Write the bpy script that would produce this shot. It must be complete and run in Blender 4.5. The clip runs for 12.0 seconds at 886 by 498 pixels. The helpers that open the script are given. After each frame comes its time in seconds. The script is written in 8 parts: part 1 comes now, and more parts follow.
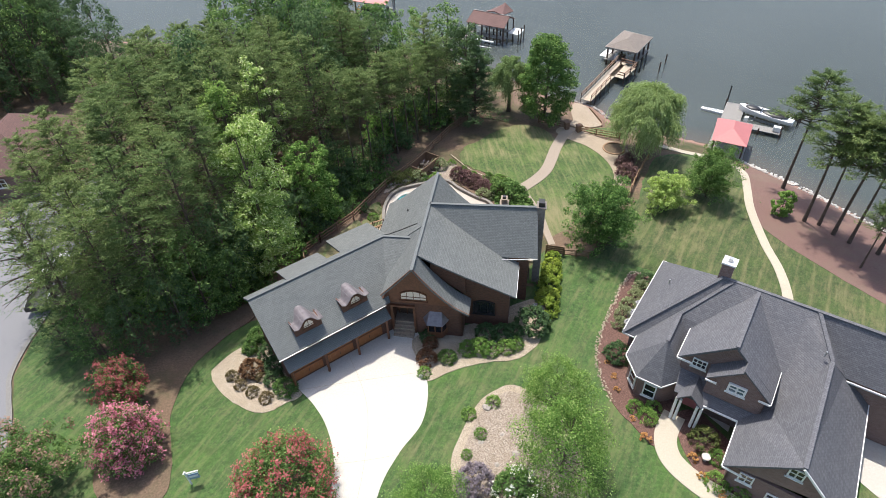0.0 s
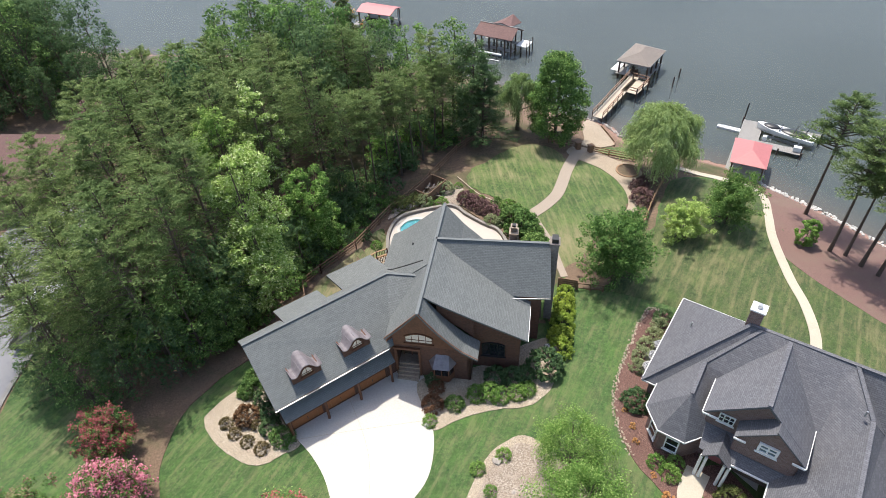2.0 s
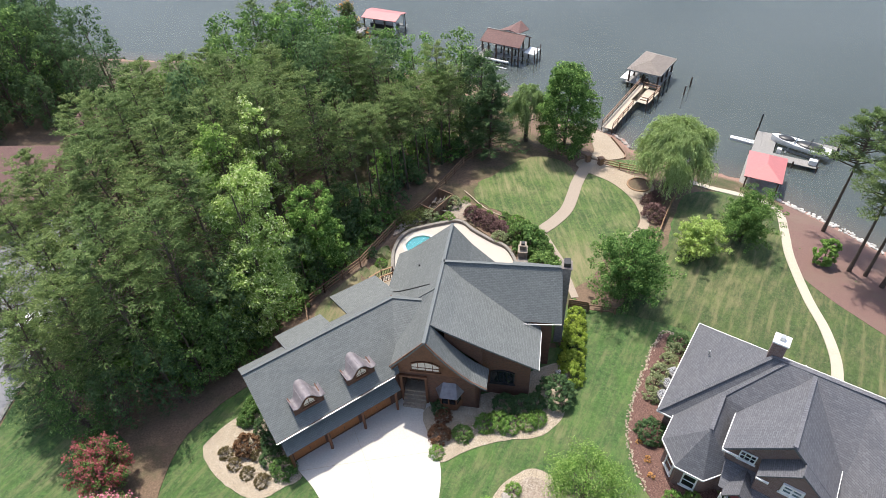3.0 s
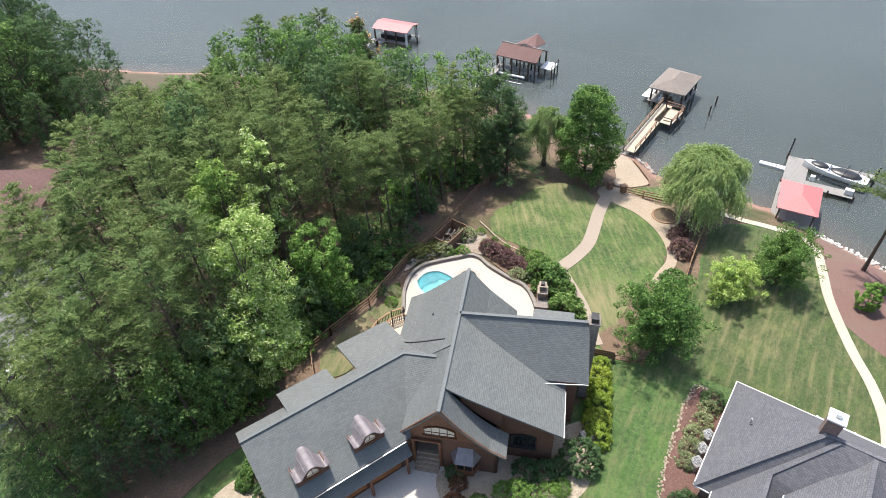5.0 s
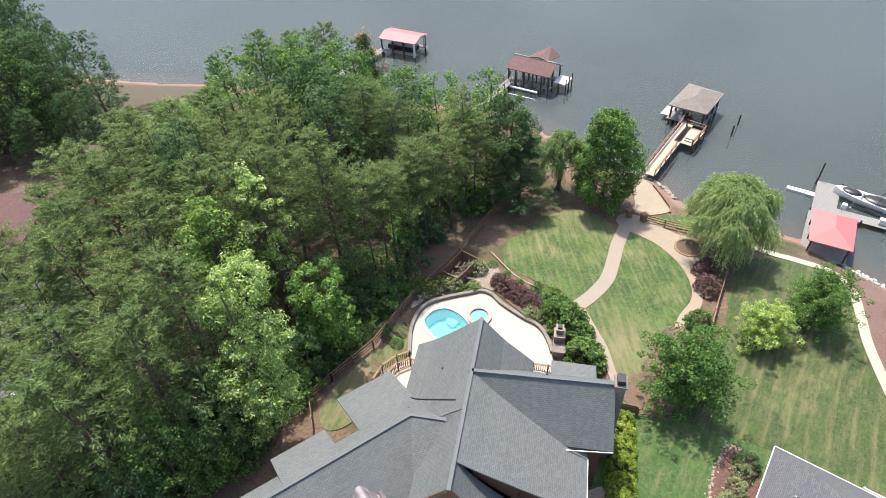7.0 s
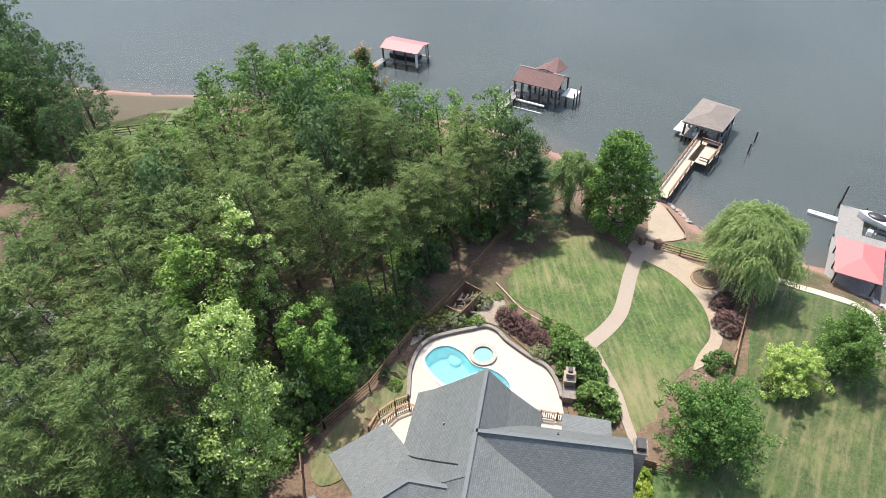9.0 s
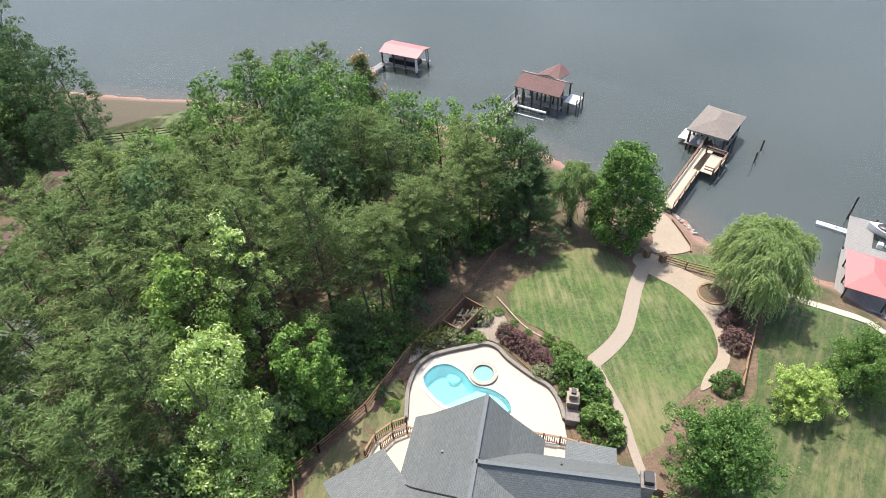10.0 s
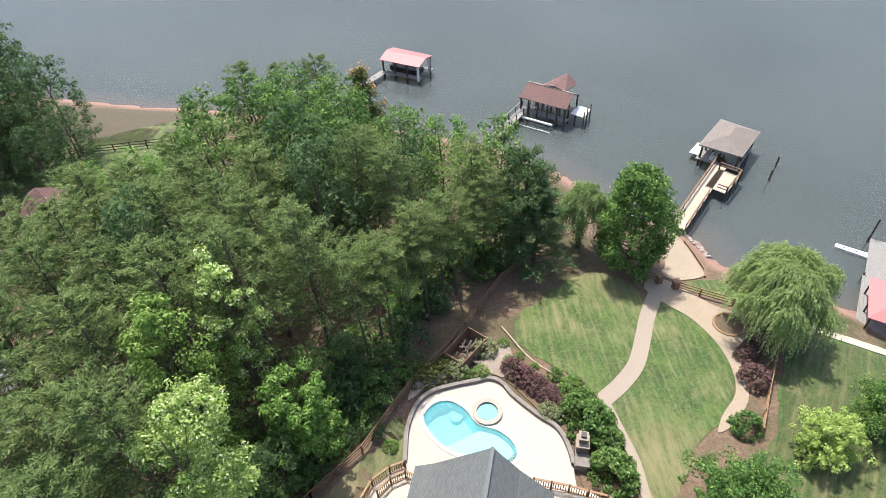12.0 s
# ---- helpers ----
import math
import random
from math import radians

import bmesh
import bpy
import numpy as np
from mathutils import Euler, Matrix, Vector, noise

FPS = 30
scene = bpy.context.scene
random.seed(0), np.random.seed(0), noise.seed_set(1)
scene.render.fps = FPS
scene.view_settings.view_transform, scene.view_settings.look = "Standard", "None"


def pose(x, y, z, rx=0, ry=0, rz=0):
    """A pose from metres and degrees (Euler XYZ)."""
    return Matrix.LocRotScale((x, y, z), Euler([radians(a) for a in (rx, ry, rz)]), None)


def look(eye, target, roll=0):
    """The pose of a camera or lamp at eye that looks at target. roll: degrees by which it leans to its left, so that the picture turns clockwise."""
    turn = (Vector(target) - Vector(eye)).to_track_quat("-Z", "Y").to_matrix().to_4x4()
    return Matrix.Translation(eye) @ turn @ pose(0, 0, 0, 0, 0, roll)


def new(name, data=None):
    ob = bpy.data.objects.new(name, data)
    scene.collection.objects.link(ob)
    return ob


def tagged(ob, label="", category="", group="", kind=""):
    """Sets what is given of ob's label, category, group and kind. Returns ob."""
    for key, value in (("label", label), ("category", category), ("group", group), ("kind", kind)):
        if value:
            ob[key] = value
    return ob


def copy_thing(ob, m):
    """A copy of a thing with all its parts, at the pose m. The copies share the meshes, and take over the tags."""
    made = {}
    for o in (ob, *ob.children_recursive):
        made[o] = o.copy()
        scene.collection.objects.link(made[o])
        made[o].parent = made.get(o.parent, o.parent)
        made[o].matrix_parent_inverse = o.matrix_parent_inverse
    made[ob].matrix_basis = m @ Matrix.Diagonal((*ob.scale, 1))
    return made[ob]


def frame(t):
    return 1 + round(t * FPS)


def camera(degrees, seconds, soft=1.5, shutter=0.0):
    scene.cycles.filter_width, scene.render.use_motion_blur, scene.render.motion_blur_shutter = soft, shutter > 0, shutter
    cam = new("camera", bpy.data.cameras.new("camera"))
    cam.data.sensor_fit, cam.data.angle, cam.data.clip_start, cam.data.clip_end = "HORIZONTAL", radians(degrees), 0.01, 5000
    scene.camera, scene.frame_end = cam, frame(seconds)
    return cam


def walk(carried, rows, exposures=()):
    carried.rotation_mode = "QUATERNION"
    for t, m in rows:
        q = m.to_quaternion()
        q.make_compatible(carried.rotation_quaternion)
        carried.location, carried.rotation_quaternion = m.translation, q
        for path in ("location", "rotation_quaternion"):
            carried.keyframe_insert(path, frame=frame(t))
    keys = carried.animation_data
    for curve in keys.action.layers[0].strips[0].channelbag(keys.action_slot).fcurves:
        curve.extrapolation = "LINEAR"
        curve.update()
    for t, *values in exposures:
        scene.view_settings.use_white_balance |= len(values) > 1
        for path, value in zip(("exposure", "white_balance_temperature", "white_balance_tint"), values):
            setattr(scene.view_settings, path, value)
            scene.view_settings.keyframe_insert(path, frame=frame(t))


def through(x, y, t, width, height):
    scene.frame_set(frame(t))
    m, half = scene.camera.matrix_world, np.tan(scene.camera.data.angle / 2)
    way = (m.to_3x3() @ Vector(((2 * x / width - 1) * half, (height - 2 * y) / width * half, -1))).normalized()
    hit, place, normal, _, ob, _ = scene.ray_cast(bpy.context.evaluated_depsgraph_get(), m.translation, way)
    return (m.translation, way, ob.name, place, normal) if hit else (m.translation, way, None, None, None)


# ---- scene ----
cam = camera(72.7, 12.0, soft=0.5)
# seconds, x, y, z, yaw, pitch, roll
ROWS = [
    (0, 0.376, 0.896, 38.206, 1.16, -41.85, -2.74),
    (0.5, 0.402, 1.805, 38.209, 1.22, -41.80, -2.81),
    (1, 0.375, 2.811, 38.272, 1.34, -41.77, -2.87),
    (1.5, 0.302, 3.900, 38.373, 1.50, -41.76, -2.92),
    (2, 0.192, 5.059, 38.498, 1.69, -41.76, -2.95),
    (2.5, 0.051, 6.275, 38.632, 1.91, -41.77, -2.98),
    (3, -0.113, 7.534, 38.764, 2.14, -41.79, -3.01),
    (5, -0.833, 12.780, 39.139, 3.04, -41.90, -3.03),
    (5.5, -0.995, 14.092, 39.178, 3.24, -41.93, -3.02),
    (6, -1.138, 15.387, 39.194, 3.41, -41.95, -3.01),
    (6.5, -1.259, 16.657, 39.190, 3.56, -41.97, -2.99),
    (7, -1.355, 17.897, 39.167, 3.69, -41.99, -2.97),
    (9, -1.500, 22.478, 38.966, 3.98, -42.02, -2.83),
    (9.5, -1.496, 23.522, 38.910, 4.00, -42.03, -2.78),
    (10, -1.492, 24.529, 38.858, 4.02, -42.04, -2.72),
    (10.5, -1.501, 25.502, 38.814, 4.03, -42.05, -2.66),
    (11, -1.537, 26.447, 38.779, 4.05, -42.07, -2.59),
    (11.5, -1.619, 27.373, 38.755, 4.08, -42.10, -2.51),
    (12, -1.769, 28.290, 38.740, 4.12, -42.14, -2.42),
]
walk(cam, [(t, pose(x, y, z, 90 + pitch, 0, yaw) @ pose(0, 0, 0, 0, 0, roll)) for t, x, y, z, yaw, pitch, roll in ROWS],
     exposures=[(0.0, 0.72), (3.0, 0.83), (6.0, 0.96), (12.0, 0.95)])

# ---- world and sun ----
SUN_DIR = Vector((-0.14, 0.36, 0.95)).normalized()
world = bpy.data.worlds.new("world")
scene.world = world
world.use_nodes = True
wn = world.node_tree
sky = wn.nodes.new("ShaderNodeTexSky")
sky.sky_type = "NISHITA"
sky.sun_disc = False
sky.sun_elevation = math.asin(SUN_DIR.z)
sky.sun_rotation = math.atan2(SUN_DIR.x, SUN_DIR.y)
sky.dust_density = 2.5
wn.links.new(sky.outputs[0], wn.nodes["Background"].inputs[0])
wn.nodes["Background"].inputs[1].default_value = 0.15
sun = new("sun", bpy.data.lights.new("sun", "SUN"))
sun.data.energy = 3.4
sun.data.angle = radians(0.6)
sun.data.color = (1.0, 0.955, 0.88)
sun.matrix_world = look(SUN_DIR * 100, (0, 0, 0))

# ---- materials ----
def nodes_of(name):
    m = bpy.data.materials.new(name)
    m.use_nodes = True
    t = m.node_tree
    return m, t, t.nodes["Principled BSDF"]


def add(t, kind, **props):
    n = t.nodes.new("ShaderNode" + kind)
    for k, v in props.items():
        if k in n.inputs:
            n.inputs[k].default_value = v
    return n


def mix(t, fac, a, b, blend="MIX"):
    n = t.nodes.new("ShaderNodeMix")
    n.data_type, n.blend_type = "RGBA", blend
    for sock, v in ((n.inputs[0], fac), (n.inputs[6], a), (n.inputs[7], b)):
        if isinstance(v, bpy.types.NodeSocket):
            t.links.new(v, sock)
        elif isinstance(v, (int, float)):
            sock.default_value = v
        else:
            sock.default_value = (*v, 1)
    return n.outputs[2]


def ramp(t, value, lo, hi):
    n = t.nodes.new("ShaderNodeMapRange")
    t.links.new(value, n.inputs[0])
    n.inputs[1].default_value, n.inputs[2].default_value = lo, hi
    return n.outputs[0]


def noise_of(t, coord, scale, detail=4.0, rough=0.6):
    n = add(t, "TexNoise", Scale=scale, Detail=detail, Roughness=rough)
    if coord is not None:
        t.links.new(coord, n.inputs["Vector"])
    return n.outputs[0]


def coords(t, which="Object"):
    if which == "World":
        return t.nodes.new("ShaderNodeNewGeometry").outputs["Position"]
    return t.nodes.new("ShaderNodeTexCoord").outputs[which]


def bump(t, bsdf, height, strength, distance):
    n = add(t, "Bump", Strength=strength, Distance=distance)
    t.links.new(height, n.inputs["Height"])
    t.links.new(n.outputs[0], bsdf.inputs["Normal"])


def surf(name, dark, light, big=0.4, fine=6.0, rough=0.85, relief=0.02, metal=0.0, stain=None, where="World", stain_scale=0.15, stain_amount=0.6):
    """A weathered surface: two colours by fine and broad noise, and stains of a third."""
    m, t, b = nodes_of(name)
    c = coords(t, where)
    f = noise_of(t, c, fine, 5, 0.65)
    g = noise_of(t, c, big, 3)
    col = mix(t, ramp(t, f, 0.3, 0.7), dark, light)
    mid = tuple((p + q) / 2 for p, q in zip(dark, light))
    col = mix(t, ramp(t, g, 0.35, 0.75), col, mix(t, 0.5, col, mid))
    if stain:
        s = noise_of(t, c, stain_scale, 6, 0.7)
        k = add(t, "Math")
        k.operation = "MULTIPLY"
        t.links.new(ramp(t, s, 0.48, 0.66), k.inputs[0])
        k.inputs[1].default_value = stain_amount
        col = mix(t, k.outputs[0], col, stain)
    t.links.new(col, b.inputs["Base Color"])
    b.inputs["Roughness"].default_value = rough
    b.inputs["Metallic"].default_value = metal
    if relief:
        bump(t, b, f, 0.6, relief)
    return m


def leafy(name, dark, light, tip=None, through=0.42, gloss=0.75):
    """Leaves: colour differs from leaf to leaf and from plant to plant; light comes through."""
    m, t, b = nodes_of(name)
    geo = t.nodes.new("ShaderNodeNewGeometry")
    info = t.nodes.new("ShaderNodeObjectInfo")
    col = mix(t, geo.outputs["Random Per Island"], dark, light)
    if tip:
        pick = t.nodes.new("ShaderNodeMath")
        pick.operation = "GREATER_THAN"
        pick.inputs[1].default_value = 0.86
        t.links.new(geo.outputs["Random Per Island"], pick.inputs[0])
        col = mix(t, pick.outputs[0], col, tip)
    hsv = t.nodes.new("ShaderNodeHueSaturation")
    v = t.nodes.new("ShaderNodeMapRange")
    t.links.new(info.outputs["Random"], v.inputs[0])
    v.inputs[3].default_value, v.inputs[4].default_value = 0.9, 1.12
    t.links.new(v.outputs[0], hsv.inputs["Value"])
    h = t.nodes.new("ShaderNodeMapRange")
    t.links.new(info.outputs["Random"], h.inputs[0])
    h.inputs[3].default_value, h.inputs[4].default_value = 0.508, 0.49
    t.links.new(h.outputs[0], hsv.inputs["Hue"])
    t.links.new(col, hsv.inputs["Color"])
    t.links.new(hsv.outputs[0], b.inputs["Base Color"])
    b.inputs["Roughness"].default_value = gloss
    b.inputs["Specular IOR Level"].default_value = 0.12
    tr = t.nodes.new("ShaderNodeBsdfTranslucent")
    t.links.new(hsv.outputs[0], tr.inputs[0])
    ms = t.nodes.new("ShaderNodeMixShader")
    ms.inputs[0].default_value = through
    t.links.new(b.outputs[0], ms.inputs[1])
    t.links.new(tr.outputs[0], ms.inputs[2])
    t.links.new(ms.outputs[0], t.nodes["Material Output"].inputs[0])
    return m


def shingles(name, dark, light, streak):
    """Asphalt shingles laid in courses; UV in metres."""
    m, t, b = nodes_of(name)
    uv = coords(t, "UV")
    br = t.nodes.new("ShaderNodeTexBrick")
    t.links.new(uv, br.inputs["Vector"])
    for k, v in (("Scale", 1.0), ("Brick Width", 0.26), ("Row Height", 0.13), ("Mortar Size", 0.012), ("Mortar Smooth", 0.3), ("Bias", 0.0)):
        br.inputs[k].default_value = v
    br.inputs["Color1"].default_value = (*dark, 1)
    br.inputs["Color2"].default_value = (*light, 1)
    br.inputs["Mortar"].default_value = (*[c * 0.66 for c in dark], 1)
    w = coords(t, "World")
    g = noise_of(t, w, 0.5, 5)
    col = mix(t, ramp(t, g, 0.4, 0.75), br.outputs[0], streak)
    col = mix(t, 0.75, col, br.outputs[0])
    f = noise_of(t, w, 14.0, 3)
    col = mix(t, ramp(t, f, 0.2, 0.9), mix(t, 0.35, col, (0.01, 0.01, 0.012)), col)
    t.links.new(col, b.inputs["Base Color"])
    b.inputs["Roughness"].default_value = 0.8
    bump(t, b, br.outputs["Fac"], -0.4, 0.02)
    return m


def bricks(name, dark, light, mortar):
    m, t, b = nodes_of(name)
    uv = coords(t, "UV")
    br = t.nodes.new("ShaderNodeTexBrick")
    t.links.new(uv, br.inputs["Vector"])
    for k, v in (("Scale", 1.0), ("Brick Width", 0.21), ("Row Height", 0.075), ("Mortar Size", 0.008), ("Bias", 0.0)):
        br.inputs[k].default_value = v
    br.inputs["Color1"].default_value = (*dark, 1)
    br.inputs["Color2"].default_value = (*light, 1)
    br.inputs["Mortar"].default_value = (*mortar, 1)
    g = noise_of(t, coords(t, "World"), 1.2, 4)
    col = mix(t, ramp(t, g, 0.3, 0.8), br.outputs[0], mix(t, 0.3, br.outputs[0], dark))
    t.links.new(col, b.inputs["Base Color"])
    b.inputs["Roughness"].default_value = 0.85
    bump(t, b, br.outputs["Fac"], -0.5, 0.01)
    return m


def lawn_material(name, angle, stripe, dark, light, dry, strength, worn=None):
    """Mown grass: tufts, streaks along the mower's line, bleached wheel lines and dry patches."""
    m, t, b = nodes_of(name)
    c = coords(t, "World")
    rot = t.nodes.new("ShaderNodeVectorRotate")
    rot.rotation_type = "Z_AXIS"
    rot.inputs["Angle"].default_value = angle
    t.links.new(c, rot.inputs["Vector"])
    long = t.nodes.new("ShaderNodeVectorMath")
    long.operation = "MULTIPLY"
    long.inputs[1].default_value = (1.0, 0.16, 1.0)
    t.links.new(rot.outputs[0], long.inputs[0])

    def times(p, q):
        n = t.nodes.new("ShaderNodeMath")
        n.operation = "MULTIPLY"
        for sock, v in zip(n.inputs, (p, q)):
            if isinstance(v, float):
                sock.default_value = v
            else:
                t.links.new(v, sock)
        return n.outputs[0]
    f = noise_of(t, c, 3.2, 9, 0.85)
    col = mix(t, ramp(t, f, 0.4, 0.6), dark, light)
    fleck = noise_of(t, c, 7.0, 4, 0.7)
    col = mix(t, times(ramp(t, fleck, 0.56, 0.7), 0.45), col, dry)
    lush = noise_of(t, c, 0.45, 5, 0.7)
    col = mix(t, ramp(t, lush, 0.46, 0.66), col, mix(t, 0.6, col, (light[0] * 1.25, light[1] * 1.25, light[2])))
    rank = noise_of(t, c, 0.9, 6, 0.75)
    col = mix(t, times(ramp(t, rank, 0.5, 0.62), 0.55), col, [q * 0.7 for q in dark])
    streak = noise_of(t, long.outputs[0], 2.2, 6, 0.75)
    col = mix(t, times(ramp(t, streak, 0.45, 0.68), 0.34), col, dry)
    wob = t.nodes.new("ShaderNodeTexWave")
    wob.inputs["Scale"].default_value = stripe
    wob.inputs["Distortion"].default_value = 1.6
    wob.inputs["Detail"].default_value = 2.0
    wob.inputs["Detail Scale"].default_value = 0.6
    t.links.new(rot.outputs[0], wob.inputs["Vector"])
    line = times(ramp(t, wob.outputs["Fac"], 0.8, 1.0), ramp(t, noise_of(t, long.outputs[0], 1.1, 6, 0.75), 0.36, 0.66))
    col = mix(t, times(line, strength), col, dry)
    bare = times(ramp(t, noise_of(t, c, 0.16, 5, 0.65), 0.5, 0.7), ramp(t, streak, 0.35, 0.62))
    col = mix(t, times(bare, 0.75), col, dry)
    for spot in worn or ():
        away = t.nodes.new("ShaderNodeVectorMath")
        away.operation = "DISTANCE"
        away.inputs[1].default_value = spot
        t.links.new(c, away.inputs[0])
        col = mix(t, times(ramp(t, away.outputs["Value"], 6.5, 2.0), ramp(t, streak, 0.3, 0.62)), col, [q * 0.8 for q in dry])
    t.links.new(col, b.inputs["Base Color"])
    b.inputs["Roughness"].default_value = 0.9
    bump(t, b, noise_of(t, c, 9.0, 6, 0.8), 0.8, 0.06)
    return m


def plain(name, col, rough=0.5, metal=0.0):
    m, t, b = nodes_of(name)
    c = coords(t, "World")
    f = noise_of(t, c, 3.0, 5, 0.7)
    t.links.new(mix(t, ramp(t, f, 0.25, 0.8), [v * 0.82 for v in col], col), b.inputs["Base Color"])
    b.inputs["Roughness"].default_value = rough
    b.inputs["Metallic"].default_value = metal
    return m


def pebbles(name, cols, scale, relief, gap=0.6):
    """Loose stones: each cell its own tone, gaps dark."""
    m, t, b = nodes_of(name)
    c = coords(t, "World")
    v = t.nodes.new("ShaderNodeTexVoronoi")
    v.inputs["Scale"].default_value = scale
    t.links.new(c, v.inputs["Vector"])
    sep = t.nodes.new("ShaderNodeSeparateColor")
    t.links.new(v.outputs["Color"], sep.inputs[0])
    col = mix(t, sep.outputs[0], cols[0], cols[1])
    col = mix(t, ramp(t, sep.outputs[1], 0.72, 0.95), col, cols[2])
    col = mix(t, ramp(t, noise_of(t, c, 0.7, 5, 0.7), 0.45, 0.7), col, mix(t, 0.6, col, cols[3]))
    col = mix(t, ramp(t, v.outputs["Distance"], 0.45, 0.75), col, [q * gap for q in cols[0]])
    t.links.new(col, b.inputs["Base Color"])
    b.inputs["Roughness"].default_value = 0.95
    bump(t, b, v.outputs["Distance"], -0.8, relief)
    return m


M_MULCH = pebbles("red_mulch", ((0.11, 0.056, 0.044), (0.18, 0.098, 0.078), (0.22, 0.14, 0.115), (0.1, 0.05, 0.04)), 16.0, 0.04)
M_BANK = surf("red_pine_straw", (0.115, 0.064, 0.053), (0.2, 0.12, 0.102), 0.5, 9.0, 0.95, 0.03, stain=(0.16, 0.115, 0.085), stain_scale=0.3)
M_STRAW = surf("pine_straw", (0.085, 0.055, 0.035), (0.2, 0.135, 0.09), 0.5, 7.0, 0.95, 0.05, stain=(0.07, 0.075, 0.035), stain_scale=0.35)
M_GRAVEL = pebbles("tan_gravel", ((0.31, 0.25, 0.18), (0.44, 0.37, 0.28), (0.52, 0.46, 0.38), (0.29, 0.225, 0.155)), 17.0, 0.03)
M_ROCKBED = pebbles("river_gravel", ((0.25, 0.2, 0.155), (0.36, 0.3, 0.245), (0.43, 0.375, 0.32), (0.24, 0.18, 0.13)), 13.0, 0.05)
M_CONCRETE = surf("pale_concrete", (0.42, 0.39, 0.35), (0.54, 0.51, 0.465), 0.3, 8.0, 0.85, 0.008, stain=(0.42, 0.38, 0.33), stain_amount=0.35)
M_DECKCON = surf("pool_deck_concrete", (0.37, 0.328, 0.28), (0.455, 0.408, 0.355), 0.5, 10.0, 0.8, 0.006, stain=(0.42, 0.37, 0.32), stain_amount=0.3)
M_WALK = surf("tan_walkway", (0.25, 0.203, 0.16), (0.33, 0.275, 0.22), 0.5, 10.0, 0.9, 0.015, stain=(0.25, 0.2, 0.155), stain_amount=0.4)
M_PATH = surf("cream_concrete", (0.38, 0.335, 0.26), (0.46, 0.41, 0.33), 0.4, 8.0, 0.88, 0.01, stain=(0.32, 0.27, 0.2), stain_amount=0.4)
M_KERB = surf("kerb_concrete", (0.15, 0.145, 0.135), (0.22, 0.21, 0.2), 0.4, 8.0, 0.9, 0.01)
M_PATIO = pebbles("sandy_pavers", ((0.3, 0.238, 0.172), (0.36, 0.295, 0.218), (0.39, 0.33, 0.258), (0.27, 0.21, 0.148)), 15.0, 0.01, 0.85)
M_ASPHALT = surf("street_asphalt", (0.15, 0.15, 0.16), (0.21, 0.21, 0.22), 0.2, 20.0, 0.9, 0.01)
M_LAWN = lawn_material("front_lawn", 0.5, 0.24, (0.018, 0.052, 0.0115), (0.067, 0.133, 0.029), (0.19, 0.172, 0.085), 0.25)
M_LAWN2 = lawn_material("back_lawn", -0.1, 0.3, (0.019, 0.046, 0.0105), (0.08, 0.135, 0.03), (0.24, 0.215, 0.105), 0.34, [(12.0, 50.0, -2.3), (12.6, 71.5, -3.0)])
M_LAWN3 = lawn_material("lake_lawn", 0.55, 0.22, (0.018, 0.038, 0.009), (0.064, 0.1, 0.026), (0.2, 0.17, 0.085), 0.5)
M_WORNLAWN = lawn_material("worn_lawn", 0.2, 0.3, (0.034, 0.066, 0.016), (0.086, 0.138, 0.036), (0.25, 0.2, 0.115), 0.4, [(-10.5, 47.0, -1.7)])
M_DRYGRASS = surf("dry_grass", (0.065, 0.056, 0.036), (0.115, 0.096, 0.062), 0.3, 4.0, 0.95, 0.03, stain=(0.1, 0.07, 0.05), stain_scale=0.2)
M_SHINGLE = shingles("green_grey_shingle", (0.132, 0.142, 0.139), (0.174, 0.185, 0.18), (0.2, 0.206, 0.2))
M_SHINGLE_NB = shingles("slate_blue_shingle", (0.11, 0.111, 0.124), (0.16, 0.159, 0.174), (0.19, 0.178, 0.182))
M_SHINGLE_TAN = shingles("tan_shingle", (0.2, 0.165, 0.14), (0.28, 0.235, 0.2), (0.3, 0.26, 0.22))
M_SHINGLE_RED = shingles("brown_red_shingle", (0.14, 0.072, 0.062), (0.2, 0.105, 0.092), (0.22, 0.13, 0.115))
M_RIDGE = surf("ridge_cap", (0.09, 0.1, 0.1), (0.15, 0.16, 0.16), 1.0, 14.0, 0.85, 0.01)
M_BRICK = bricks("brown_brick", (0.085, 0.037, 0.023), (0.145, 0.063, 0.038), (0.12, 0.075, 0.055))
M_BRICK_NB = bricks("tan_brown_brick", (0.135, 0.079, 0.066), (0.225, 0.14, 0.122), (0.24, 0.195, 0.178))
M_CEDAR = surf("cedar_siding", (0.095, 0.037, 0.018), (0.17, 0.069, 0.032), 0.6, 5.0, 0.6, 0.01)
M_DOORWOOD = surf("garage_door_wood", (0.27, 0.1, 0.034), (0.36, 0.15, 0.058), 0.8, 4.0, 0.5, 0.006)
M_DARKWOOD = surf("dark_timber", (0.035, 0.022, 0.016), (0.09, 0.055, 0.04), 0.8, 8.0, 0.7, 0.01)
M_FENCE = surf("fence_timber", (0.14, 0.08, 0.052), (0.27, 0.165, 0.105), 0.8, 6.0, 0.8, 0.01)
M_RAIL = surf("deck_rail_timber", (0.2, 0.11, 0.055), (0.34, 0.21, 0.12), 0.8, 6.0, 0.7, 0.01)
M_PLANK = surf("weathered_plank", (0.17, 0.16, 0.148), (0.29, 0.275, 0.255), 0.8, 7.0, 0.85, 0.015)
M_PINEPLANK = surf("new_pine_plank", (0.36, 0.29, 0.215), (0.48, 0.405, 0.315), 0.8, 7.0, 0.8, 0.01)
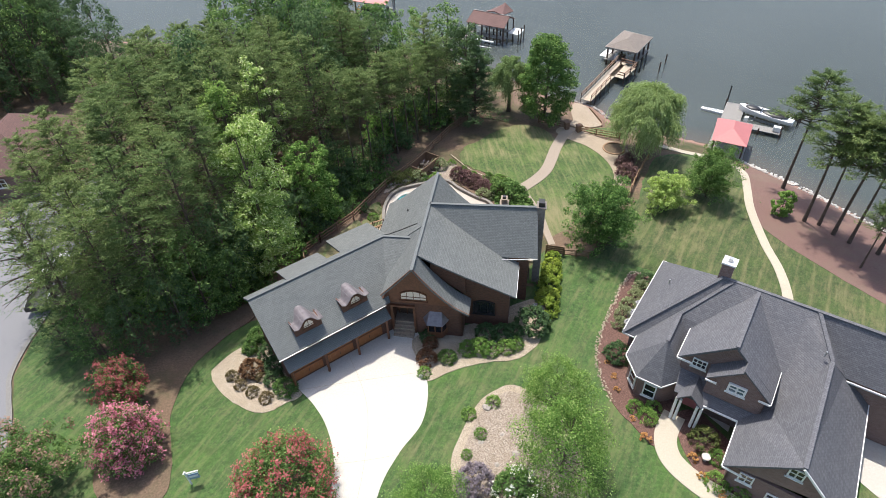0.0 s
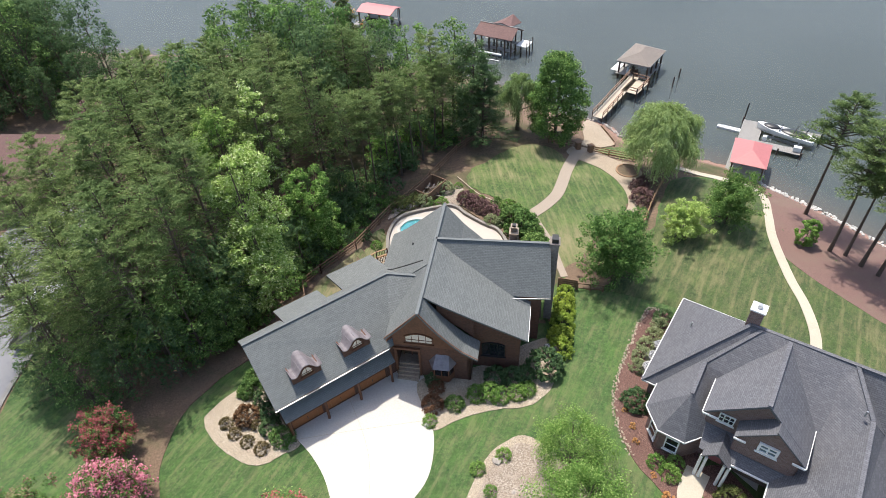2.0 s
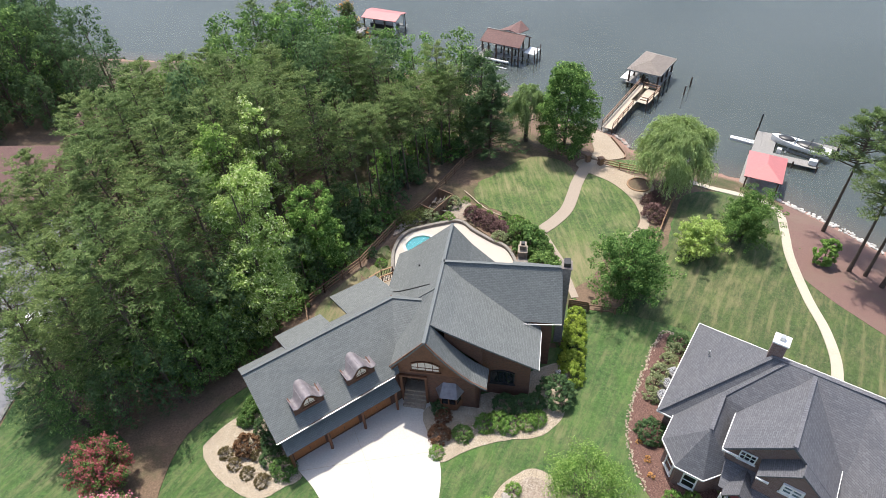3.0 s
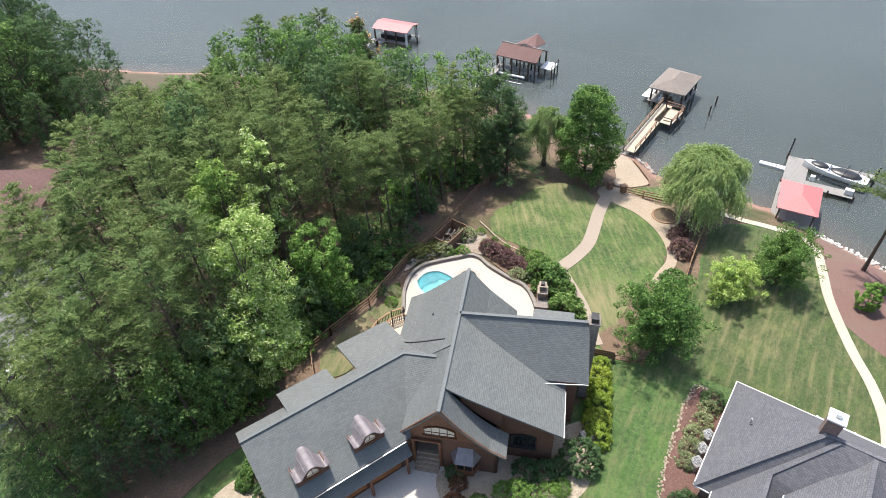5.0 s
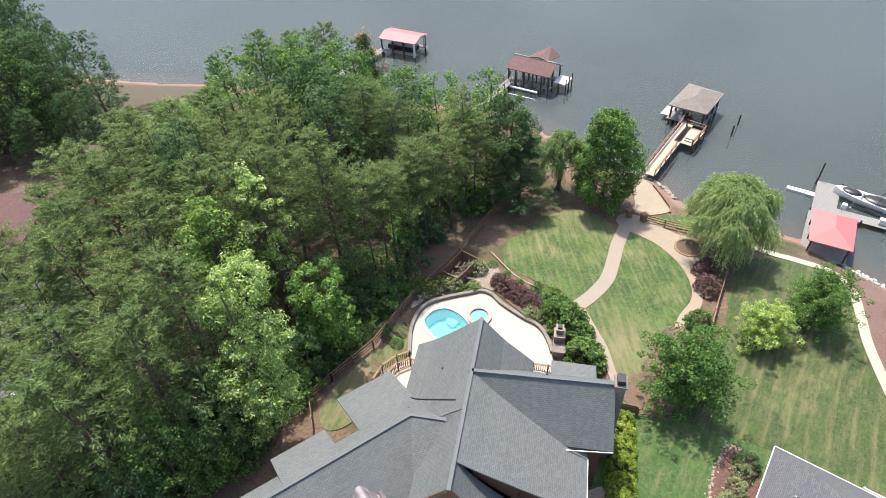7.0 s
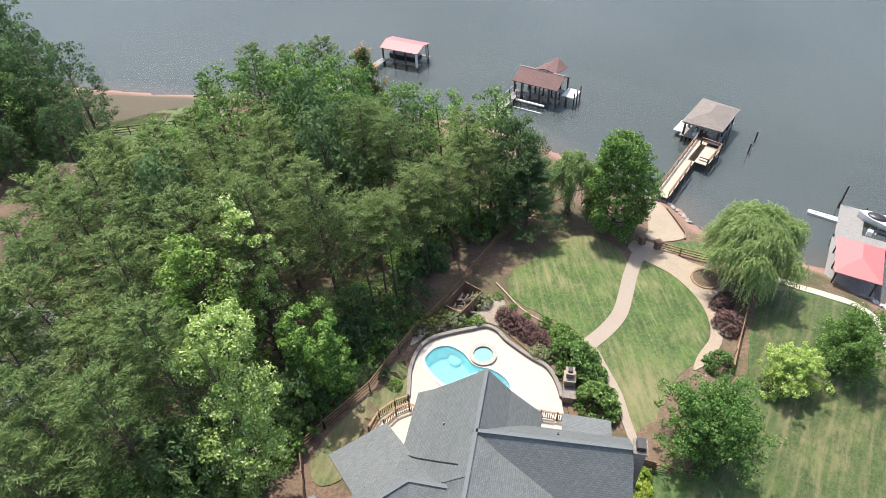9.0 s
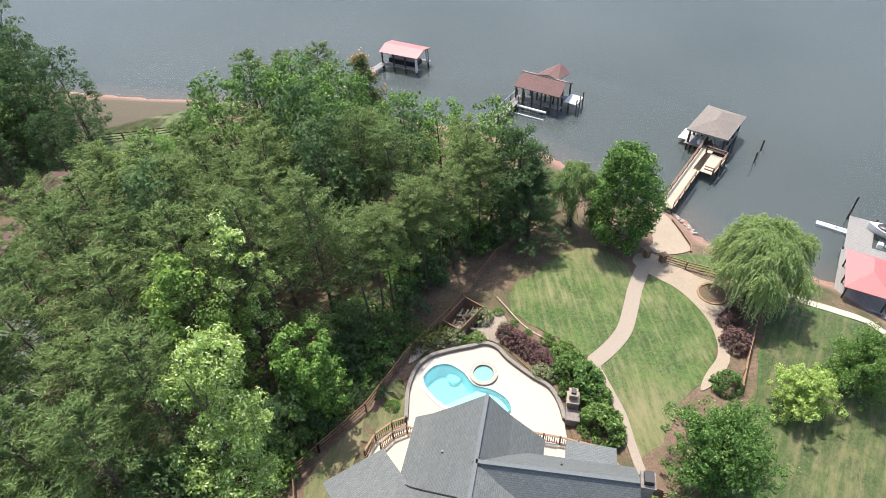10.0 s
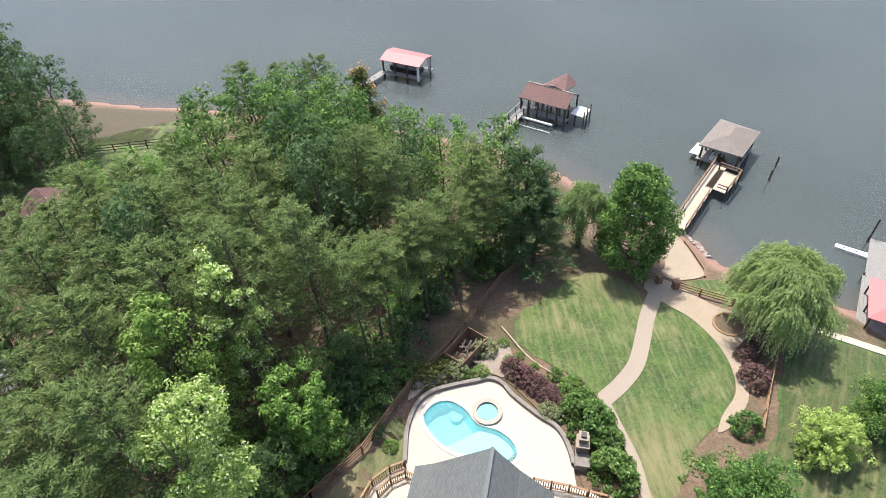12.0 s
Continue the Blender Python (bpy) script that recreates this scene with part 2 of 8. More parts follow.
M_BARK = surf("bark", (0.05, 0.037, 0.028), (0.14, 0.105, 0.08), 1.0, 7.0, 0.95, 0.05)
M_PALEBARK = surf("grey_bark", (0.12, 0.1, 0.085), (0.27, 0.235, 0.2), 1.0, 6.0, 0.95, 0.03)
M_WHITE = plain("white_paint", (0.78, 0.78, 0.76), 0.45)
M_METAL = plain("galvanised_metal", (0.5, 0.51, 0.52), 0.4, 0.8)
M_COPPER = surf("aged_copper", (0.15, 0.13, 0.138), (0.25, 0.225, 0.235), 1.5, 3.0, 0.42, 0.002, metal=0.35)
M_GREYPAINT = plain("grey_painted_metal", (0.27, 0.265, 0.255), 0.5)
M_BLACK = plain("black_metal", (0.02, 0.02, 0.022), 0.4)
M_REDROOF = plain("red_metal_roof", (0.46, 0.16, 0.155), 0.5)
M_STONE = surf("stacked_stone", (0.12, 0.1, 0.088), (0.27, 0.235, 0.21), 1.5, 5.0, 0.9, 0.03)
M_ROCK = surf("pale_rock", (0.22, 0.19, 0.165), (0.42, 0.38, 0.34), 2.0, 6.0, 0.9, 0.04)
M_FLAG = surf("flagstone", (0.15, 0.132, 0.115), (0.26, 0.235, 0.21), 1.2, 3.0, 0.85, 0.02)
M_SPACAP = surf("spa_stone", (0.27, 0.235, 0.2), (0.42, 0.385, 0.34), 2.0, 6.0, 0.8, 0.01)
M_STEP = surf("tan_step_stone", (0.2, 0.15, 0.112), (0.34, 0.27, 0.205), 1.8, 6.0, 0.9, 0.015)
M_PALETILE = surf("pale_pool_plaster", (0.5, 0.76, 0.76), (0.6, 0.84, 0.84), 0.5, 3.0, 0.5, 0.0)
M_DECKBOARD = surf("pale_deck_board", (0.44, 0.37, 0.28), (0.56, 0.48, 0.38), 0.8, 7.0, 0.8, 0.01)
M_TILE = surf("pool_plaster", (0.22, 0.6, 0.6), (0.28, 0.68, 0.68), 0.5, 3.0, 0.5, 0.0)


def glass_material(name, tint, rough=0.05):
    m, t, b = nodes_of(name)
    b.inputs["Base Color"].default_value = (*tint, 1)
    b.inputs["Roughness"].default_value = rough
    b.inputs["Specular IOR Level"].default_value = 0.8
    return m


M_GLASS = glass_material("dark_window_glass", (0.015, 0.018, 0.022))
# the sky's blue reflection is put into this pane colour
M_SKYGLASS = glass_material("sky_reflection_glass", (0.1, 0.15, 0.165), 0.08)
M_PALEGLASS = glass_material("curtained_window_glass", (0.6, 0.54, 0.45), 0.3)


def lake_material():
    """Murky lake water over the bed, with a wind-rippled gloss."""
    m, t, b = nodes_of("lake_water")
    c = coords(t, "World")
    g = noise_of(t, c, 0.02, 4, 0.6)
    t.links.new(mix(t, ramp(t, g, 0.35, 0.7), (0.1, 0.121, 0.122), (0.141, 0.165, 0.167)), b.inputs["Base Color"])
    b.inputs["Roughness"].default_value = 0.2
    b.inputs["IOR"].default_value = 1.33
    n1 = noise_of(t, c, 0.5, 3, 0.55)
    bump(t, b, n1, 0.06, 0.15)
    tr = t.nodes.new("ShaderNodeBsdfTransparent")
    tr.inputs[0].default_value = (0.75, 0.72, 0.6, 1)
    ms = t.nodes.new("ShaderNodeMixShader")
    ms.inputs[0].default_value = 0.45
    t.links.new(b.outputs[0], ms.inputs[1])
    t.links.new(tr.outputs[0], ms.inputs[2])
    t.links.new(ms.outputs[0], t.nodes["Material Output"].inputs[0])
    return m


def pool_material():
    m, t, b = nodes_of("pool_water")
    c = coords(t, "World")
    b.inputs["Base Color"].default_value = (0.5, 0.85, 0.9, 1)
    b.inputs["Roughness"].default_value = 0.05
    bump(t, b, noise_of(t, c, 2.5, 3), 0.25, 0.08)
    tr = t.nodes.new("ShaderNodeBsdfTransparent")
    tr.inputs[0].default_value = (0.62, 0.93, 0.96, 1)
    ms = t.nodes.new("ShaderNodeMixShader")
    ms.inputs[0].default_value = 0.82
    t.links.new(b.outputs[0], ms.inputs[1])
    t.links.new(tr.outputs[0], ms.inputs[2])
    t.links.new(ms.outputs[0], t.nodes["Material Output"].inputs[0])
    return m


M_LAKE = lake_material()
M_POOL = pool_material()

L_PINE = leafy("pine_needles", (0.091, 0.14, 0.046), (0.187, 0.258, 0.093), tip=(0.26, 0.335, 0.13), through=0.45)
L_OAK = leafy("broad_leaves", (0.07, 0.14, 0.04), (0.17, 0.28, 0.08), tip=(0.25, 0.37, 0.12))
L_DEEP = leafy("deep_green_leaves", (0.055, 0.105, 0.045), (0.13, 0.205, 0.085), through=0.42)
L_BRIGHT = leafy("bright_leaves", (0.1, 0.2, 0.045), (0.23, 0.38, 0.095))
L_LIME = leafy("light_green_leaves", (0.22, 0.33, 0.07), (0.5, 0.63, 0.19), tip=(0.6, 0.7, 0.27))
L_POPLAR = leafy("silvery_leaves", (0.19, 0.31, 0.06), (0.52, 0.65, 0.23), tip=(0.7, 0.76, 0.42))
L_YELLOW = leafy("yellow_green_leaves", (0.18, 0.26, 0.035), (0.39, 0.48, 0.09))
L_WILLOW = leafy("willow_leaves", (0.2, 0.29, 0.1), (0.36, 0.46, 0.2), through=0.5)
L_NEAR = leafy("fresh_green_leaves", (0.075, 0.165, 0.03), (0.25, 0.395, 0.1), tip=(0.36, 0.5, 0.16))
L_FRESH = leafy("lime_leaves", (0.14, 0.24, 0.05), (0.37, 0.51, 0.13), tip=(0.46, 0.58, 0.18))
L_PURPLE = leafy("purple_leaves", (0.105, 0.06, 0.055), (0.2, 0.122, 0.115), through=0.25)
L_RUST = leafy("rusty_leaves", (0.1, 0.05, 0.025), (0.2, 0.11, 0.06), through=0.2)
L_BROWN = leafy("olive_brown_leaves", (0.085, 0.068, 0.03), (0.19, 0.15, 0.075), through=0.25)
L_OLIVE = leafy("olive_leaves", (0.0625, 0.0813, 0.025), (0.15, 0.175, 0.0625), through=0.25)
L_PINK = leafy("pink_blossom", (0.46, 0.12, 0.16), (0.66, 0.28, 0.32), through=0.3)
L_CRIMSON = leafy("crimson_blossom", (0.3, 0.075, 0.085), (0.46, 0.16, 0.165), through=0.3)
L_FADED = leafy("faded_blossom", (0.24, 0.15, 0.1), (0.4, 0.27, 0.2), through=0.3)
L_RED = leafy("red_blossom", (0.4, 0.09, 0.1), (0.58, 0.2, 0.2), through=0.3)
L_WHITE = leafy("white_blossom", (0.6, 0.6, 0.5), (0.8, 0.8, 0.72), through=0.3)
L_ORANGE = leafy("orange_leaves", (0.38, 0.18, 0.06), (0.58, 0.36, 0.14), through=0.3)
L_LILAC = leafy("lilac_leaves", (0.12, 0.1, 0.11), (0.26, 0.22, 0.25), through=0.2)
M_BLUE = plain("blue_sign_paint", (0.25, 0.36, 0.48), 0.4)
M_WHITEROCK = surf("white_riprap", (0.34, 0.315, 0.29), (0.55, 0.52, 0.48), 2.0, 6.0, 0.9, 0.04)
L_YARD = leafy("yard_tree_leaves", (0.05, 0.115, 0.03), (0.16, 0.29, 0.075), tip=(0.25, 0.385, 0.115))
L_VARIEG = leafy("variegated_leaves", (0.16, 0.2, 0.09), (0.42, 0.46, 0.26))

# ---- mesh helpers ----
def metre_uv(bm):
    """UV in metres: u level along each face, v up its slope."""
    layer = bm.loops.layers.uv.verify()
    bm.normal_update()
    for f in bm.faces:
        n = f.normal
        h = Vector((-n.y, n.x, 0))
        h = h.normalized() if h.length > 0.02 else Vector((1, 0, 0))
        w = n.cross(h)
        for l in f.loops:
            l[layer].uv = (l.vert.co.dot(h), l.vert.co.dot(w))


def thing(name, at, label, category, group="", kind=""):
    ob = new(name)
    ob.location = at
    ob.empty_display_size = 0.2
    return tagged(ob, label, category, group, kind)


def root_of(ob):
    while ob.parent:
        ob = ob.parent
    return ob


def part(name, bm, material, parent=None, label="", smooth=False):
    """Links a bmesh, built in world coordinates, as one mesh under parent."""
    me = bpy.data.meshes.new(name)
    metre_uv(bm)
    if parent:
        bmesh.ops.translate(bm, verts=bm.verts, vec=-root_of(parent).location)
    bm.to_mesh(me)
    bm.free()
    me.materials.append(material)
    if smooth:
        me.polygons.foreach_set("use_smooth", [True] * len(me.polygons))
    ob = new(name, me)
    ob.parent = parent
    if label:
        ob["label"] = label
    return ob


def solid(name, bm, material, label, category, group="", kind="", smooth=False):
    """A one-mesh thing; its origin is put at its base."""
    lo = Vector([min(v.co[i] for v in bm.verts) for i in range(3)])
    hi = Vector([max(v.co[i] for v in bm.verts) for i in range(3)])
    base = Vector(((lo.x + hi.x) / 2, (lo.y + hi.y) / 2, lo.z))
    metre_uv(bm)
    bmesh.ops.translate(bm, verts=bm.verts, vec=-base)
    me = bpy.data.meshes.new(name)
    bm.to_mesh(me)
    bm.free()
    me.materials.append(material)
    if smooth:
        me.polygons.foreach_set("use_smooth", [True] * len(me.polygons))
    ob = new(name, me)
    ob.location = base
    return tagged(ob, label, category, group, kind)


def box(bm, c, s, rz=0.0, rx=0.0):
    m = Matrix.Translation(c) @ Matrix.Rotation(rz, 4, "Z") @ Matrix.Rotation(rx, 4, "X") @ Matrix.Diagonal((*s, 1))
    return bmesh.ops.create_cube(bm, size=1.0, matrix=m)["verts"]


def beam(bm, p, q, w, h):
    """A bar of section w by h from p to q, kept upright."""
    p, q = Vector(p), Vector(q)
    d = q - p
    x = d.normalized()
    side = Vector((-x.y, x.x, 0))
    side = side.normalized() if side.length > 1e-4 else Vector((0, 1, 0))
    up = x.cross(side)
    m = Matrix((x * d.length, side * w, up * h)).transposed().to_4x4()
    m.translation = (p + q) / 2
    return bmesh.ops.create_cube(bm, size=1.0, matrix=m)["verts"]


def slab(bm, pts, thick):
    """A board with the given top outline, thick below it."""
    pts = [Vector(p) for p in pts]
    n = sum(((pts[i] - pts[0]).cross(pts[i + 1] - pts[0]) for i in range(1, len(pts) - 1)), Vector())
    n.normalize()
    if n.z < 0:
        pts.reverse()
        n = -n
    top = [bm.verts.new(p) for p in pts]
    bot = [bm.verts.new(p - n * thick) for p in pts]
    bm.faces.new(top)
    bm.faces.new(bot[::-1])
    k = len(pts)
    for i in range(k):
        bm.faces.new((top[i], bot[i], bot[(i + 1) % k], top[(i + 1) % k]))


def prism(bm, outline, z0, z1):
    """An upright block on a level outline."""
    lo = [bm.verts.new((x, y, z0)) for x, y in outline]
    hi = [bm.verts.new((x, y, z1)) for x, y in outline]
    k = len(outline)
    fs = [bm.faces.new(hi), bm.faces.new(lo[::-1])]
    for i in range(k):
        fs.append(bm.faces.new((lo[i], lo[(i + 1) % k], hi[(i + 1) % k], hi[i])))
    bmesh.ops.recalc_face_normals(bm, faces=fs)


def panel(bm, pts, depth):
    """An upright plate: outline pts, pushed back along its normal by depth."""
    pts = [Vector(p) for p in pts]
    n = (pts[1] - pts[0]).cross(pts[2] - pts[0]).normalized() * depth
    a = [bm.verts.new(p) for p in pts]
    b = [bm.verts.new(p - n) for p in pts]
    k = len(pts)
    fs = [bm.faces.new(a), bm.faces.new(b[::-1])]
    for i in range(k):
        fs.append(bm.faces.new((a[i], b[i], b[(i + 1) % k], a[(i + 1) % k])))
    bmesh.ops.recalc_face_normals(bm, faces=fs)


def tube(bm, pts, radii, sides=8):
    rings = []
    pts = [Vector(p) for p in pts]
    for i, p in enumerate(pts):
        d = (pts[min(i + 1, len(pts) - 1)] - pts[max(i - 1, 0)]).normalized()
        a = d.cross(Vector((0.3, 1, 0.2))).normalized()
        b = d.cross(a)
        r = radii[i] if isinstance(radii, (list, tuple)) else radii
        rings.append([bm.verts.new(p + (a * math.cos(2 * math.pi * k / sides) + b * math.sin(2 * math.pi * k / sides)) * r) for k in range(sides)])
    for r0, r1 in zip(rings, rings[1:]):
        for k in range(sides):
            bm.faces.new((r0[k], r0[(k + 1) % sides], r1[(k + 1) % sides], r1[k]))
    bm.faces.new(rings[0][::-1])
    bm.faces.new(rings[-1])


def wall(bm, p, q, z0, z1, thick, holes=()):
    """A straight wall from p to q (plan) with rectangular openings (s0, s1, z0, z1); thick to the left of p-q."""
    p, q = Vector((p[0], p[1])), Vector((q[0], q[1]))
    d = q - p
    L = d.length
    d /= L
    n = Vector((-d.y, d.x))
    cuts = sorted({0.0, L, *[h[0] for h in holes], *[h[1] for h in holes]})
    for a, b in zip(cuts, cuts[1:]):
        spans, z = [], z0
        for h in sorted((h for h in holes if h[0] < (a + b) / 2 < h[1]), key=lambda h: h[2]):
            spans.append((z, h[2]))
            z = h[3]
        spans.append((z, z1))
        for lo, hi in spans:
            if hi - lo > 0.01:
                prism(bm, [tuple(p + d * a), tuple(p + d * b), tuple(p + d * b + n * thick), tuple(p + d * a + n * thick)], lo, hi)
    bmesh.ops.remove_doubles(bm, verts=bm.verts[:], dist=0.001)


def spline(ctrl, closed=True, steps=6):
    """Catmull-Rom through plan points."""
    pts, k = [Vector(c) for c in ctrl], len(ctrl)
    out = []
    for i in range(k if closed else k - 1):
        if closed:
            a, b, c, d = (pts[(i + j) % k] for j in (-1, 0, 1, 2))
        else:
            a, b, c, d = (pts[min(max(i + j, 0), k - 1)] for j in (-1, 0, 1, 2))
        for s in range(steps):
            t = s / steps
            out.append(0.5 * ((2 * b) + (c - a) * t + (2 * a - 5 * b + 4 * c - d) * t * t + (3 * b - a - 3 * c + d) * t ** 3))
    if not closed:
        out.append(pts[-1])
    return out


# ---- lie of the land ----
LAKE_Z = -5.6
SHORE = [(230, -60), (110, -5), (75, 18), (56, 38), (46, 51.8), (42.7, 57), (38, 63.2), (35, 67.9), (31.5, 70), (27, 72), (23.3, 75), (22, 79), (19.6, 81), (16, 83), (13, 86),
         (8, 92), (0, 97.5), (-12, 101.5), (-28, 105), (-43, 108), (-52, 108.8), (-70, 112), (-110, 120), (-230, 135)]
LAND = [*SHORE, (-230, -160), (230, -160)]
BANK = [(0, 0.03), (1.5, 0.75), (4, 1.45), (9, 2.2), (20, 2.95), (30, 3.35), (38, 3.75), (50, 4.1), (90, 4.4), (400, 4.6)]


def shore_distance(X, Y):
    """Metres from the shoreline, positive on land (arrays)."""
    best = np.full(X.shape, 1e9)
    inside = np.zeros(X.shape, bool)
    k = len(LAND)
    for i in range(k):
        (ax, ay), (bx, by) = LAND[i], LAND[(i + 1) % k]
        if i < len(SHORE) - 1:
            dx, dy = bx - ax, by - ay
            t = np.clip(((X - ax) * dx + (Y - ay) * dy) / (dx * dx + dy * dy), 0, 1)
            best = np.minimum(best, np.hypot(X - ax - t * dx, Y - ay - t * dy))
        with np.errstate(divide="ignore", invalid="ignore"):
            cross = ((ay > Y) != (by > Y)) & (X < (bx - ax) * (Y - ay) / (by - ay + 1e-12) + ax)
        inside ^= cross
    return np.where(inside, best, -best)


def land_z(X, Y):
    X, Y = np.asarray(X, float), np.asarray(Y, float)
    d = shore_distance(X, Y)
    up = np.interp(d, [b[0] for b in BANK], [b[1] for b in BANK])
    z = LAKE_Z + np.where(d > 0, up, np.maximum(-0.13 * -d, -4.0))
    z = np.where((X > -9.5) & (X < 9.0) & (Y > 40) & (Y < 55 - 0.35 * np.abs(X)), np.minimum(z, -2.35), z)
    z = np.where(((X + 1.2) / 6.7) ** 2 + ((Y - 50) / 8.1) ** 2 < 1, np.minimum(z, -2.4), z)
    return np.where(((X + 2.2) / 4.0) ** 2 + ((Y - 53) / 3.1) ** 2 < 1, -4.6, z)


def gz(x, y):
    return float(land_z(np.array([x]), np.array([y]))[0])


def grid_axis(a, b, fine_a, fine_b, step, coarse):
    return np.unique(np.concatenate([np.arange(a, fine_a, coarse), np.arange(fine_a, fine_b, step), np.arange(fine_b, b + 1, coarse)]))


def build_ground():
    xs = grid_axis(-1500, 1500, -80, 72, 1.0, 40.0)
    ys = grid_axis(-900, 1600, 0, 126, 1.0, 40.0)
    X, Y = np.meshgrid(xs, ys)
    Z = land_z(X, Y)
    rough = np.random.default_rng(3).normal(0, 0.012, Z.shape)
    V = np.stack([X, Y, Z + rough], -1).reshape(-1, 3)
    w, h = len(xs), len(ys)
    idx = np.arange(w * h).reshape(h, w)
    F = np.stack([idx[:-1, :-1], idx[:-1, 1:], idx[1:, 1:], idx[1:, :-1]], -1).reshape(-1, 4)
    me = bpy.data.meshes.new("ground")
    me.from_pydata(V.tolist(), [], F.tolist())
    me.polygons.foreach_set("use_smooth", [True] * len(F))
    me.materials.append(M_GROUND)
    return tagged(new("ground", me), "brown leaf-strewn forest soil sloping down to the lake", "ground", kind="structure")


def ground_material():
    """Forest litter on land, red clay at the waterline, dark silt on the lake bed."""
    m, t, b = nodes_of("ground")
    c = coords(t, "World")
    f = noise_of(t, c, 4.0, 6, 0.7)
    g = noise_of(t, c, 0.12, 5, 0.65)
    col = mix(t, ramp(t, f, 0.3, 0.7), (0.08, 0.055, 0.038), (0.21, 0.14, 0.092))
    col = mix(t, ramp(t, g, 0.5, 0.68), col, (0.05, 0.06, 0.02))
    z = t.nodes.new("ShaderNodeSeparateXYZ")
    t.links.new(c, z.inputs[0])
    clay = mix(t, ramp(t, f, 0.3, 0.7), (0.19, 0.105, 0.078), (0.33, 0.2, 0.155))
    col = mix(t, ramp(t, z.outputs[2], -4.6, -5.2), col, clay)
    col = mix(t, ramp(t, z.outputs[2], -5.68, -6.35), col, (0.07, 0.082, 0.078))
    t.links.new(col, b.inputs["Base Color"])
    b.inputs["Roughness"].default_value = 0.95
    bump(t, b, f, 0.8, 0.06)
    return m


M_GROUND = ground_material()
build_ground()


def sheet(name, outline, material, height, label, category="ground", kind="structure", closed_spline=True, steps=5, skirt=0.25, step=1.0, level=None, ragged=None):
    """A layer on the land (lawn, bed, drive) with a smooth outline, height above the soil; level: a flat one at that z."""
    pts = spline(outline, True, steps) if closed_spline else [Vector(p) for p in outline]
    if ragged or (ragged is None and name in ("lawn", "garden_bed")):
        jit = np.random.default_rng(len(pts))
        pts = [p + Vector(jit.normal(0, ragged or (0.07 if name == "lawn" else 0.025), 2)) for p in pts]
    bm = bmesh.new()
    f = bm.faces.new([bm.verts.new((p.x, p.y, 0)) for p in pts])
    if f.normal.z < 0 or sum(pts[i - 1].x * p.y - p.x * pts[i - 1].y for i, p in enumerate(pts)) < 0:
        bmesh.ops.reverse_faces(bm, faces=[f])
    if level is None:
        bmesh.ops.triangulate(bm, faces=bm.faces[:])
        lo = [min(p[i] for p in pts) for i in (0, 1)]
        hi = [max(p[i] for p in pts) for i in (0, 1)]
        for ax in (0, 1):
            c = math.floor(lo[ax]) + step
            while c < hi[ax]:
                no = Vector((1, 0, 0)) if ax == 0 else Vector((0, 1, 0))
                bmesh.ops.bisect_plane(bm, geom=bm.verts[:] + bm.edges[:] + bm.faces[:], plane_co=no * c, plane_no=no)
                c += step
        zs = land_z([v.co.x for v in bm.verts], [v.co.y for v in bm.verts])
        for v, z in zip(bm.verts, zs):
            v.co.z = z + height
    else:
        for v in bm.verts:
            v.co.z = level
    rim = [e for e in bm.edges if e.is_boundary]
    new_geo = bmesh.ops.extrude_edge_only(bm, edges=rim)["geom"]
    for v in new_geo:
        if isinstance(v, bmesh.types.BMVert):
            v.co.z -= skirt
    bmesh.ops.recalc_face_normals(bm, faces=bm.faces[:])
    return solid(name, bm, material, label, category, kind=kind)


def ribbon(name, line, width, material, height, label, category="path", thick=0.12):
    """A walk of even width along a smooth line."""
    pts = spline(line, False, 8)
    bm = bmesh.new()
    rows = []
    for i, p in enumerate(pts):
        d = (pts[min(i + 1, len(pts) - 1)] - pts[max(i - 1, 0)]).normalized()
        n = Vector((-d.y, d.x)) * width / 2
        row = []
        for k in (-1, 1):
            x, y = p + n * k
            z = gz(x, y) + height
            row += [bm.verts.new((x, y, z)), bm.verts.new((x, y, z - thick))]
        rows.append(row)
    for a, b in zip(rows, rows[1:]):
        bm.faces.new((a[0], a[2], b[2], b[0]))
        bm.faces.new((a[0], b[0], b[1], a[1]))
        bm.faces.new((a[2], a[3], b[3], b[2]))
    bm.faces.new((rows[0][0], rows[0][1], rows[0][3], rows[0][2]))
    bm.faces.new((rows[-1][0], rows[-1][2], rows[-1][3], rows[-1][1]))
    bmesh.ops.recalc_face_normals(bm, faces=bm.faces[:])
    return solid(name, bm, material, label, category, kind="structure")


# the lake
bm = bmesh.new()
bmesh.ops.create_grid(bm, x_segments=2, y_segments=2, size=1.0, matrix=Matrix.Translation((0, 900, LAKE_Z)) @ Matrix.Diagonal((1500, 1000, 1, 1)))
solid("water", bm, M_LAKE, "grey-green lake water with fine wind ripples", "water", kind="structure")

# lawns
sheet("lawn", [(-31.5, 12), (-31, -14), (-10, -16), (12, -16), (30, -14), (36, 4), (36, 22), (34.5, 38), (35.5, 46), (35.3, 55), (35.6, 60), (33, 62.4), (29, 63.6), (25.5, 62.5), (22.5, 57.2), (20.5, 53), (14, 48.5), (10.3, 46), (5, 41), (-6, 40),
               (-13, 36), (-16, 36.6), (-18.4, 36), (-20.4, 34), (-21.4, 32.2), (-23, 31.8), (-26, 32.6), (-29.5, 33.8), (-32.5, 36), (-36, 41), (-36.2, 36), (-36, 31.7), (-35, 29.2), (-33, 25), (-32.3, 18)],
      M_LAWN, 0.05, "mown green lawn with pale mowing stripes and dry patches", "lawn")
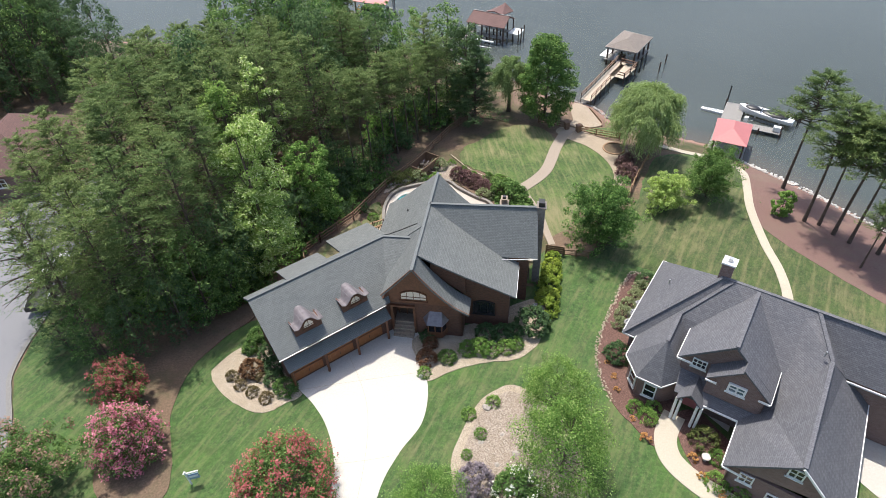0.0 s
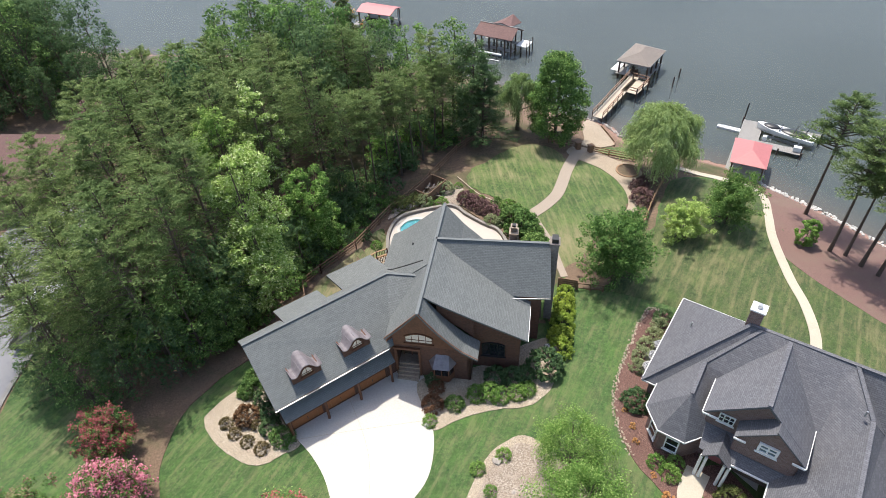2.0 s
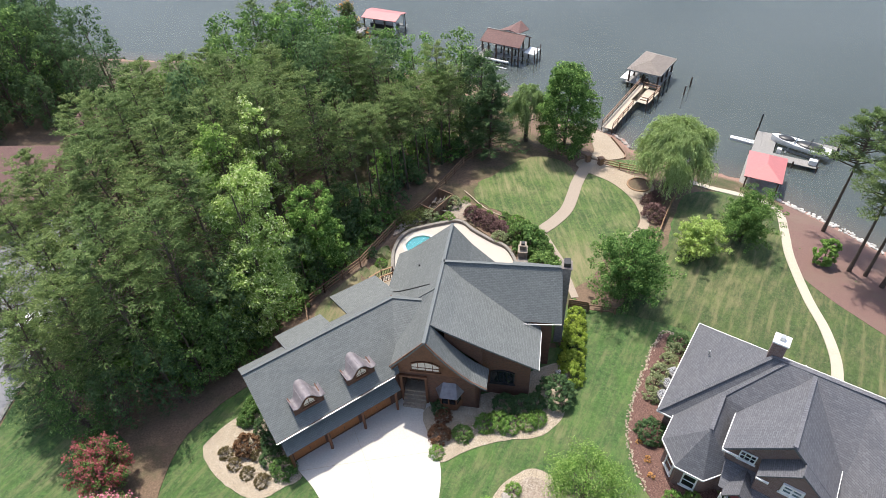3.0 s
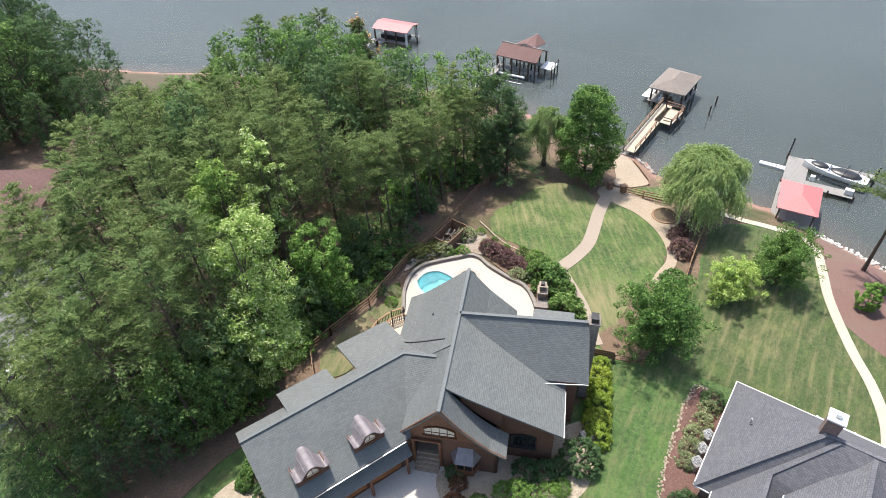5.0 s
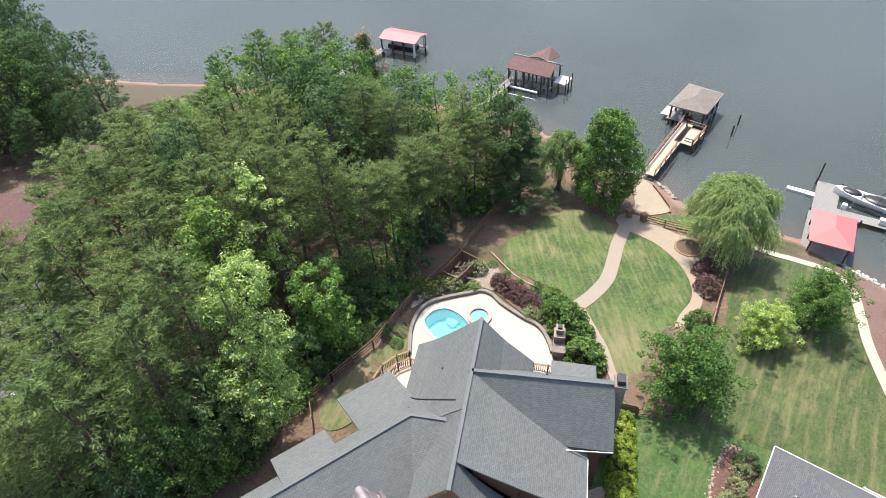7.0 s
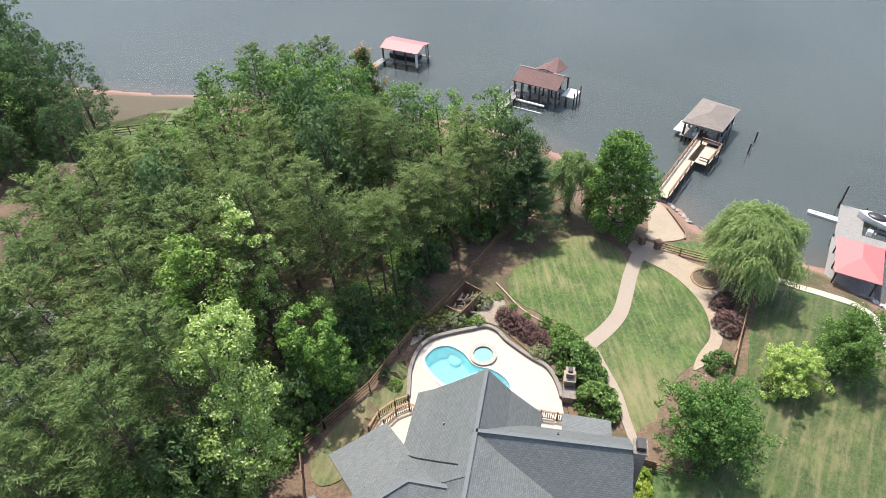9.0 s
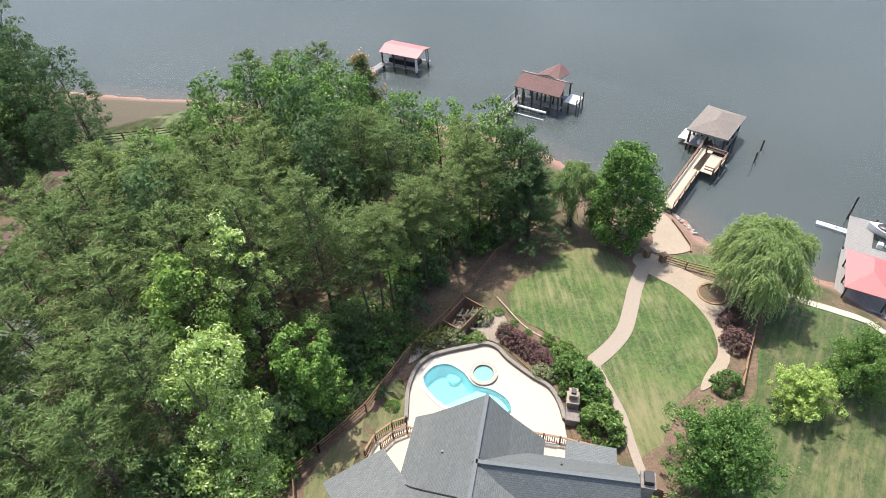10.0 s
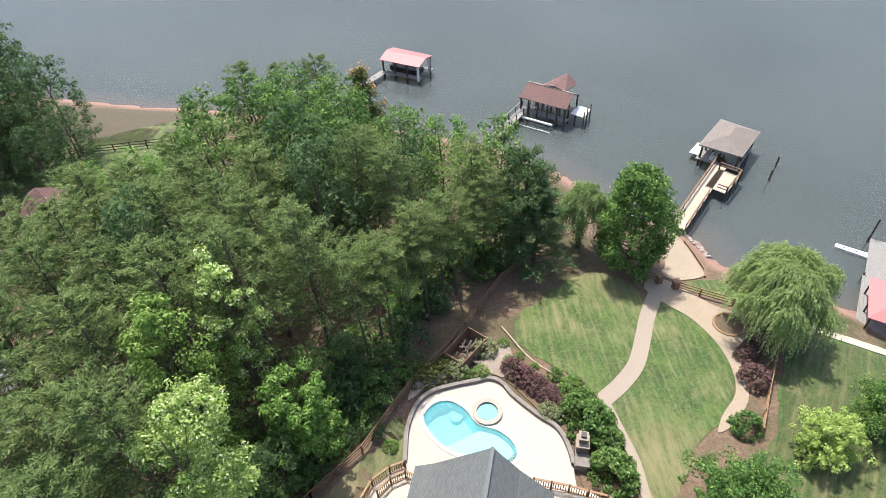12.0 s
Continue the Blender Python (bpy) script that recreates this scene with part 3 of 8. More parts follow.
sheet("lawn", [(1.7, 62.3), (2.3, 65.2), (4.1, 66.6), (6.4, 69.2), (9.6, 71.0), (12.6, 70.2), (14.2, 67.4), (16.6, 67), (19.2, 64), (20, 60.3), (19, 57.2), (17.5, 54.6), (15, 52.6), (13, 49.5), (11.4, 47),
               (10.2, 46.5), (9.9, 49.8), (9.3, 53), (8.7, 55), (7, 57.6), (4.6, 59.4), (3, 60.6)],
      M_LAWN2, 0.05, "striped green lawn inside the fenced back yard", "lawn")
sheet("lawn", [(-58, 82), (-46, 80.5), (-38, 82), (-37, 92), (-38, 102.5), (-41.4, 103.4), (-42.6, 95.4), (-50, 94.2), (-58, 93)], M_WORNLAWN, 0.05, "pale green lawn in a clearing by the lake", "lawn")
sheet("lawn", [(-62, 94), (-50, 95.4), (-43.4, 96.4), (-42.2, 103.8), (-50, 106), (-62, 105.6)], M_DRYGRASS, 0.05, "dry brown grass between fence and shore", "lawn")
sheet("lawn", [(-6.9, 50.4), (-7.2, 53.4), (-8.2, 53.2), (-9.6, 50.6), (-12.6, 46.4), (-13.4, 44), (-12.4, 42.4), (-10.5, 43.5), (-10, 47)], M_WORNLAWN, 0.07, "narrow strip of worn lawn beside the pool fence", "lawn", ragged=0)

sheet("lawn", [(11.2, 45.6), (16.8, 43), (20, 41.8), (33.6, 34.6), (41.5, 31.5), (41.2, 34.8), (39.2, 37.5), (38, 39.1), (35.6, 42.9), (33.5, 46.6), (32.7, 49.3), (33.1, 52), (34.3, 56), (35.3, 60), (33, 62), (29, 63.2), (25.5, 62.1), (22.7, 57.2), (20.7, 53), (14.4, 48.9)],
      M_LAWN3, 0.065, "striped green lawn running down to the lake", "lawn")

# street, drive and walks
sheet("road", [(-36.4, 44), (-36.7, 36), (-36.4, 31.5), (-35.4, 29.2), (-33.4, 25), (-32.8, 18), (-33, 8), (-44, 6), (-47, 25), (-49, 44), (-47, 58), (-39, 58)], M_ASPHALT, 0.06, "pale grey asphalt street curving past the wood", "road")
DRIVE = [(-12.6, 29.6), (-12.4, 30.2), (-8.6, 33.0), (-4.8, 35.4), (-2.8, 34.6), (-2.6, 32), (-1.9, 29), (-2.3, 25.8), (-4, 23.2), (-5.3, 20), (-5.8, 14), (-6, 0), (-6, -15), (-10, -15), (-9.9, 0), (-9.6, 14), (-8.7, 19), (-8.5, 22.5), (-9.4, 25.5), (-10.8, 27.7)]
sheet("driveway", DRIVE, M_CONCRETE, 0.08, "bright pale concrete driveway flaring towards the garage", "driveway", steps=5)

for line in ([(-12.0, 29.0), (-8.2, 29.6), (-2.2, 30.4)], [(-8.6, 32.6), (-6.6, 27.5), (-6.4, 22), (-7.4, 15)], [(-8.6, 22.6), (-6.4, 22.8), (-3.9, 23.2)]):
    ribbon("driveway_joint", line, 0.035, M_PATH, 0.085, "thin joint between the driveway slabs", "joint", 0.02)
ribbon("kerb", [(-36.3, 44), (-36.6, 36), (-36.3, 31.5), (-35.3, 29.2), (-33.3, 25), (-32.6, 18), (-32.8, 8)], 0.4, M_KERB, 0.11, "pale concrete kerb along the street", "kerb")
sheet("driveway", [(27.6, 20.6), (34, 16), (44, 20), (40, 30), (31, 25)], M_CONCRETE, 0.08, "pale concrete driveway beside the brick house", "driveway")

# planting beds
sheet("garden_bed", [(-17.6, 33.6), (-19.3, 31.6), (-19.4, 30.5), (-17.9, 28.6), (-15.8, 27.3), (-14.3, 27), (-12.9, 27.8), (-11.8, 28.6), (-13, 30), (-15.5, 33.5)], M_GRAVEL, 0.1, "tan gravel bed beside the garage", "bed")
sheet("garden_bed", [(-3, 34.2), (-2.6, 31), (-1.9, 29.5), (0, 30.4), (2.8, 31.2), (5.6, 31.6), (7.5, 33.4), (8.2, 35.6), (8.4, 38), (6.5, 38), (2, 35.5)], M_GRAVEL, 0.1, "tan gravel bed along the house front", "bed")
sheet("garden_bed", [(5.3, 28.8), (3.1, 28.3), (1.6, 26.8), (0.4, 24.4), (-0.2, 22.6), (0, 20), (2, 17), (7, 16.5), (9, 20), (8.5, 25)], M_GRAVEL, 0.09, "tan gravel border of the island bed", "bed")
sheet("garden_bed", [(5.0, 28.2), (3.3, 27.7), (2.1, 26.4), (1.0, 24.2), (0.5, 22.5), (0.7, 20.4), (2.4, 17.6), (6.6, 17.1), (8.4, 20.2), (8.0, 24.8)], M_ROCKBED, 0.12, "river gravel island bed in the front lawn", "bed")
sheet("garden_bed", [(-27.5, 33.4), (-25.4, 31.2), (-26.4, 28), (-26, 24.5), (-25, 21), (-22.4, 19.8), (-20, 20.4), (-20.2, 23), (-21.6, 27), (-21.4, 31.3), (-19.4, 34.6), (-17.4, 37), (-19.4, 38.6), (-24, 36.4)], M_STRAW, 0.1, "pine straw bed under crape myrtles", "bed")
sheet("garden_bed", [(17.3, 41.6), (15.5, 39.2), (14, 36.4), (12.4, 33.2), (11.8, 30.3), (12.2, 27.2), (13.4, 25), (14.6, 23.4), (17, 27), (16, 32), (19, 40)], M_MULCH, 0.1, "red mulch bed beside the brick house", "bed")
sheet("garden_bed", [(16.6, 25.8), (16.4, 22.8), (17.2, 20.8), (19, 19.4), (21, 18), (21, 21), (19.5, 24.5), (18.3, 26.4)], M_MULCH, 0.1, "red mulch bed at the brick house front", "bed")
sheet("garden_bed", [(35.6, 60), (34.4, 56), (33.1, 52), (32.7, 49.0), (33.6, 46.4), (35.7, 42.7), (38.1, 38.9), (41.4, 34.6), (47, 30), (54, 36), (48, 46.5), (44, 53), (40, 59), (37.2, 62.6)], M_BANK, 0.08, "red pine straw bank above the shore", "bed")
sheet("garden_bed", [(-5.2, 57.4), (-3.3, 58.3), (-0.6, 58.6), (1, 61), (2.6, 60.2), (5, 58), (8.2, 56.2), (8.7, 52), (8.5, 48.4), (6, 48.6), (5.6, 52), (3.2, 55), (0.5, 57.8), (-1.5, 58)], M_STRAW, 0.09, "mulched shrub bed round the pool", "bed")

sheet("garden_bed", [(10.4, 47), (11, 45), (12.5, 44.2), (14, 44.6), (15.2, 46.2), (14.6, 48), (12.6, 48.4)], M_STRAW, 0.09, "bare tan mulch under the yard tree", "bed")
sheet("garden_bed", [(-7.0, 55.6), (-6.4, 57.4), (-4.6, 59.2), (-2.4, 58.4), (-0.6, 60.6), (0.9, 61.6), (1.4, 59.6), (0.9, 57.9), (-0.4, 58.2), (-1.8, 57.9), (-3.7, 57.4), (-5.5, 56.7), (-6.7, 55.4)], M_ROCKBED, 0.11, "tan gravel bed between pool wall and fence", "bed")
ribbon("walkway", [(8.3, 55.9), (10.1, 57.6), (11.7, 59.7), (12.8, 62.4), (13.8, 65.2), (15.2, 68.2), (16.2, 69.8)], 1.35, M_WALK, 0.12, "tan curved walkway from the pool to the shore")
ribbon("walkway", [(8.5, 56.1), (8.9, 54.6), (9.4, 52.8), (9.9, 50.8), (10.1, 48.5), (10.4, 46)], 0.7, M_WALK, 0.12, "narrow tan walkway past the shrubs")
ribbon("bed_edging", [(0.6, 63.4), (1.5, 62), (2.6, 60.3), (3.9, 59), (5.3, 58.1), (7.4, 56.9)], 0.14, M_GRAVEL, 0.16, "cream edging strip between lawn and shrub bed", "edging")
ribbon("walkway", [(27, 66), (29.5, 64.3), (32, 63.2), (34.5, 62), (35.2, 59.6), (34.1, 56), (32.8, 52), (31.8, 46), (31.5, 42), (30.6, 38.2), (29.0, 35)], 0.9, M_PATH, 0.12, "pale concrete path winding to the shore")
ribbon("walkway", [(16.6, 26), (15.4, 24.2), (15.3, 22.4), (16.5, 20.6), (18.5, 18.8), (22, 15), (24, 11), (24.5, 2)], 1.6, M_PATH, 0.12, "pale concrete path to the front porch")
sheet("patio", [(14.4, 69.4), (15.4, 70.6), (16.9, 70.5), (18.3, 69.3), (20.3, 67.4), (22.0, 66.4), (22.6, 64.6), (21.9, 62.9), (20.7, 60.8), (20.1, 57.0), (18.2, 54.4), (16.6, 53.4), (17.4, 55), (19.1, 57.2), (19.6, 59.8), (19.2, 62.5), (17.9, 65.2), (16.3, 66.8), (15.0, 68)], M_PATIO, 0.1, "sandy paver terrace at the end of the walkway", "patio")
sheet("patio", [(18.2, 78.2), (17.5, 75.5), (17.3, 72.9), (16.5, 71.4), (18.0, 70.7), (20.7, 71.6), (21.1, 73.0), (20.8, 75.4), (20.4, 77.4), (19.8, 79.0), (19.2, 79.6)], M_PATIO, 0.1, "sandy paver landing beside the dock", "patio")
sheet("lawn", [(18.6, 70.3), (20.9, 71.2), (22.6, 71.0), (23.6, 69.2), (22.6, 67.9), (20.6, 68.6), (19.0, 69.3)], M_LAWN2, 0.07, "small patch of grass between rail fence and shore", "lawn")

# ---- plants ----
def cards(name, C, N, size, aspect, rng, material, parent, label="", along=None):
    """Many small leaf blades: centres C, facing N, as separate quads in one mesh; along: the way that they point."""
    k = len(C)
    N = N / np.linalg.norm(N, axis=1, keepdims=True)
    R = rng.normal(size=(k, 3)) if along is None else along
    W = np.cross(N, R)
    W /= np.linalg.norm(W, axis=1, keepdims=True) + 1e-9
    U = np.cross(W, N)
    s = (size * rng.uniform(0.6, 1.4, k))[:, None]
    a, b = U * s * 0.5, W * s * 0.5 * aspect
    bend = N * s * 0.12
    V = np.stack([C - a, C - b * 0.9 + bend, C + a, C + b * 0.9 + bend], 1).reshape(-1, 3)
    return quads(name, V, material, parent, label)


def quads(name, V, material, parent, label=""):
    k = len(V) // 4
    me = bpy.data.meshes.new(name)
    me.vertices.add(4 * k)
    me.vertices.foreach_set("co", V.astype(np.float32).ravel())
    me.loops.add(4 * k)
    me.loops.foreach_set("vertex_index", np.arange(4 * k, dtype=np.int32))
    me.polygons.add(k)
    me.polygons.foreach_set("loop_start", np.arange(0, 4 * k, 4, dtype=np.int32))
    me.polygons.foreach_set("loop_total", np.full(k, 4, dtype=np.int32))
    me.update(calc_edges=True)
    me.materials.append(material)
    ob = new(name, me)
    ob.parent = parent
    if label:
        ob["label"] = label
    return ob


def puff(rng, centres, radii, per, flat=0.75, droop=0.0):
    """Leaf places round clump centres, thick near their outsides."""
    k = len(centres)
    idx = np.repeat(np.arange(k), per)
    D = rng.normal(size=(len(idx), 3))
    D /= np.linalg.norm(D, axis=1, keepdims=True)
    D[:, 2] = np.abs(D[:, 2]) * np.where(rng.random(len(idx)) < 0.72, 1, -1)
    r = radii[idx] * rng.uniform(0.35, 1.12, len(idx)) ** 0.6
    P = centres[idx] + D * r[:, None] * np.array([1, 1, flat])
    P[:, 2] -= droop * rng.random(len(idx)) * radii[idx]
    N = D + rng.normal(size=D.shape) * 0.4 + np.array([0, 0, 0.5])
    return P, N


def clump_centres(rng, kind, h, r, count):
    """Where the clumps of a crown sit, for a tree of height h and crown radius r standing at the origin."""
    out, rad = [], []
    lobes = rng.uniform(0, 2 * math.pi, 5)
    if kind == "ragged":
        # limbs that each carry their own bough of leaves, with gaps between
        limbs = []
        for i in range(22):
            z = (i + rng.uniform(0, 1)) / 22
            a = i * 2.4 + rng.normal() * 0.3
            w = math.sin(math.pi * (0.22 + 0.68 * z)) ** 0.8 * rng.uniform(0.55, 0.98)
            limbs.append((r * w * math.cos(a), r * w * math.sin(a), h * (0.2 + 0.72 * z), r * rng.uniform(0.2, 0.34)))
        for i in range(count):
            x, y, z, k = limbs[i % 22]
            f = rng.uniform(0.35, 1.08)
            d = rng.normal(size=3) * k * 0.62
            out.append((x * f + d[0], y * f + d[1], z - 0.1 * h * (1 - f) + d[2] * 0.6))
            rad.append(r * rng.uniform(0.08, 0.16))
        return np.array(out), np.array(rad)
    for i in range(count):
        a = rng.uniform(0, 2 * math.pi)
        z = (i + rng.uniform(0, 1)) / count
        swell = 1 + 0.16 * math.sin(3 * a + lobes[0] + 5 * z) + 0.1 * math.sin(5 * a + lobes[1] - 7 * z)
        if kind == "broad":
            w = math.sin(math.pi * (0.27 + 0.64 * z)) ** 0.75 * swell
            q, zz, k = r * w * math.sqrt(rng.uniform(0.3, 1.0)), 0.1 + 0.86 * z, rng.uniform(0.14, 0.24)
        elif kind == "pine":
            tier = 0.82 + 0.18 * math.sin(34 * z + 2 * a)
            w = ((1 - z) ** 0.5 * 0.92 + 0.1) * tier * swell
            q, zz, k = r * w * math.sqrt(rng.uniform(0.1, 1.0)), 0.3 + 0.68 * z, rng.uniform(0.13, 0.22)
        elif kind == "tall":
            w = (0.5 + 0.5 * math.sin(math.pi * (0.15 + 0.72 * z))) * swell * (1 + 0.22 * math.sin(13 * z + lobes[2]))
            q, zz, k = r * w * math.sqrt(rng.uniform(0.2, 1.0)), 0.12 + 0.86 * z, rng.uniform(0.16, 0.28)
        elif kind == "lobed":
            lx, ly, lz, lr = ((0.1, 0.5, 0.86, 0.55), (-0.6, 0.3, 0.74, 0.38), (0.35, 0.05, 0.62, 0.68), (-0.15, -0.3, 0.5, 0.7), (0.4, -0.5, 0.36, 0.66), (-0.2, -0.6, 0.24, 0.62))[i % 6]
            d = rng.normal(size=3)
            d = d / np.linalg.norm(d) * lr * rng.uniform(0.6, 1.0)
            out.append((r * (lx + d[0]), r * (ly + d[1]), h * lz + r * d[2] * 1.1))
            rad.append(r * rng.uniform(0.1, 0.17))
            continue
        elif kind == "ball":
            t = math.acos(1 - 1.05 * z)
            q, zz, k = r * math.sin(min(t, math.pi / 2 + 0.3)) * rng.uniform(0.8, 0.93), 0.12 + 0.72 * max(0.0, math.cos(t)), rng.uniform(0.13, 0.2)
        else:
            w = math.sqrt(max(0.0, 1 - (z * 0.98) ** 2)) * (1 + 0.5 * (swell - 1))
            q, zz, k = r * w * math.sqrt(rng.uniform(0.35, 1.0)) * 0.9, 0.1 + 0.78 * z, rng.uniform(0.15, 0.26)
        out.append((q * math.cos(a), q * math.sin(a), h * zz))
        rad.append(r * k)
    order = rng.permutation(count)
    return np.array(out)[order], np.array(rad)[order]


def trunk_mesh(rng, h, r0, tips, bend=0.3):
    bm = bmesh.new()
    lean = Vector((rng.normal() * bend, rng.normal() * bend, 0))
    steps = 7
    axis = [Vector((lean.x * (i / steps) ** 2 + rng.normal() * 0.05 * bend, lean.y * (i / steps) ** 2, h * i / steps - 0.15)) for i in range(steps + 1)]
    tube(bm, axis, [r0 * (1.25 if i == 0 else 1 - 0.85 * i / steps) for i in range(steps + 1)], 8)
    for t in tips:
        t = Vector(t)
        k = min(max(t.z / h * 0.82 - 0.06, 0.1), 0.96) * steps
        i = min(int(k), steps - 1)
        s = axis[i].lerp(axis[i + 1], k - i)
        m = s.lerp(t, 0.55) + Vector((0, 0, -0.06 * (t - s).length))
        rr = r0 * (1 - 0.85 * k / steps) * 0.45
        tube(bm, [s, m, t], [rr, rr * 0.6, rr * 0.2], 5)
    return bm


def plant(name, kind, h, r, leaf, material, label, category="tree", seed=0, clumps=70, per=95, trunk=0.18, bark=None, aspect=0.55, flat=0.75, flower=None, flower_share=0.3, group="", limbs=26, spray=False):
    """A tree or shrub standing at the origin: trunk with limbs, and a crown of leaf clumps."""
    rng = np.random.default_rng(seed)
    ob = thing(name, (0, 0, 0), label, category, group)
    PLANTS.append(ob)
    C, R = clump_centres(rng, kind, h, r, clumps)
    if trunk:
        bm = trunk_mesh(rng, h * 0.93, trunk, C[:limbs])
        part("trunk", bm, bark or M_BARK, ob)
    P, N = puff(rng, C, R, per, flat)
    keep = P[:, 2] > 0.05
    P, N = P[keep], N[keep]
    along = None
    if spray:
        D = P - np.repeat(C, per, axis=0)[keep]
        D /= np.linalg.norm(D, axis=1, keepdims=True) + 1e-9
        out = P * np.array([1, 1, 0.0])
        out /= np.linalg.norm(out, axis=1, keepdims=True) + 1e-9
        along = D * 0.6 + out * 0.45 + np.array([0, 0, 0.2]) + rng.normal(size=P.shape) * 0.6
        N = N * 0.6 + np.array([0, 0, 0.5])
    cards("crown" if category == "tree" else "foliage", P, N, leaf, aspect, rng, material, ob, along=along)
    if flower:
        out = np.argsort(-(P[:, 2] / h + np.hypot(P[:, 0], P[:, 1]) / r + rng.normal(size=len(P)) * 0.25))[: int(len(P) * flower_share)]
        heads = rng.choice(out, max(len(out) // 14, 4), replace=False)
        idx = np.repeat(heads, 14)
        Q = P[idx] * np.array([1.03, 1.03, 1.02]) + rng.normal(size=(len(idx), 3)) * leaf * np.array([0.7, 0.7, 1.0])
        cards("blossom", Q, N[idx] + rng.normal(size=Q.shape) * 0.5, leaf * 0.8, 0.9, rng, flower, ob, "clusters of blossom")
    return ob


def conifer(name, h, r, leaf, material, label, seed, branches=60, twigs=8, per=14, low=0.3, trunk=0.17, taper=0.55, lean=0.3, limb=1.0, rise=0.22, spread=1.0):
    """A pine: whorled limbs with side twigs, each twig ending in a tuft of needles."""
    rng = np.random.default_rng(seed)
    ob = thing(name, (0, 0, 0), label, "tree")
    PLANTS.append(ob)
    bm = bmesh.new()
    tilt = Vector((rng.normal() * lean, rng.normal() * lean, 0))
    axis = [Vector((tilt.x * (i / 7) ** 2, tilt.y * (i / 7) ** 2, h * 0.97 * i / 7 - 0.15)) for i in range(8)]
    tube(bm, axis, [trunk * (1.25 if i == 0 else 1 - 0.87 * i / 7) for i in range(8)], 8)
    C, A = [], []
    for i in range(branches):
        z = (i + rng.uniform(0, 1)) / branches
        a = i * 2.4 + rng.normal() * 0.35
        L = r * ((1 - z) ** taper * 0.93 + 0.1) * rng.uniform(0.62, 1.15)
        up = rise + 0.5 * z + rng.normal() * 0.08
        s0 = np.array([tilt.x * z * z, tilt.y * z * z, h * (low + (0.95 - low) * z)])
        d = np.array([math.cos(a), math.sin(a), up])
        side = np.array([-math.sin(a), math.cos(a), 0.0])

        def on(s):
            return s0 + d * L * s - np.array([0, 0, 0.22 * L * s * s])
        rr = trunk * 0.3 * (1 - 0.7 * z) * limb
        tube(bm, [Vector(on(0)), Vector(on(0.5)), Vector(on(0.95))], [rr, rr * 0.65, rr * 0.2], 4)
        for j in range(twigs):
            s = 0.28 + 0.72 * (j + rng.uniform(0, 1)) / twigs
            w = (1 if j % 2 else -1) * rng.uniform(0.15, 1.0)
            t = d * (0.5 + 0.5 * s) + side * w * 0.9 + np.array([0, 0, 0.12])
            length = L * (0.42 - 0.2 * s) * rng.uniform(0.6, 1.2) * spread
            k = rng.uniform(0.25, 1.05, per)[:, None]
            C.append(on(s) + t * length * k + rng.normal(size=(per, 3)) * np.array([0.11, 0.11, 0.06]))
            A.append(np.repeat(t[None], per, 0) + rng.normal(size=(per, 3)) * 0.38)
    part("trunk", bm, M_BARK, ob)
    C, A = np.concatenate(C), np.concatenate(A)
    N = rng.normal(size=C.shape) * 0.34 + np.array([0, 0, 0.9])
    cards("crown", C, N, leaf, 0.26, rng, material, ob, along=A)
    return ob


STAND, PLANTS = [], []


def stand(ob, x, y, size=1.0, turn=None, sink=0.05, tall=None):
    """A copy of a plant on the land at x, y."""
    turn = turn if turn is not None else (x * 37.7 + y * 91.3) % 360
    m = pose(x, y, gz(x, y) - sink, 0, 0, turn) @ Matrix.Diagonal((size, size, size * (tall or 1.0), 1))
    if ob not in STAND:
        STAND.append(ob)
        ob.matrix_basis = m
        return ob
    made = copy_thing(ob, Matrix())
    made.matrix_basis = m
    return made


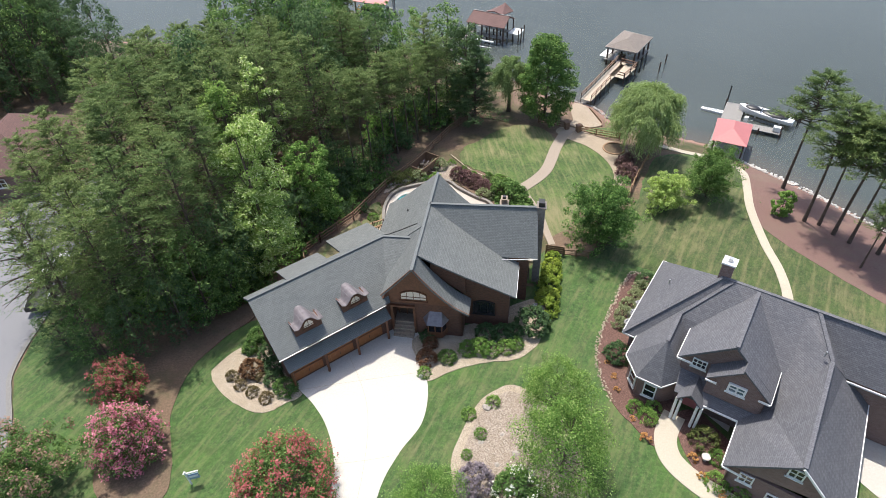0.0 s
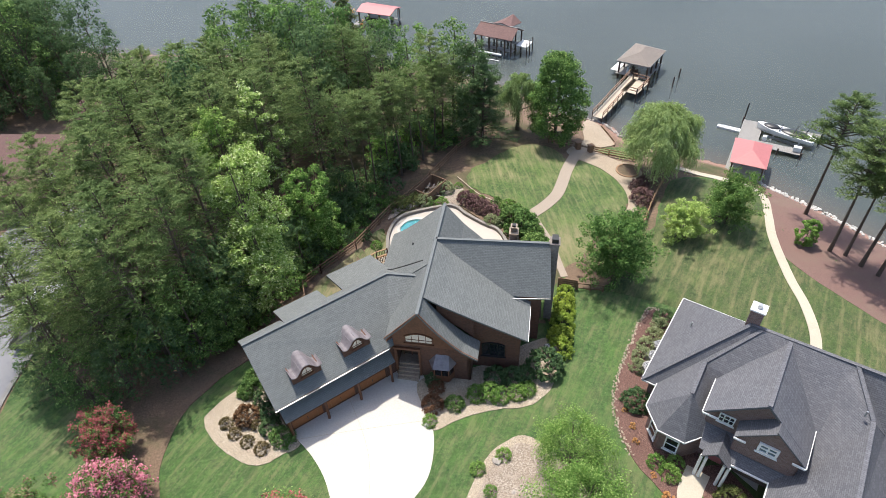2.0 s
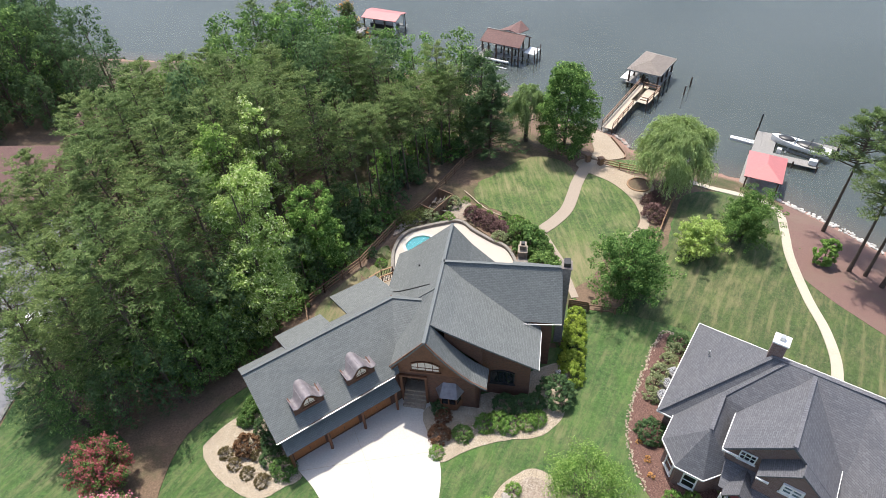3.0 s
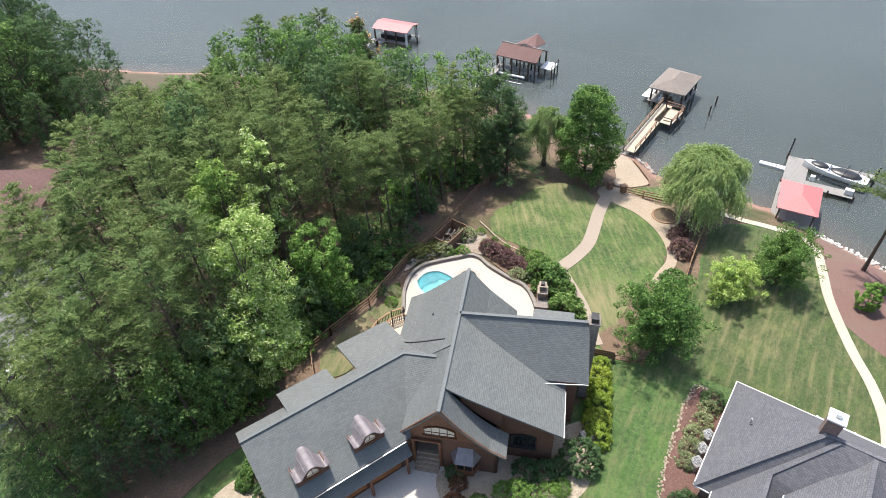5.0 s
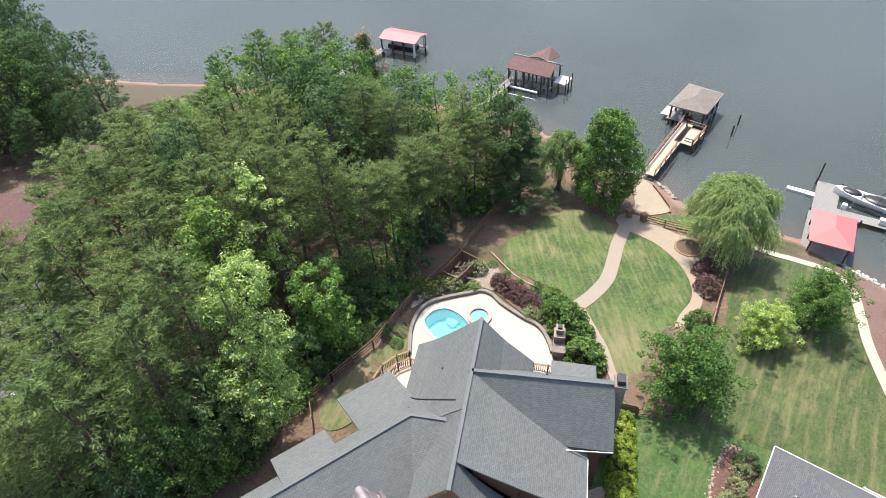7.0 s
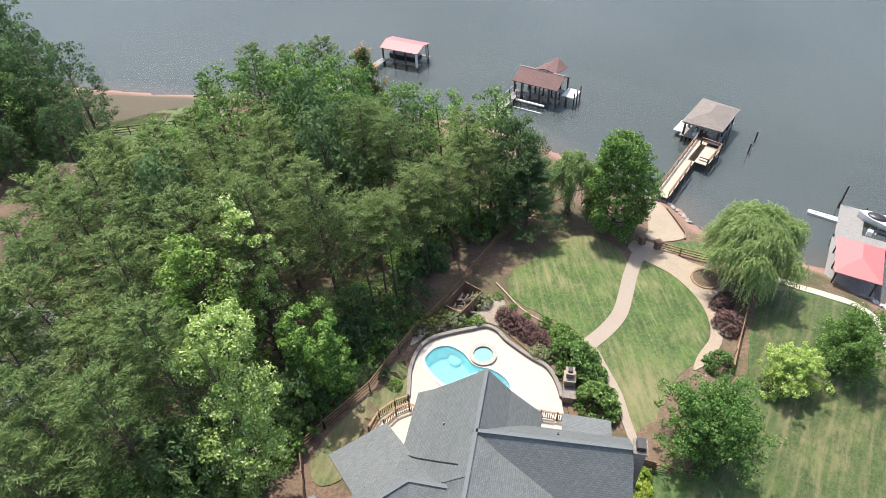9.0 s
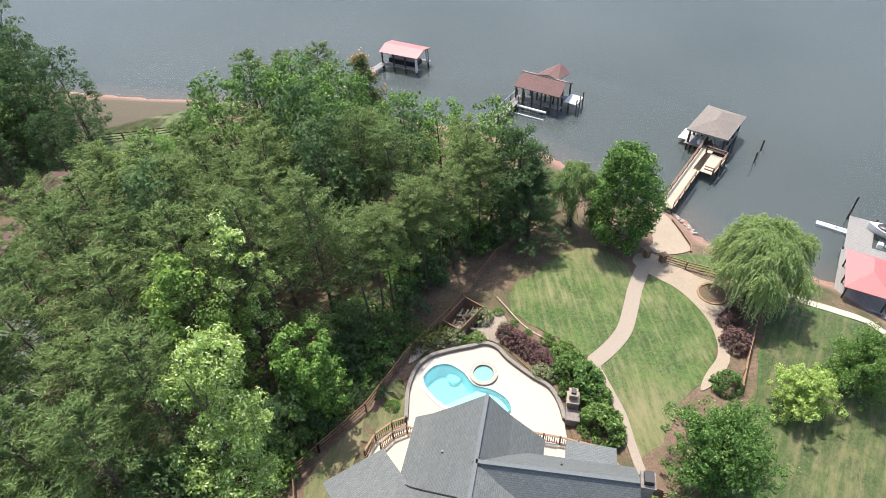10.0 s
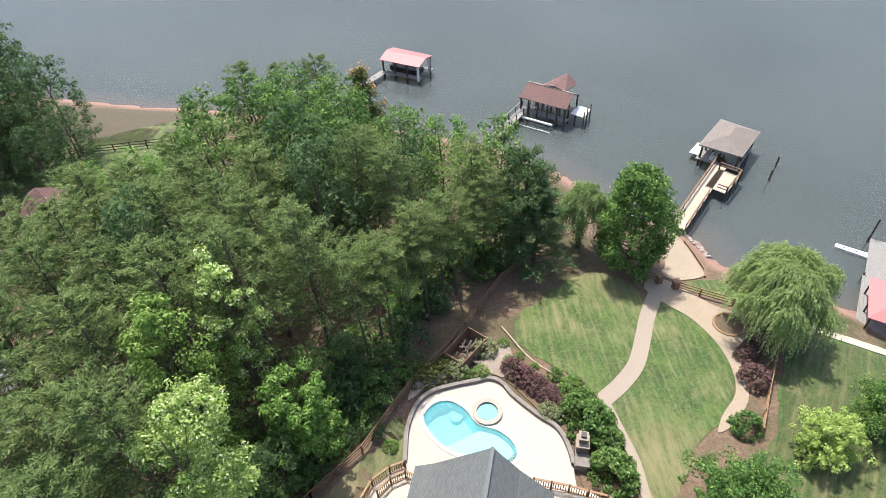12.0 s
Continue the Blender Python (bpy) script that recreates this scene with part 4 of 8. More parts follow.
def willow(name, h, r, label, seed, boughs=90, strands=34):
    """A weeping willow: arching boughs of uneven reach, each hung with a fan of leafy strands."""
    rng = np.random.default_rng(seed)
    ob = thing(name, (0, 0, 0), label, "tree")
    tips, A, Nn, T = [], [], [], []
    phase = rng.uniform(0, 2 * math.pi, 3)
    for i in range(boughs):
        z = ((i + rng.uniform(0, 1)) / boughs) ** 0.8
        a = i * 2.4 + rng.normal() * 0.25
        swell = 1 + 0.15 * math.sin(2 * a + phase[0]) + 0.1 * math.sin(5 * a + phase[1]) + 0.1 * math.sin(3 * a + 7 * z + phase[2])
        q = r * 0.86 * math.sqrt(max(1 - (0.98 * z) ** 2, 0)) * swell * rng.uniform(0.72, 1.05)
        tip = np.array([q * math.cos(a), q * math.sin(a), h * (0.5 + 0.44 * z) + rng.normal() * 0.03 * h])
        tips.append(tip)
        drop = h * rng.uniform(0.16, 0.3) * (1.25 - 0.5 * z)
        for k in range(strands):
            b = a + rng.normal() * (0.55 + 0.5 * z)
            out = np.array([math.cos(b), math.sin(b), 0.0])
            n = 17
            s = np.linspace(0, 1, n)
            reach, length = r * rng.uniform(0.08, 0.3), drop * rng.uniform(0.55, 1.2)
            start = tip + rng.normal(size=3) * np.array([0.17, 0.17, 0.1]) * r * 0.3 - np.array([math.cos(a), math.sin(a), 0]) * rng.uniform(0, 0.2) * r
            curve = np.array([0, 0, 1]) * (0.1 * h * s * (1 - s) * 1.6 - length * s ** 2.1)[:, None]
            line = start + out * (reach * np.sqrt(s))[:, None] + curve
            A.append(line + rng.normal(size=line.shape) * 0.035)
            step = np.gradient(line, axis=0)
            T.append(step / np.linalg.norm(step, axis=1, keepdims=True))
            Nn.append(out * 0.7 + rng.normal(size=line.shape) * 0.45 + np.array([0, 0, 0.75]))
    P, N, D = np.concatenate(A), np.concatenate(Nn), np.concatenate(T)
    keep = P[:, 2] > h * 0.2
    P, N, D = P[keep], N[keep], D[keep]
    k = len(P)
    D = D + rng.normal(size=(k, 3)) * 0.22
    N /= np.linalg.norm(N, axis=1, keepdims=True)
    D -= N * (D * N).sum(1, keepdims=True)
    D /= np.linalg.norm(D, axis=1, keepdims=True)
    S = np.cross(D, N)
    L = rng.uniform(0.2, 0.4, k)[:, None]
    V = np.stack([P - D * L * 0.5, P + S * 0.036, P + D * L * 0.5, P - S * 0.036], 1).reshape(-1, 3)
    part("trunk", trunk_mesh(rng, h * 0.78, 0.3, tips[::3]), M_BARK, ob)
    quads("crown", V, L_WILLOW, ob)
    return ob


# ---- the brown brick house ----
HO, HA = Vector((-1.42, 41.98)), radians(-9.4)
HB = -1.75


def W(u, v, z):
    """House plan to world: u along the east wing, v along the main ridge."""
    c, s = math.cos(HA), math.sin(HA)
    return Vector((HO.x + u * c - v * s, HO.y + u * s + v * c, z))


GO, GA = Vector((-12.75, 29.05)), radians(35.0)


def G(s, o, z):
    """Garage wing plan to world: s along the gutter, o back from it."""
    c, n = math.cos(GA), math.sin(GA)
    return Vector((GO.x + s * c - o * n, GO.y + s * n + o * c, z))


def xy(p):
    return (p.x, p.y)


def profile_roof(bm, prof, v0, v1, to, thick=0.16):
    """One bent roof sheet over a section prof of (u, z), from v0 to v1."""
    rows = [[bm.verts.new(to(u, v, z - d)) for u, z in prof] for v in (v0, v1) for d in (0, thick)]
    t0, b0, t1, b1 = rows
    for i in range(len(prof) - 1):
        for q in ((t0[i], t0[i + 1], t1[i + 1], t1[i]), (b0[i], b1[i], b1[i + 1], b0[i + 1]), (t0[i], b0[i], b0[i + 1], t0[i + 1]), (t1[i], t1[i + 1], b1[i + 1], b1[i])):
            bm.faces.new(q)
    for i in (0, -1):
        bm.faces.new((t0[i], t1[i], b1[i], b0[i]))
    bmesh.ops.recalc_face_normals(bm, faces=bm.faces[:])


def wall_panels(panels, depth, material, parent, label):
    """Each upright outline becomes a wall of its own."""
    for pts in panels:
        bm = bmesh.new()
        panel(bm, pts, depth)
        part("wall", bm, material, parent, label)


def window(parent, p, d, w, h, z, bars=(2, 2), frame_mat=None, glass=None, arch=0.0, proud=0.05, fw=0.075):
    """A framed window with panes in the wall plane: p its left foot (plan), d its direction; bars: columns, rows; arch: rise of a curved head."""
    frame_mat, glass = frame_mat or M_WHITE, glass or M_GLASS
    d = Vector((d[0], d[1], 0)).normalized()
    n = Vector((d.y, -d.x, 0))
    o = Vector((p[0], p[1], z)) + n * proud
    up = Vector((0, 0, 1))
    head = lambda s: h + arch * (1 - (2 * s / w - 1) ** 2)
    segs = 8 if arch else 1
    line = [(0.0, 0.0), (w, 0.0), *[(w - w * i / segs, head(w - w * i / segs)) for i in range(segs + 1)]]
    win = bmesh.new()
    rings = []
    for back in (0.0, fw):
        for inset in (0.0, 1.0):
            rings.append([win.verts.new(o - n * (back - fw / 2) + d * (a + inset * fw * (1 - 2 * a / w)) + up * (b + inset * (fw if b == 0 else -fw))) for a, b in line])
    k = len(line)
    for i in range(k):
        q = (i + 1) % k
        for r0, r1 in ((0, 1), (1, 3), (3, 2), (2, 0)):
            win.faces.new((rings[r0][i], rings[r0][q], rings[r1][q], rings[r1][i]))
    bmesh.ops.recalc_face_normals(win, faces=win.faces[:])
    frame_ob = part("window", win, frame_mat, parent)
    for i in range(1, bars[0]):
        s0 = w * i / bars[0]
        bar = bmesh.new()
        beam(bar, o + d * s0 + up * fw, o + d * s0 + up * (head(s0) - fw), fw * 0.7, fw * 0.6)
        part("glazing_bar", bar, frame_mat, frame_ob)
    for j in range(1, bars[1]):
        bar = bmesh.new()
        beam(bar, o + d * fw + up * (h * j / bars[1]), o + d * (w - fw) + up * (h * j / bars[1]), fw * 0.6, fw * 0.7)
        part("glazing_bar", bar, frame_mat, frame_ob)
    for i in range(bars[0]):
        s0, s1 = w * i / bars[0] + 0.02, w * (i + 1) / bars[0] - 0.02
        for j in range(bars[1]):
            z0, z1 = h * j / bars[1] + 0.02, h * (j + 1) / bars[1] - 0.02
            pane = bmesh.new()
            top = [o + d * (s0 + (s1 - s0) * k / 4) + up * (head(s0 + (s1 - s0) * k / 4) - 0.02) for k in range(5)] if arch and j == bars[1] - 1 else [o + d * s0 + up * z1, o + d * s1 + up * z1]
            panel(pane, [q - n * 0.02 for q in (o + d * s1 + up * z0, o + d * s0 + up * z0, *top)], 0.015)
            part("pane", pane, glass, frame_ob)
    sill = bmesh.new()
    beam(sill, o - d * 0.08 - up * 0.05 + n * 0.05, o + d * (w + 0.08) - up * 0.05 + n * 0.04, 0.12, 0.06)
    part("sill", sill, frame_mat, frame_ob)
    return frame_ob


house = thing("house", (HO.x, HO.y, HB), "brown brick and cedar house with swooping green-grey shingle roofs", "house")

# roofs
SOUTH_E = [(0, 6.7), (0.6, 5.8), (1.4, 4.72), (2.3, 3.7), (3.2, 2.85), (4.35, 2.15)]
SOUTH_W = [(0, 6.7), (-1.3, 5.1), (-2.68, 3.6)]
SHED = [(0.02, 6.66), (1.5, 5.8), (4.0, 4.58), (7.96, 2.78)]
WEST = [(0, 6.7), (-2.5, 4.5), (-3.7, 3.5), (-4.9, 2.75)]
NORTH_E = [(0, 6.7), (1.7, 4.6), (3.9, 2.5)]
for prof, v0, v1, label in ((SOUTH_E, -8.3, -6.4, "swooping front gable slope"), (SOUTH_W, -8.3, -2.2, "front gable slope"), (SHED, -6.5, -0.2, "long low shingle slope"), (WEST, -2.9, 4.6, "steep west roof slope"), (NORTH_E, 0.0, 4.6, "steep north gable slope")):
    bm = bmesh.new()
    profile_roof(bm, prof, v0, v1, W)
    part("roof", bm, M_SHINGLE, house, label)
for sgn in (1, -1):
    bm = bmesh.new()
    slab(bm, [W(-0.2, 0, 6.7), W(9.2, 0.45, 6.7), W(9.5, 0.35 - 2.8 * sgn, 3.45), W(-0.2, -2.8 * sgn, 3.45)], 0.16)
    part("roof", bm, M_SHINGLE, house, "east wing roof slope")
RJ, JOIN = G(12.0, 4.35, 5.35), W(-0.95, -3.15, 5.45)
for outline in ([G(-0.1, 0, 2.38), G(9.7, 0, 2.38), G(9.97, 0.95, 3.1), RJ, G(-0.1, 4.35, 5.35)], [G(9.97, 0.95, 3.1), JOIN, RJ],
                [G(-0.1, 4.35, 5.35), RJ, G(12.0, 5.9, 4.3), G(-0.1, 5.9, 4.3)], [RJ, JOIN, W(-3.7, -1.0, 3.5), W(-4.8, 0.1, 2.78), G(12.0, 5.9, 4.3)]):
    bm = bmesh.new()
    slab(bm, outline, 0.15)
    part("roof", bm, M_SHINGLE, house, "garage wing roof slope")
bm = bmesh.new()
slab(bm, [W(-0.1, -2.8, 6.58), W(-2.5, -2.8, 4.5), W(-2.7, -4.3, 3.6), W(-1.3, -4.3, 5.1)], 0.12)
part("roof", bm, M_SHINGLE, house, "small shingled saddle between two slopes")
bm = bmesh.new()
slab(bm, [G(3.3, 4.5, 5.2), G(7.1, 4.5, 5.2), G(7.1, 7.4, 4.0), G(3.3, 7.4, 4.0)], 0.16)
part("roof", bm, M_SHINGLE, house, "low shed dormer roof behind the garage ridge")
bm = bmesh.new()
slab(bm, [G(9.1, 5.6, 3.5), G(13.5, 5.6, 3.5), G(13.5, 10.3, 2.2), G(9.1, 10.35, 2.2)], 0.16)
part("roof", bm, M_SHINGLE, house, "low back porch roof")
bm = bmesh.new()
slab(bm, [W(5.2, 2.6, 3.6), W(8.4, 2.6, 3.6), W(8.4, 4.4, 3.2), W(5.2, 4.4, 3.2)], 0.14)
part("roof", bm, M_SHINGLE, house, "low porch roof behind the east wing")
# ridge caps
for a, b in ((W(0, -8.32, 6.73), W(0, 4.62, 6.73)), (W(0, 0, 6.73), W(9.22, 0.45, 6.73)), (G(-0.12, 4.35, 5.37), RJ + Vector((0, 0, 0.02))), (RJ + Vector((0, 0, 0.02)), JOIN + Vector((0.0, 0, 0.02)))):
    bm = bmesh.new()
    beam(bm, a, b, 0.24, 0.05)
    part("ridge_cap", bm, M_RIDGE, house)
bm = bmesh.new()
SEAM = [(-0.75, -2.0, 6.06), (-2.5, -1.24, 4.53), (-3.7, -0.72, 3.53), (-4.88, -0.2, 2.8)]
for a, b in zip(SEAM, SEAM[1:]):
    beam(bm, W(*a), W(*b), 0.07, 0.05)
part("flashing", bm, M_BLACK, house, "dark roof seam")
# gutters
for a, b in ((G(-0.12, -0.06, 2.3), G(9.3, -0.06, 2.3)), (W(8.0, -6.5, 2.72), W(8.0, -2.8, 2.72)), (W(6.5, -2.8, 3.4), W(9.5, -2.5, 3.4))):
    bm = bmesh.new()
    beam(bm, a, b, 0.05, 0.07)
    part("gutter", bm, M_METAL, house, "pale metal gutter")
# walls
DOORS = [(0.7, 3.2), (3.5, 6.0), (6.3, 8.8)]
GW = 0.4
bm = bmesh.new()
wall(bm, xy(W(-2.35, -7.45, 0)), xy(W(3.7, -7.45, 0)), HB, 2.1, 0.3, [(0.25, 1.95, HB, 1.66)])
part("wall", bm, M_BRICK, house, "brown brick front wall with an entry opening")
wall_panels(([W(u, -7.45, z) for u, z in ((-2.35, 2.1), (3.7, 2.1), (3.2, 2.6), (2.3, 3.45), (1.4, 4.47), (0.6, 5.55), (0, 6.45), (-1.3, 4.85), (-2.35, 3.7))],
             [W(u, -5.85, z) for u, z in ((3.4, HB), (7.4, HB), (7.4, 2.8), (3.4, 4.6))],
             [W(3.7, v, z) for v, z in ((-7.45, HB), (-5.85, HB), (-5.85, 2.2), (-7.45, 2.2))],
             [W(u, -6.1, z) for u, z in ((1.0, 4.5), (3.8, 2.2), (3.8, 4.4), (1.0, 5.8))],
             [W(7.4, v, z) for v, z in ((-5.9, HB), (-2.4, HB), (-2.4, 2.75), (-5.9, 2.75))],
             [W(u, -2.35, z) for u, z in ((7.2, HB), (8.75, HB), (8.75, 3.35), (5.5, 3.35))],
             [W(8.75, v, z) for v, z in ((-2.3, HB), (2.5, HB), (2.5, 3.85), (0.4, 6.4), (-2.3, 3.6))],
             [W(u, 2.4, z) for u, z in ((8.75, HB), (2.5, HB), (2.5, 3.9), (8.75, 3.9))],
             [W(u, 4.2, z) for u, z in ((3.0, HB), (-4.5, HB), (-4.5, 2.8), (-3.6, 3.4), (-2.5, 4.3), (0, 6.45), (1.6, 4.5), (3.0, 3.1))],
             [W(-4.5, v, z) for v, z in ((4.2, HB), (-2.6, HB), (-2.6, 2.9), (4.2, 2.9))],
             [W(3.0, v, z) for v, z in ((2.4, HB), (4.2, HB), (4.2, 3.1), (2.4, 3.1))],
             [G(0.35, o, z) for o, z in ((5.5, HB), (GW, HB), (GW, 2.5), (4.35, 5.1), (5.5, 4.35))],
             [G(s, 5.5, z) for s, z in ((12.5, HB), (0.35, HB), (0.35, 4.35), (12.5, 4.35))],
             [W(-2.2, v, z) for v, z in ((-7.4, HB), (-5.9, HB), (-5.9, 2.0), (-7.4, 2.0))],
             [W(-0.3, v, z) for v, z in ((-5.9, HB), (-7.4, HB), (-7.4, 2.0), (-5.9, 2.0))],
             [W(u, -5.9, z) for u, z in ((-2.2, HB), (-0.3, HB), (-0.3, 2.0), (-2.2, 2.0))],
             [G(9.2, GW, HB), W(-2.35, -7.4, HB), W(-2.35, -7.4, 3.6), G(9.2, GW, 2.6)]), 0.25, M_BRICK, house, "brown brick wall")
wall_panels(([G(3.4, o, z) for o, z in ((5.4, 4.7), (5.4, 2.4), (7.2, 2.4), (7.2, 4.0))], [G(7.0, o, z) for o, z in ((5.4, 4.7), (5.4, 2.4), (7.2, 2.4), (7.2, 4.0))],
             [G(s, 7.2, z) for s, z in ((7.0, HB), (3.4, HB), (3.4, 3.95), (7.0, 3.95))]), 0.1, M_BRICK, house, "brown brick wall behind the garage")
bm = bmesh.new()
wall(bm, xy(G(0.35, GW, 0)), xy(G(9.2, GW, 0)), HB, 2.5, 0.25, [(a - 0.35, b - 0.35, HB, 0.7) for a, b in DOORS])
part("wall", bm, M_BRICK, house, "brown brick garage wall")

# garage doors, each with boards, cross rails and a handle
for a, b in DOORS:
    bm = bmesh.new()
    panel(bm, [G(a, GW + 0.1, HB), G(b, GW + 0.1, HB), G(b, GW + 0.1, 0.7), G(a, GW + 0.1, 0.7)], 0.05)
    door = part("garage_door", bm, M_DOORWOOD, house, "warm brown wooden garage door")
    for k in range(6):
        bm = bmesh.new()
        s0 = a + (b - a) * (k + 0.5) / 6
        w2 = (b - a) / 12 - 0.006
        panel(bm, [G(s0 - w2, GW + 0.05, HB + 0.05), G(s0 + w2, GW + 0.05, HB + 0.05), G(s0 + w2, GW + 0.05, 0.66), G(s0 - w2, GW + 0.05, 0.66)], 0.04)
        part("board", bm, M_DOORWOOD, door)
    for z in (-1.35, -0.3, 0.35):
        bm = bmesh.new()
        beam(bm, G(a + 0.02, GW + 0.03, z), G(b - 0.02, GW + 0.03, z), 0.05, 0.12)
        part("rail", bm, M_CEDAR, door)
    bm = bmesh.new()
    beam(bm, G((a + b) / 2, GW - 0.03, -0.9), G((a + b) / 2, GW - 0.03, -0.6), 0.04, 0.04)
    part("handle", bm, M_BLACK, door, "black iron handle")
# pent roof on timber posts over the doors
bm = bmesh.new()
slab(bm, [G(0.2, GW, 1.6), G(9.4, GW, 1.6), G(9.4, -0.45, 1.0), G(0.2, -0.45, 1.0)], 0.1)
part("pent_roof", bm, M_SHINGLE, house, "narrow shingled pent roof over the garage doors")
for s0 in (0.45, 3.35, 6.15, 9.0):
    bm = bmesh.new()
    beam(bm, G(s0, -0.25, HB - 0.05), G(s0, -0.25, 1.0), 0.17, 0.17)
    post = part("post", bm, M_CEDAR, house, "brown timber post")
    bm = bmesh.new()
    beam(bm, G(s0, -0.24, 0.5), G(s0, GW, 1.1), 0.1, 0.12)
    part("brace", bm, M_CEDAR, post)
bm = bmesh.new()
beam(bm, G(0.3, -0.25, 0.9), G(9.3, -0.25, 0.9), 0.14, 0.16)
part("lintel", bm, M_CEDAR, house, "timber lintel")
# copper-roofed dormers: a bell-shaped roof, flared at the sides, over a small arched window
for s0 in (2.95, 7.05):
    o0 = 0.82

    def bell(q):
        a = abs(q)
        return 3.7 + 0.78 * math.exp(-(a / 0.62) ** 2.8) + 0.2 * max(0.0, (a - 0.8) / 0.4) ** 1.4
    wing = [(q, bell(q)) for q in [-1.2 + 2.4 * i / 28 for i in range(29)]]
    bm = bmesh.new()
    profile_roof(bm, wing, o0 - 0.2, 2.7, lambda q, o, z: G(s0 + q, o, z - 0.16 * (o - 0.6)), 0.07)
    dormer = part("dormer", bm, M_COPPER, house, "arched dormer with flared aged copper roof", smooth=False)
    for i in (4, 9, 14, 19, 24):
        q, h = wing[i]
        bm = bmesh.new()
        beam(bm, G(s0 + q, o0 - 0.2, h + 0.015), G(s0 + q, 2.3, h - 0.257), 0.025, 0.035)
        part("seam", bm, M_COPPER, dormer)
    bm = bmesh.new()
    panel(bm, [G(s0 - 1.08, o0, 2.8), G(s0 + 1.08, o0, 2.8), *[G(s0 + q, o0, bell(q) - 0.1) for q in (1.08, 0.8, 0.6, 0.45, 0.3, 0.12, -0.12, -0.3, -0.45, -0.6, -0.8, -1.08)]], 0.1)
    part("dormer_wall", bm, M_BRICK, dormer, "brown dormer wall")
    for q in (-1.08, 1.0):
        bm = bmesh.new()
        panel(bm, [G(s0 + q, o, z) for o, z in ((o0, 2.8), (2.3, 3.7), (o0, 3.7))], 0.08)
        part("dormer_cheek", bm, M_BRICK, dormer)
    window(house, xy(G(s0 - 0.45, o0, 0)), (math.cos(GA), math.sin(GA)), 0.9, 0.4, 3.4, (2, 2), M_CEDAR, M_PALEGLASS, arch=0.38, fw=0.06)
# front gable: arched window, door, steps, copper-roofed bay
ED = (math.cos(HA), math.sin(HA))
window(house, xy(W(-1.35, -7.46, 0)), ED, 2.2, 0.75, 2.5, (4, 2), M_CEDAR, M_PALEGLASS, arch=0.35, fw=0.08)
bm = bmesh.new()
panel(bm, [W(u, -6.2, z) for u, z in ((-1.85, -0.6), (-0.6, -0.6), (-0.6, 1.5), (-1.85, 1.5))], 0.06)
door = part("door", bm, M_DARKWOOD, house, "dark stained wooden front door")
for u in (-1.9, -1.22, -0.55):
    bm = bmesh.new()
    beam(bm, W(u, -6.27, -0.6), W(u, -6.27, 1.55), 0.09, 0.09)
    part("jamb", bm, M_CEDAR, door)
for u in (-2.2, -0.3):
    bm = bmesh.new()
    beam(bm, W(u, -7.5, HB), W(u, -7.5, 1.7), 0.18, 0.18)
    part("entry_post", bm, M_CEDAR, house, "cedar entry post")
bm = bmesh.new()
beam(bm, W(-2.3, -7.55, 1.75), W(-0.2, -7.55, 1.75), 0.2, 0.2)
part("lintel", bm, M_CEDAR, house, "cedar lintel over the entry")
for a, b in (((-2.68, -8.22, 3.5), (0, -8.22, 6.6)), ((0, -8.22, 6.6), (0.6, -8.22, 5.7)), ((0.6, -8.22, 5.7), (1.4, -8.22, 4.62)), ((1.4, -8.22, 4.62), (2.3, -8.22, 3.6)), ((2.3, -8.22, 3.6), (3.2, -8.22, 2.75)), ((3.2, -8.22, 2.75), (4.35, -8.22, 2.05))):
    bm = bmesh.new()
    beam(bm, W(*a), W(*b), 0.08, 0.2)
    part("bargeboard", bm, M_CEDAR, house, "cedar bargeboard")
bm = bmesh.new()
panel(bm, [W(u, -7.47, z) for u, z in ((-2.3, 2.1), (3.6, 2.1), (3.2, 2.55), (2.3, 3.4), (1.4, 4.42), (0.6, 5.5), (0, 6.4), (-1.3, 4.8), (-2.3, 3.65))], 0.015)
part("cladding", bm, M_CEDAR, house, "warm cedar gable cladding")
for k in range(6):
    bm = bmesh.new()
    top = HB + 0.1 + 0.19 * (k + 1)
    v = -8.3 + 0.24 * k
    box(bm, W(-1.25, v, (top + HB - 0.1) / 2), (1.75, 0.26, top - HB + 0.1), HA)
    part("step", bm, M_STEP, house, "tan stone step")
bm = bmesh.new()
box(bm, W(-1.25, -6.5, (-0.6 + HB) / 2), (1.85, 1.15, -0.6 - HB), HA)
part("landing", bm, M_STEP, house, "tan stone entry landing")
bm = bmesh.new()
prism(bm, [xy(W(0.55, -7.45, 0)), xy(W(0.9, -8.15, 0)), xy(W(2.1, -8.15, 0)), xy(W(2.45, -7.45, 0))], -1.15, -0.5)
bay = part("bay_window", bm, M_CEDAR, house, "bay window with aged copper roof")
bm = bmesh.new()
prism(bm, [xy(W(0.6, -7.45, 0)), xy(W(0.93, -8.1, 0)), xy(W(2.07, -8.1, 0)), xy(W(2.4, -7.45, 0))], -0.5, 0.45)
part("pane", bm, M_GLASS, bay)
for u, v in ((0.6, -7.5), (0.93, -8.12), (1.5, -8.14), (2.07, -8.12), (2.4, -7.5)):
    bm = bmesh.new()
    beam(bm, W(u, v, -0.5), W(u, v, 0.47), 0.09, 0.09)
    part("mullion", bm, M_CEDAR, bay)
bm = bmesh.new()
top = [W(1.0, -7.46, 1.3), W(2.0, -7.46, 1.3)]
eave = [W(0.4, -7.46, 0.44), W(0.83, -8.3, 0.44), W(2.17, -8.3, 0.44), W(2.6, -7.46, 0.44)]
slab(bm, [eave[0], eave[1], top[0]], 0.06)
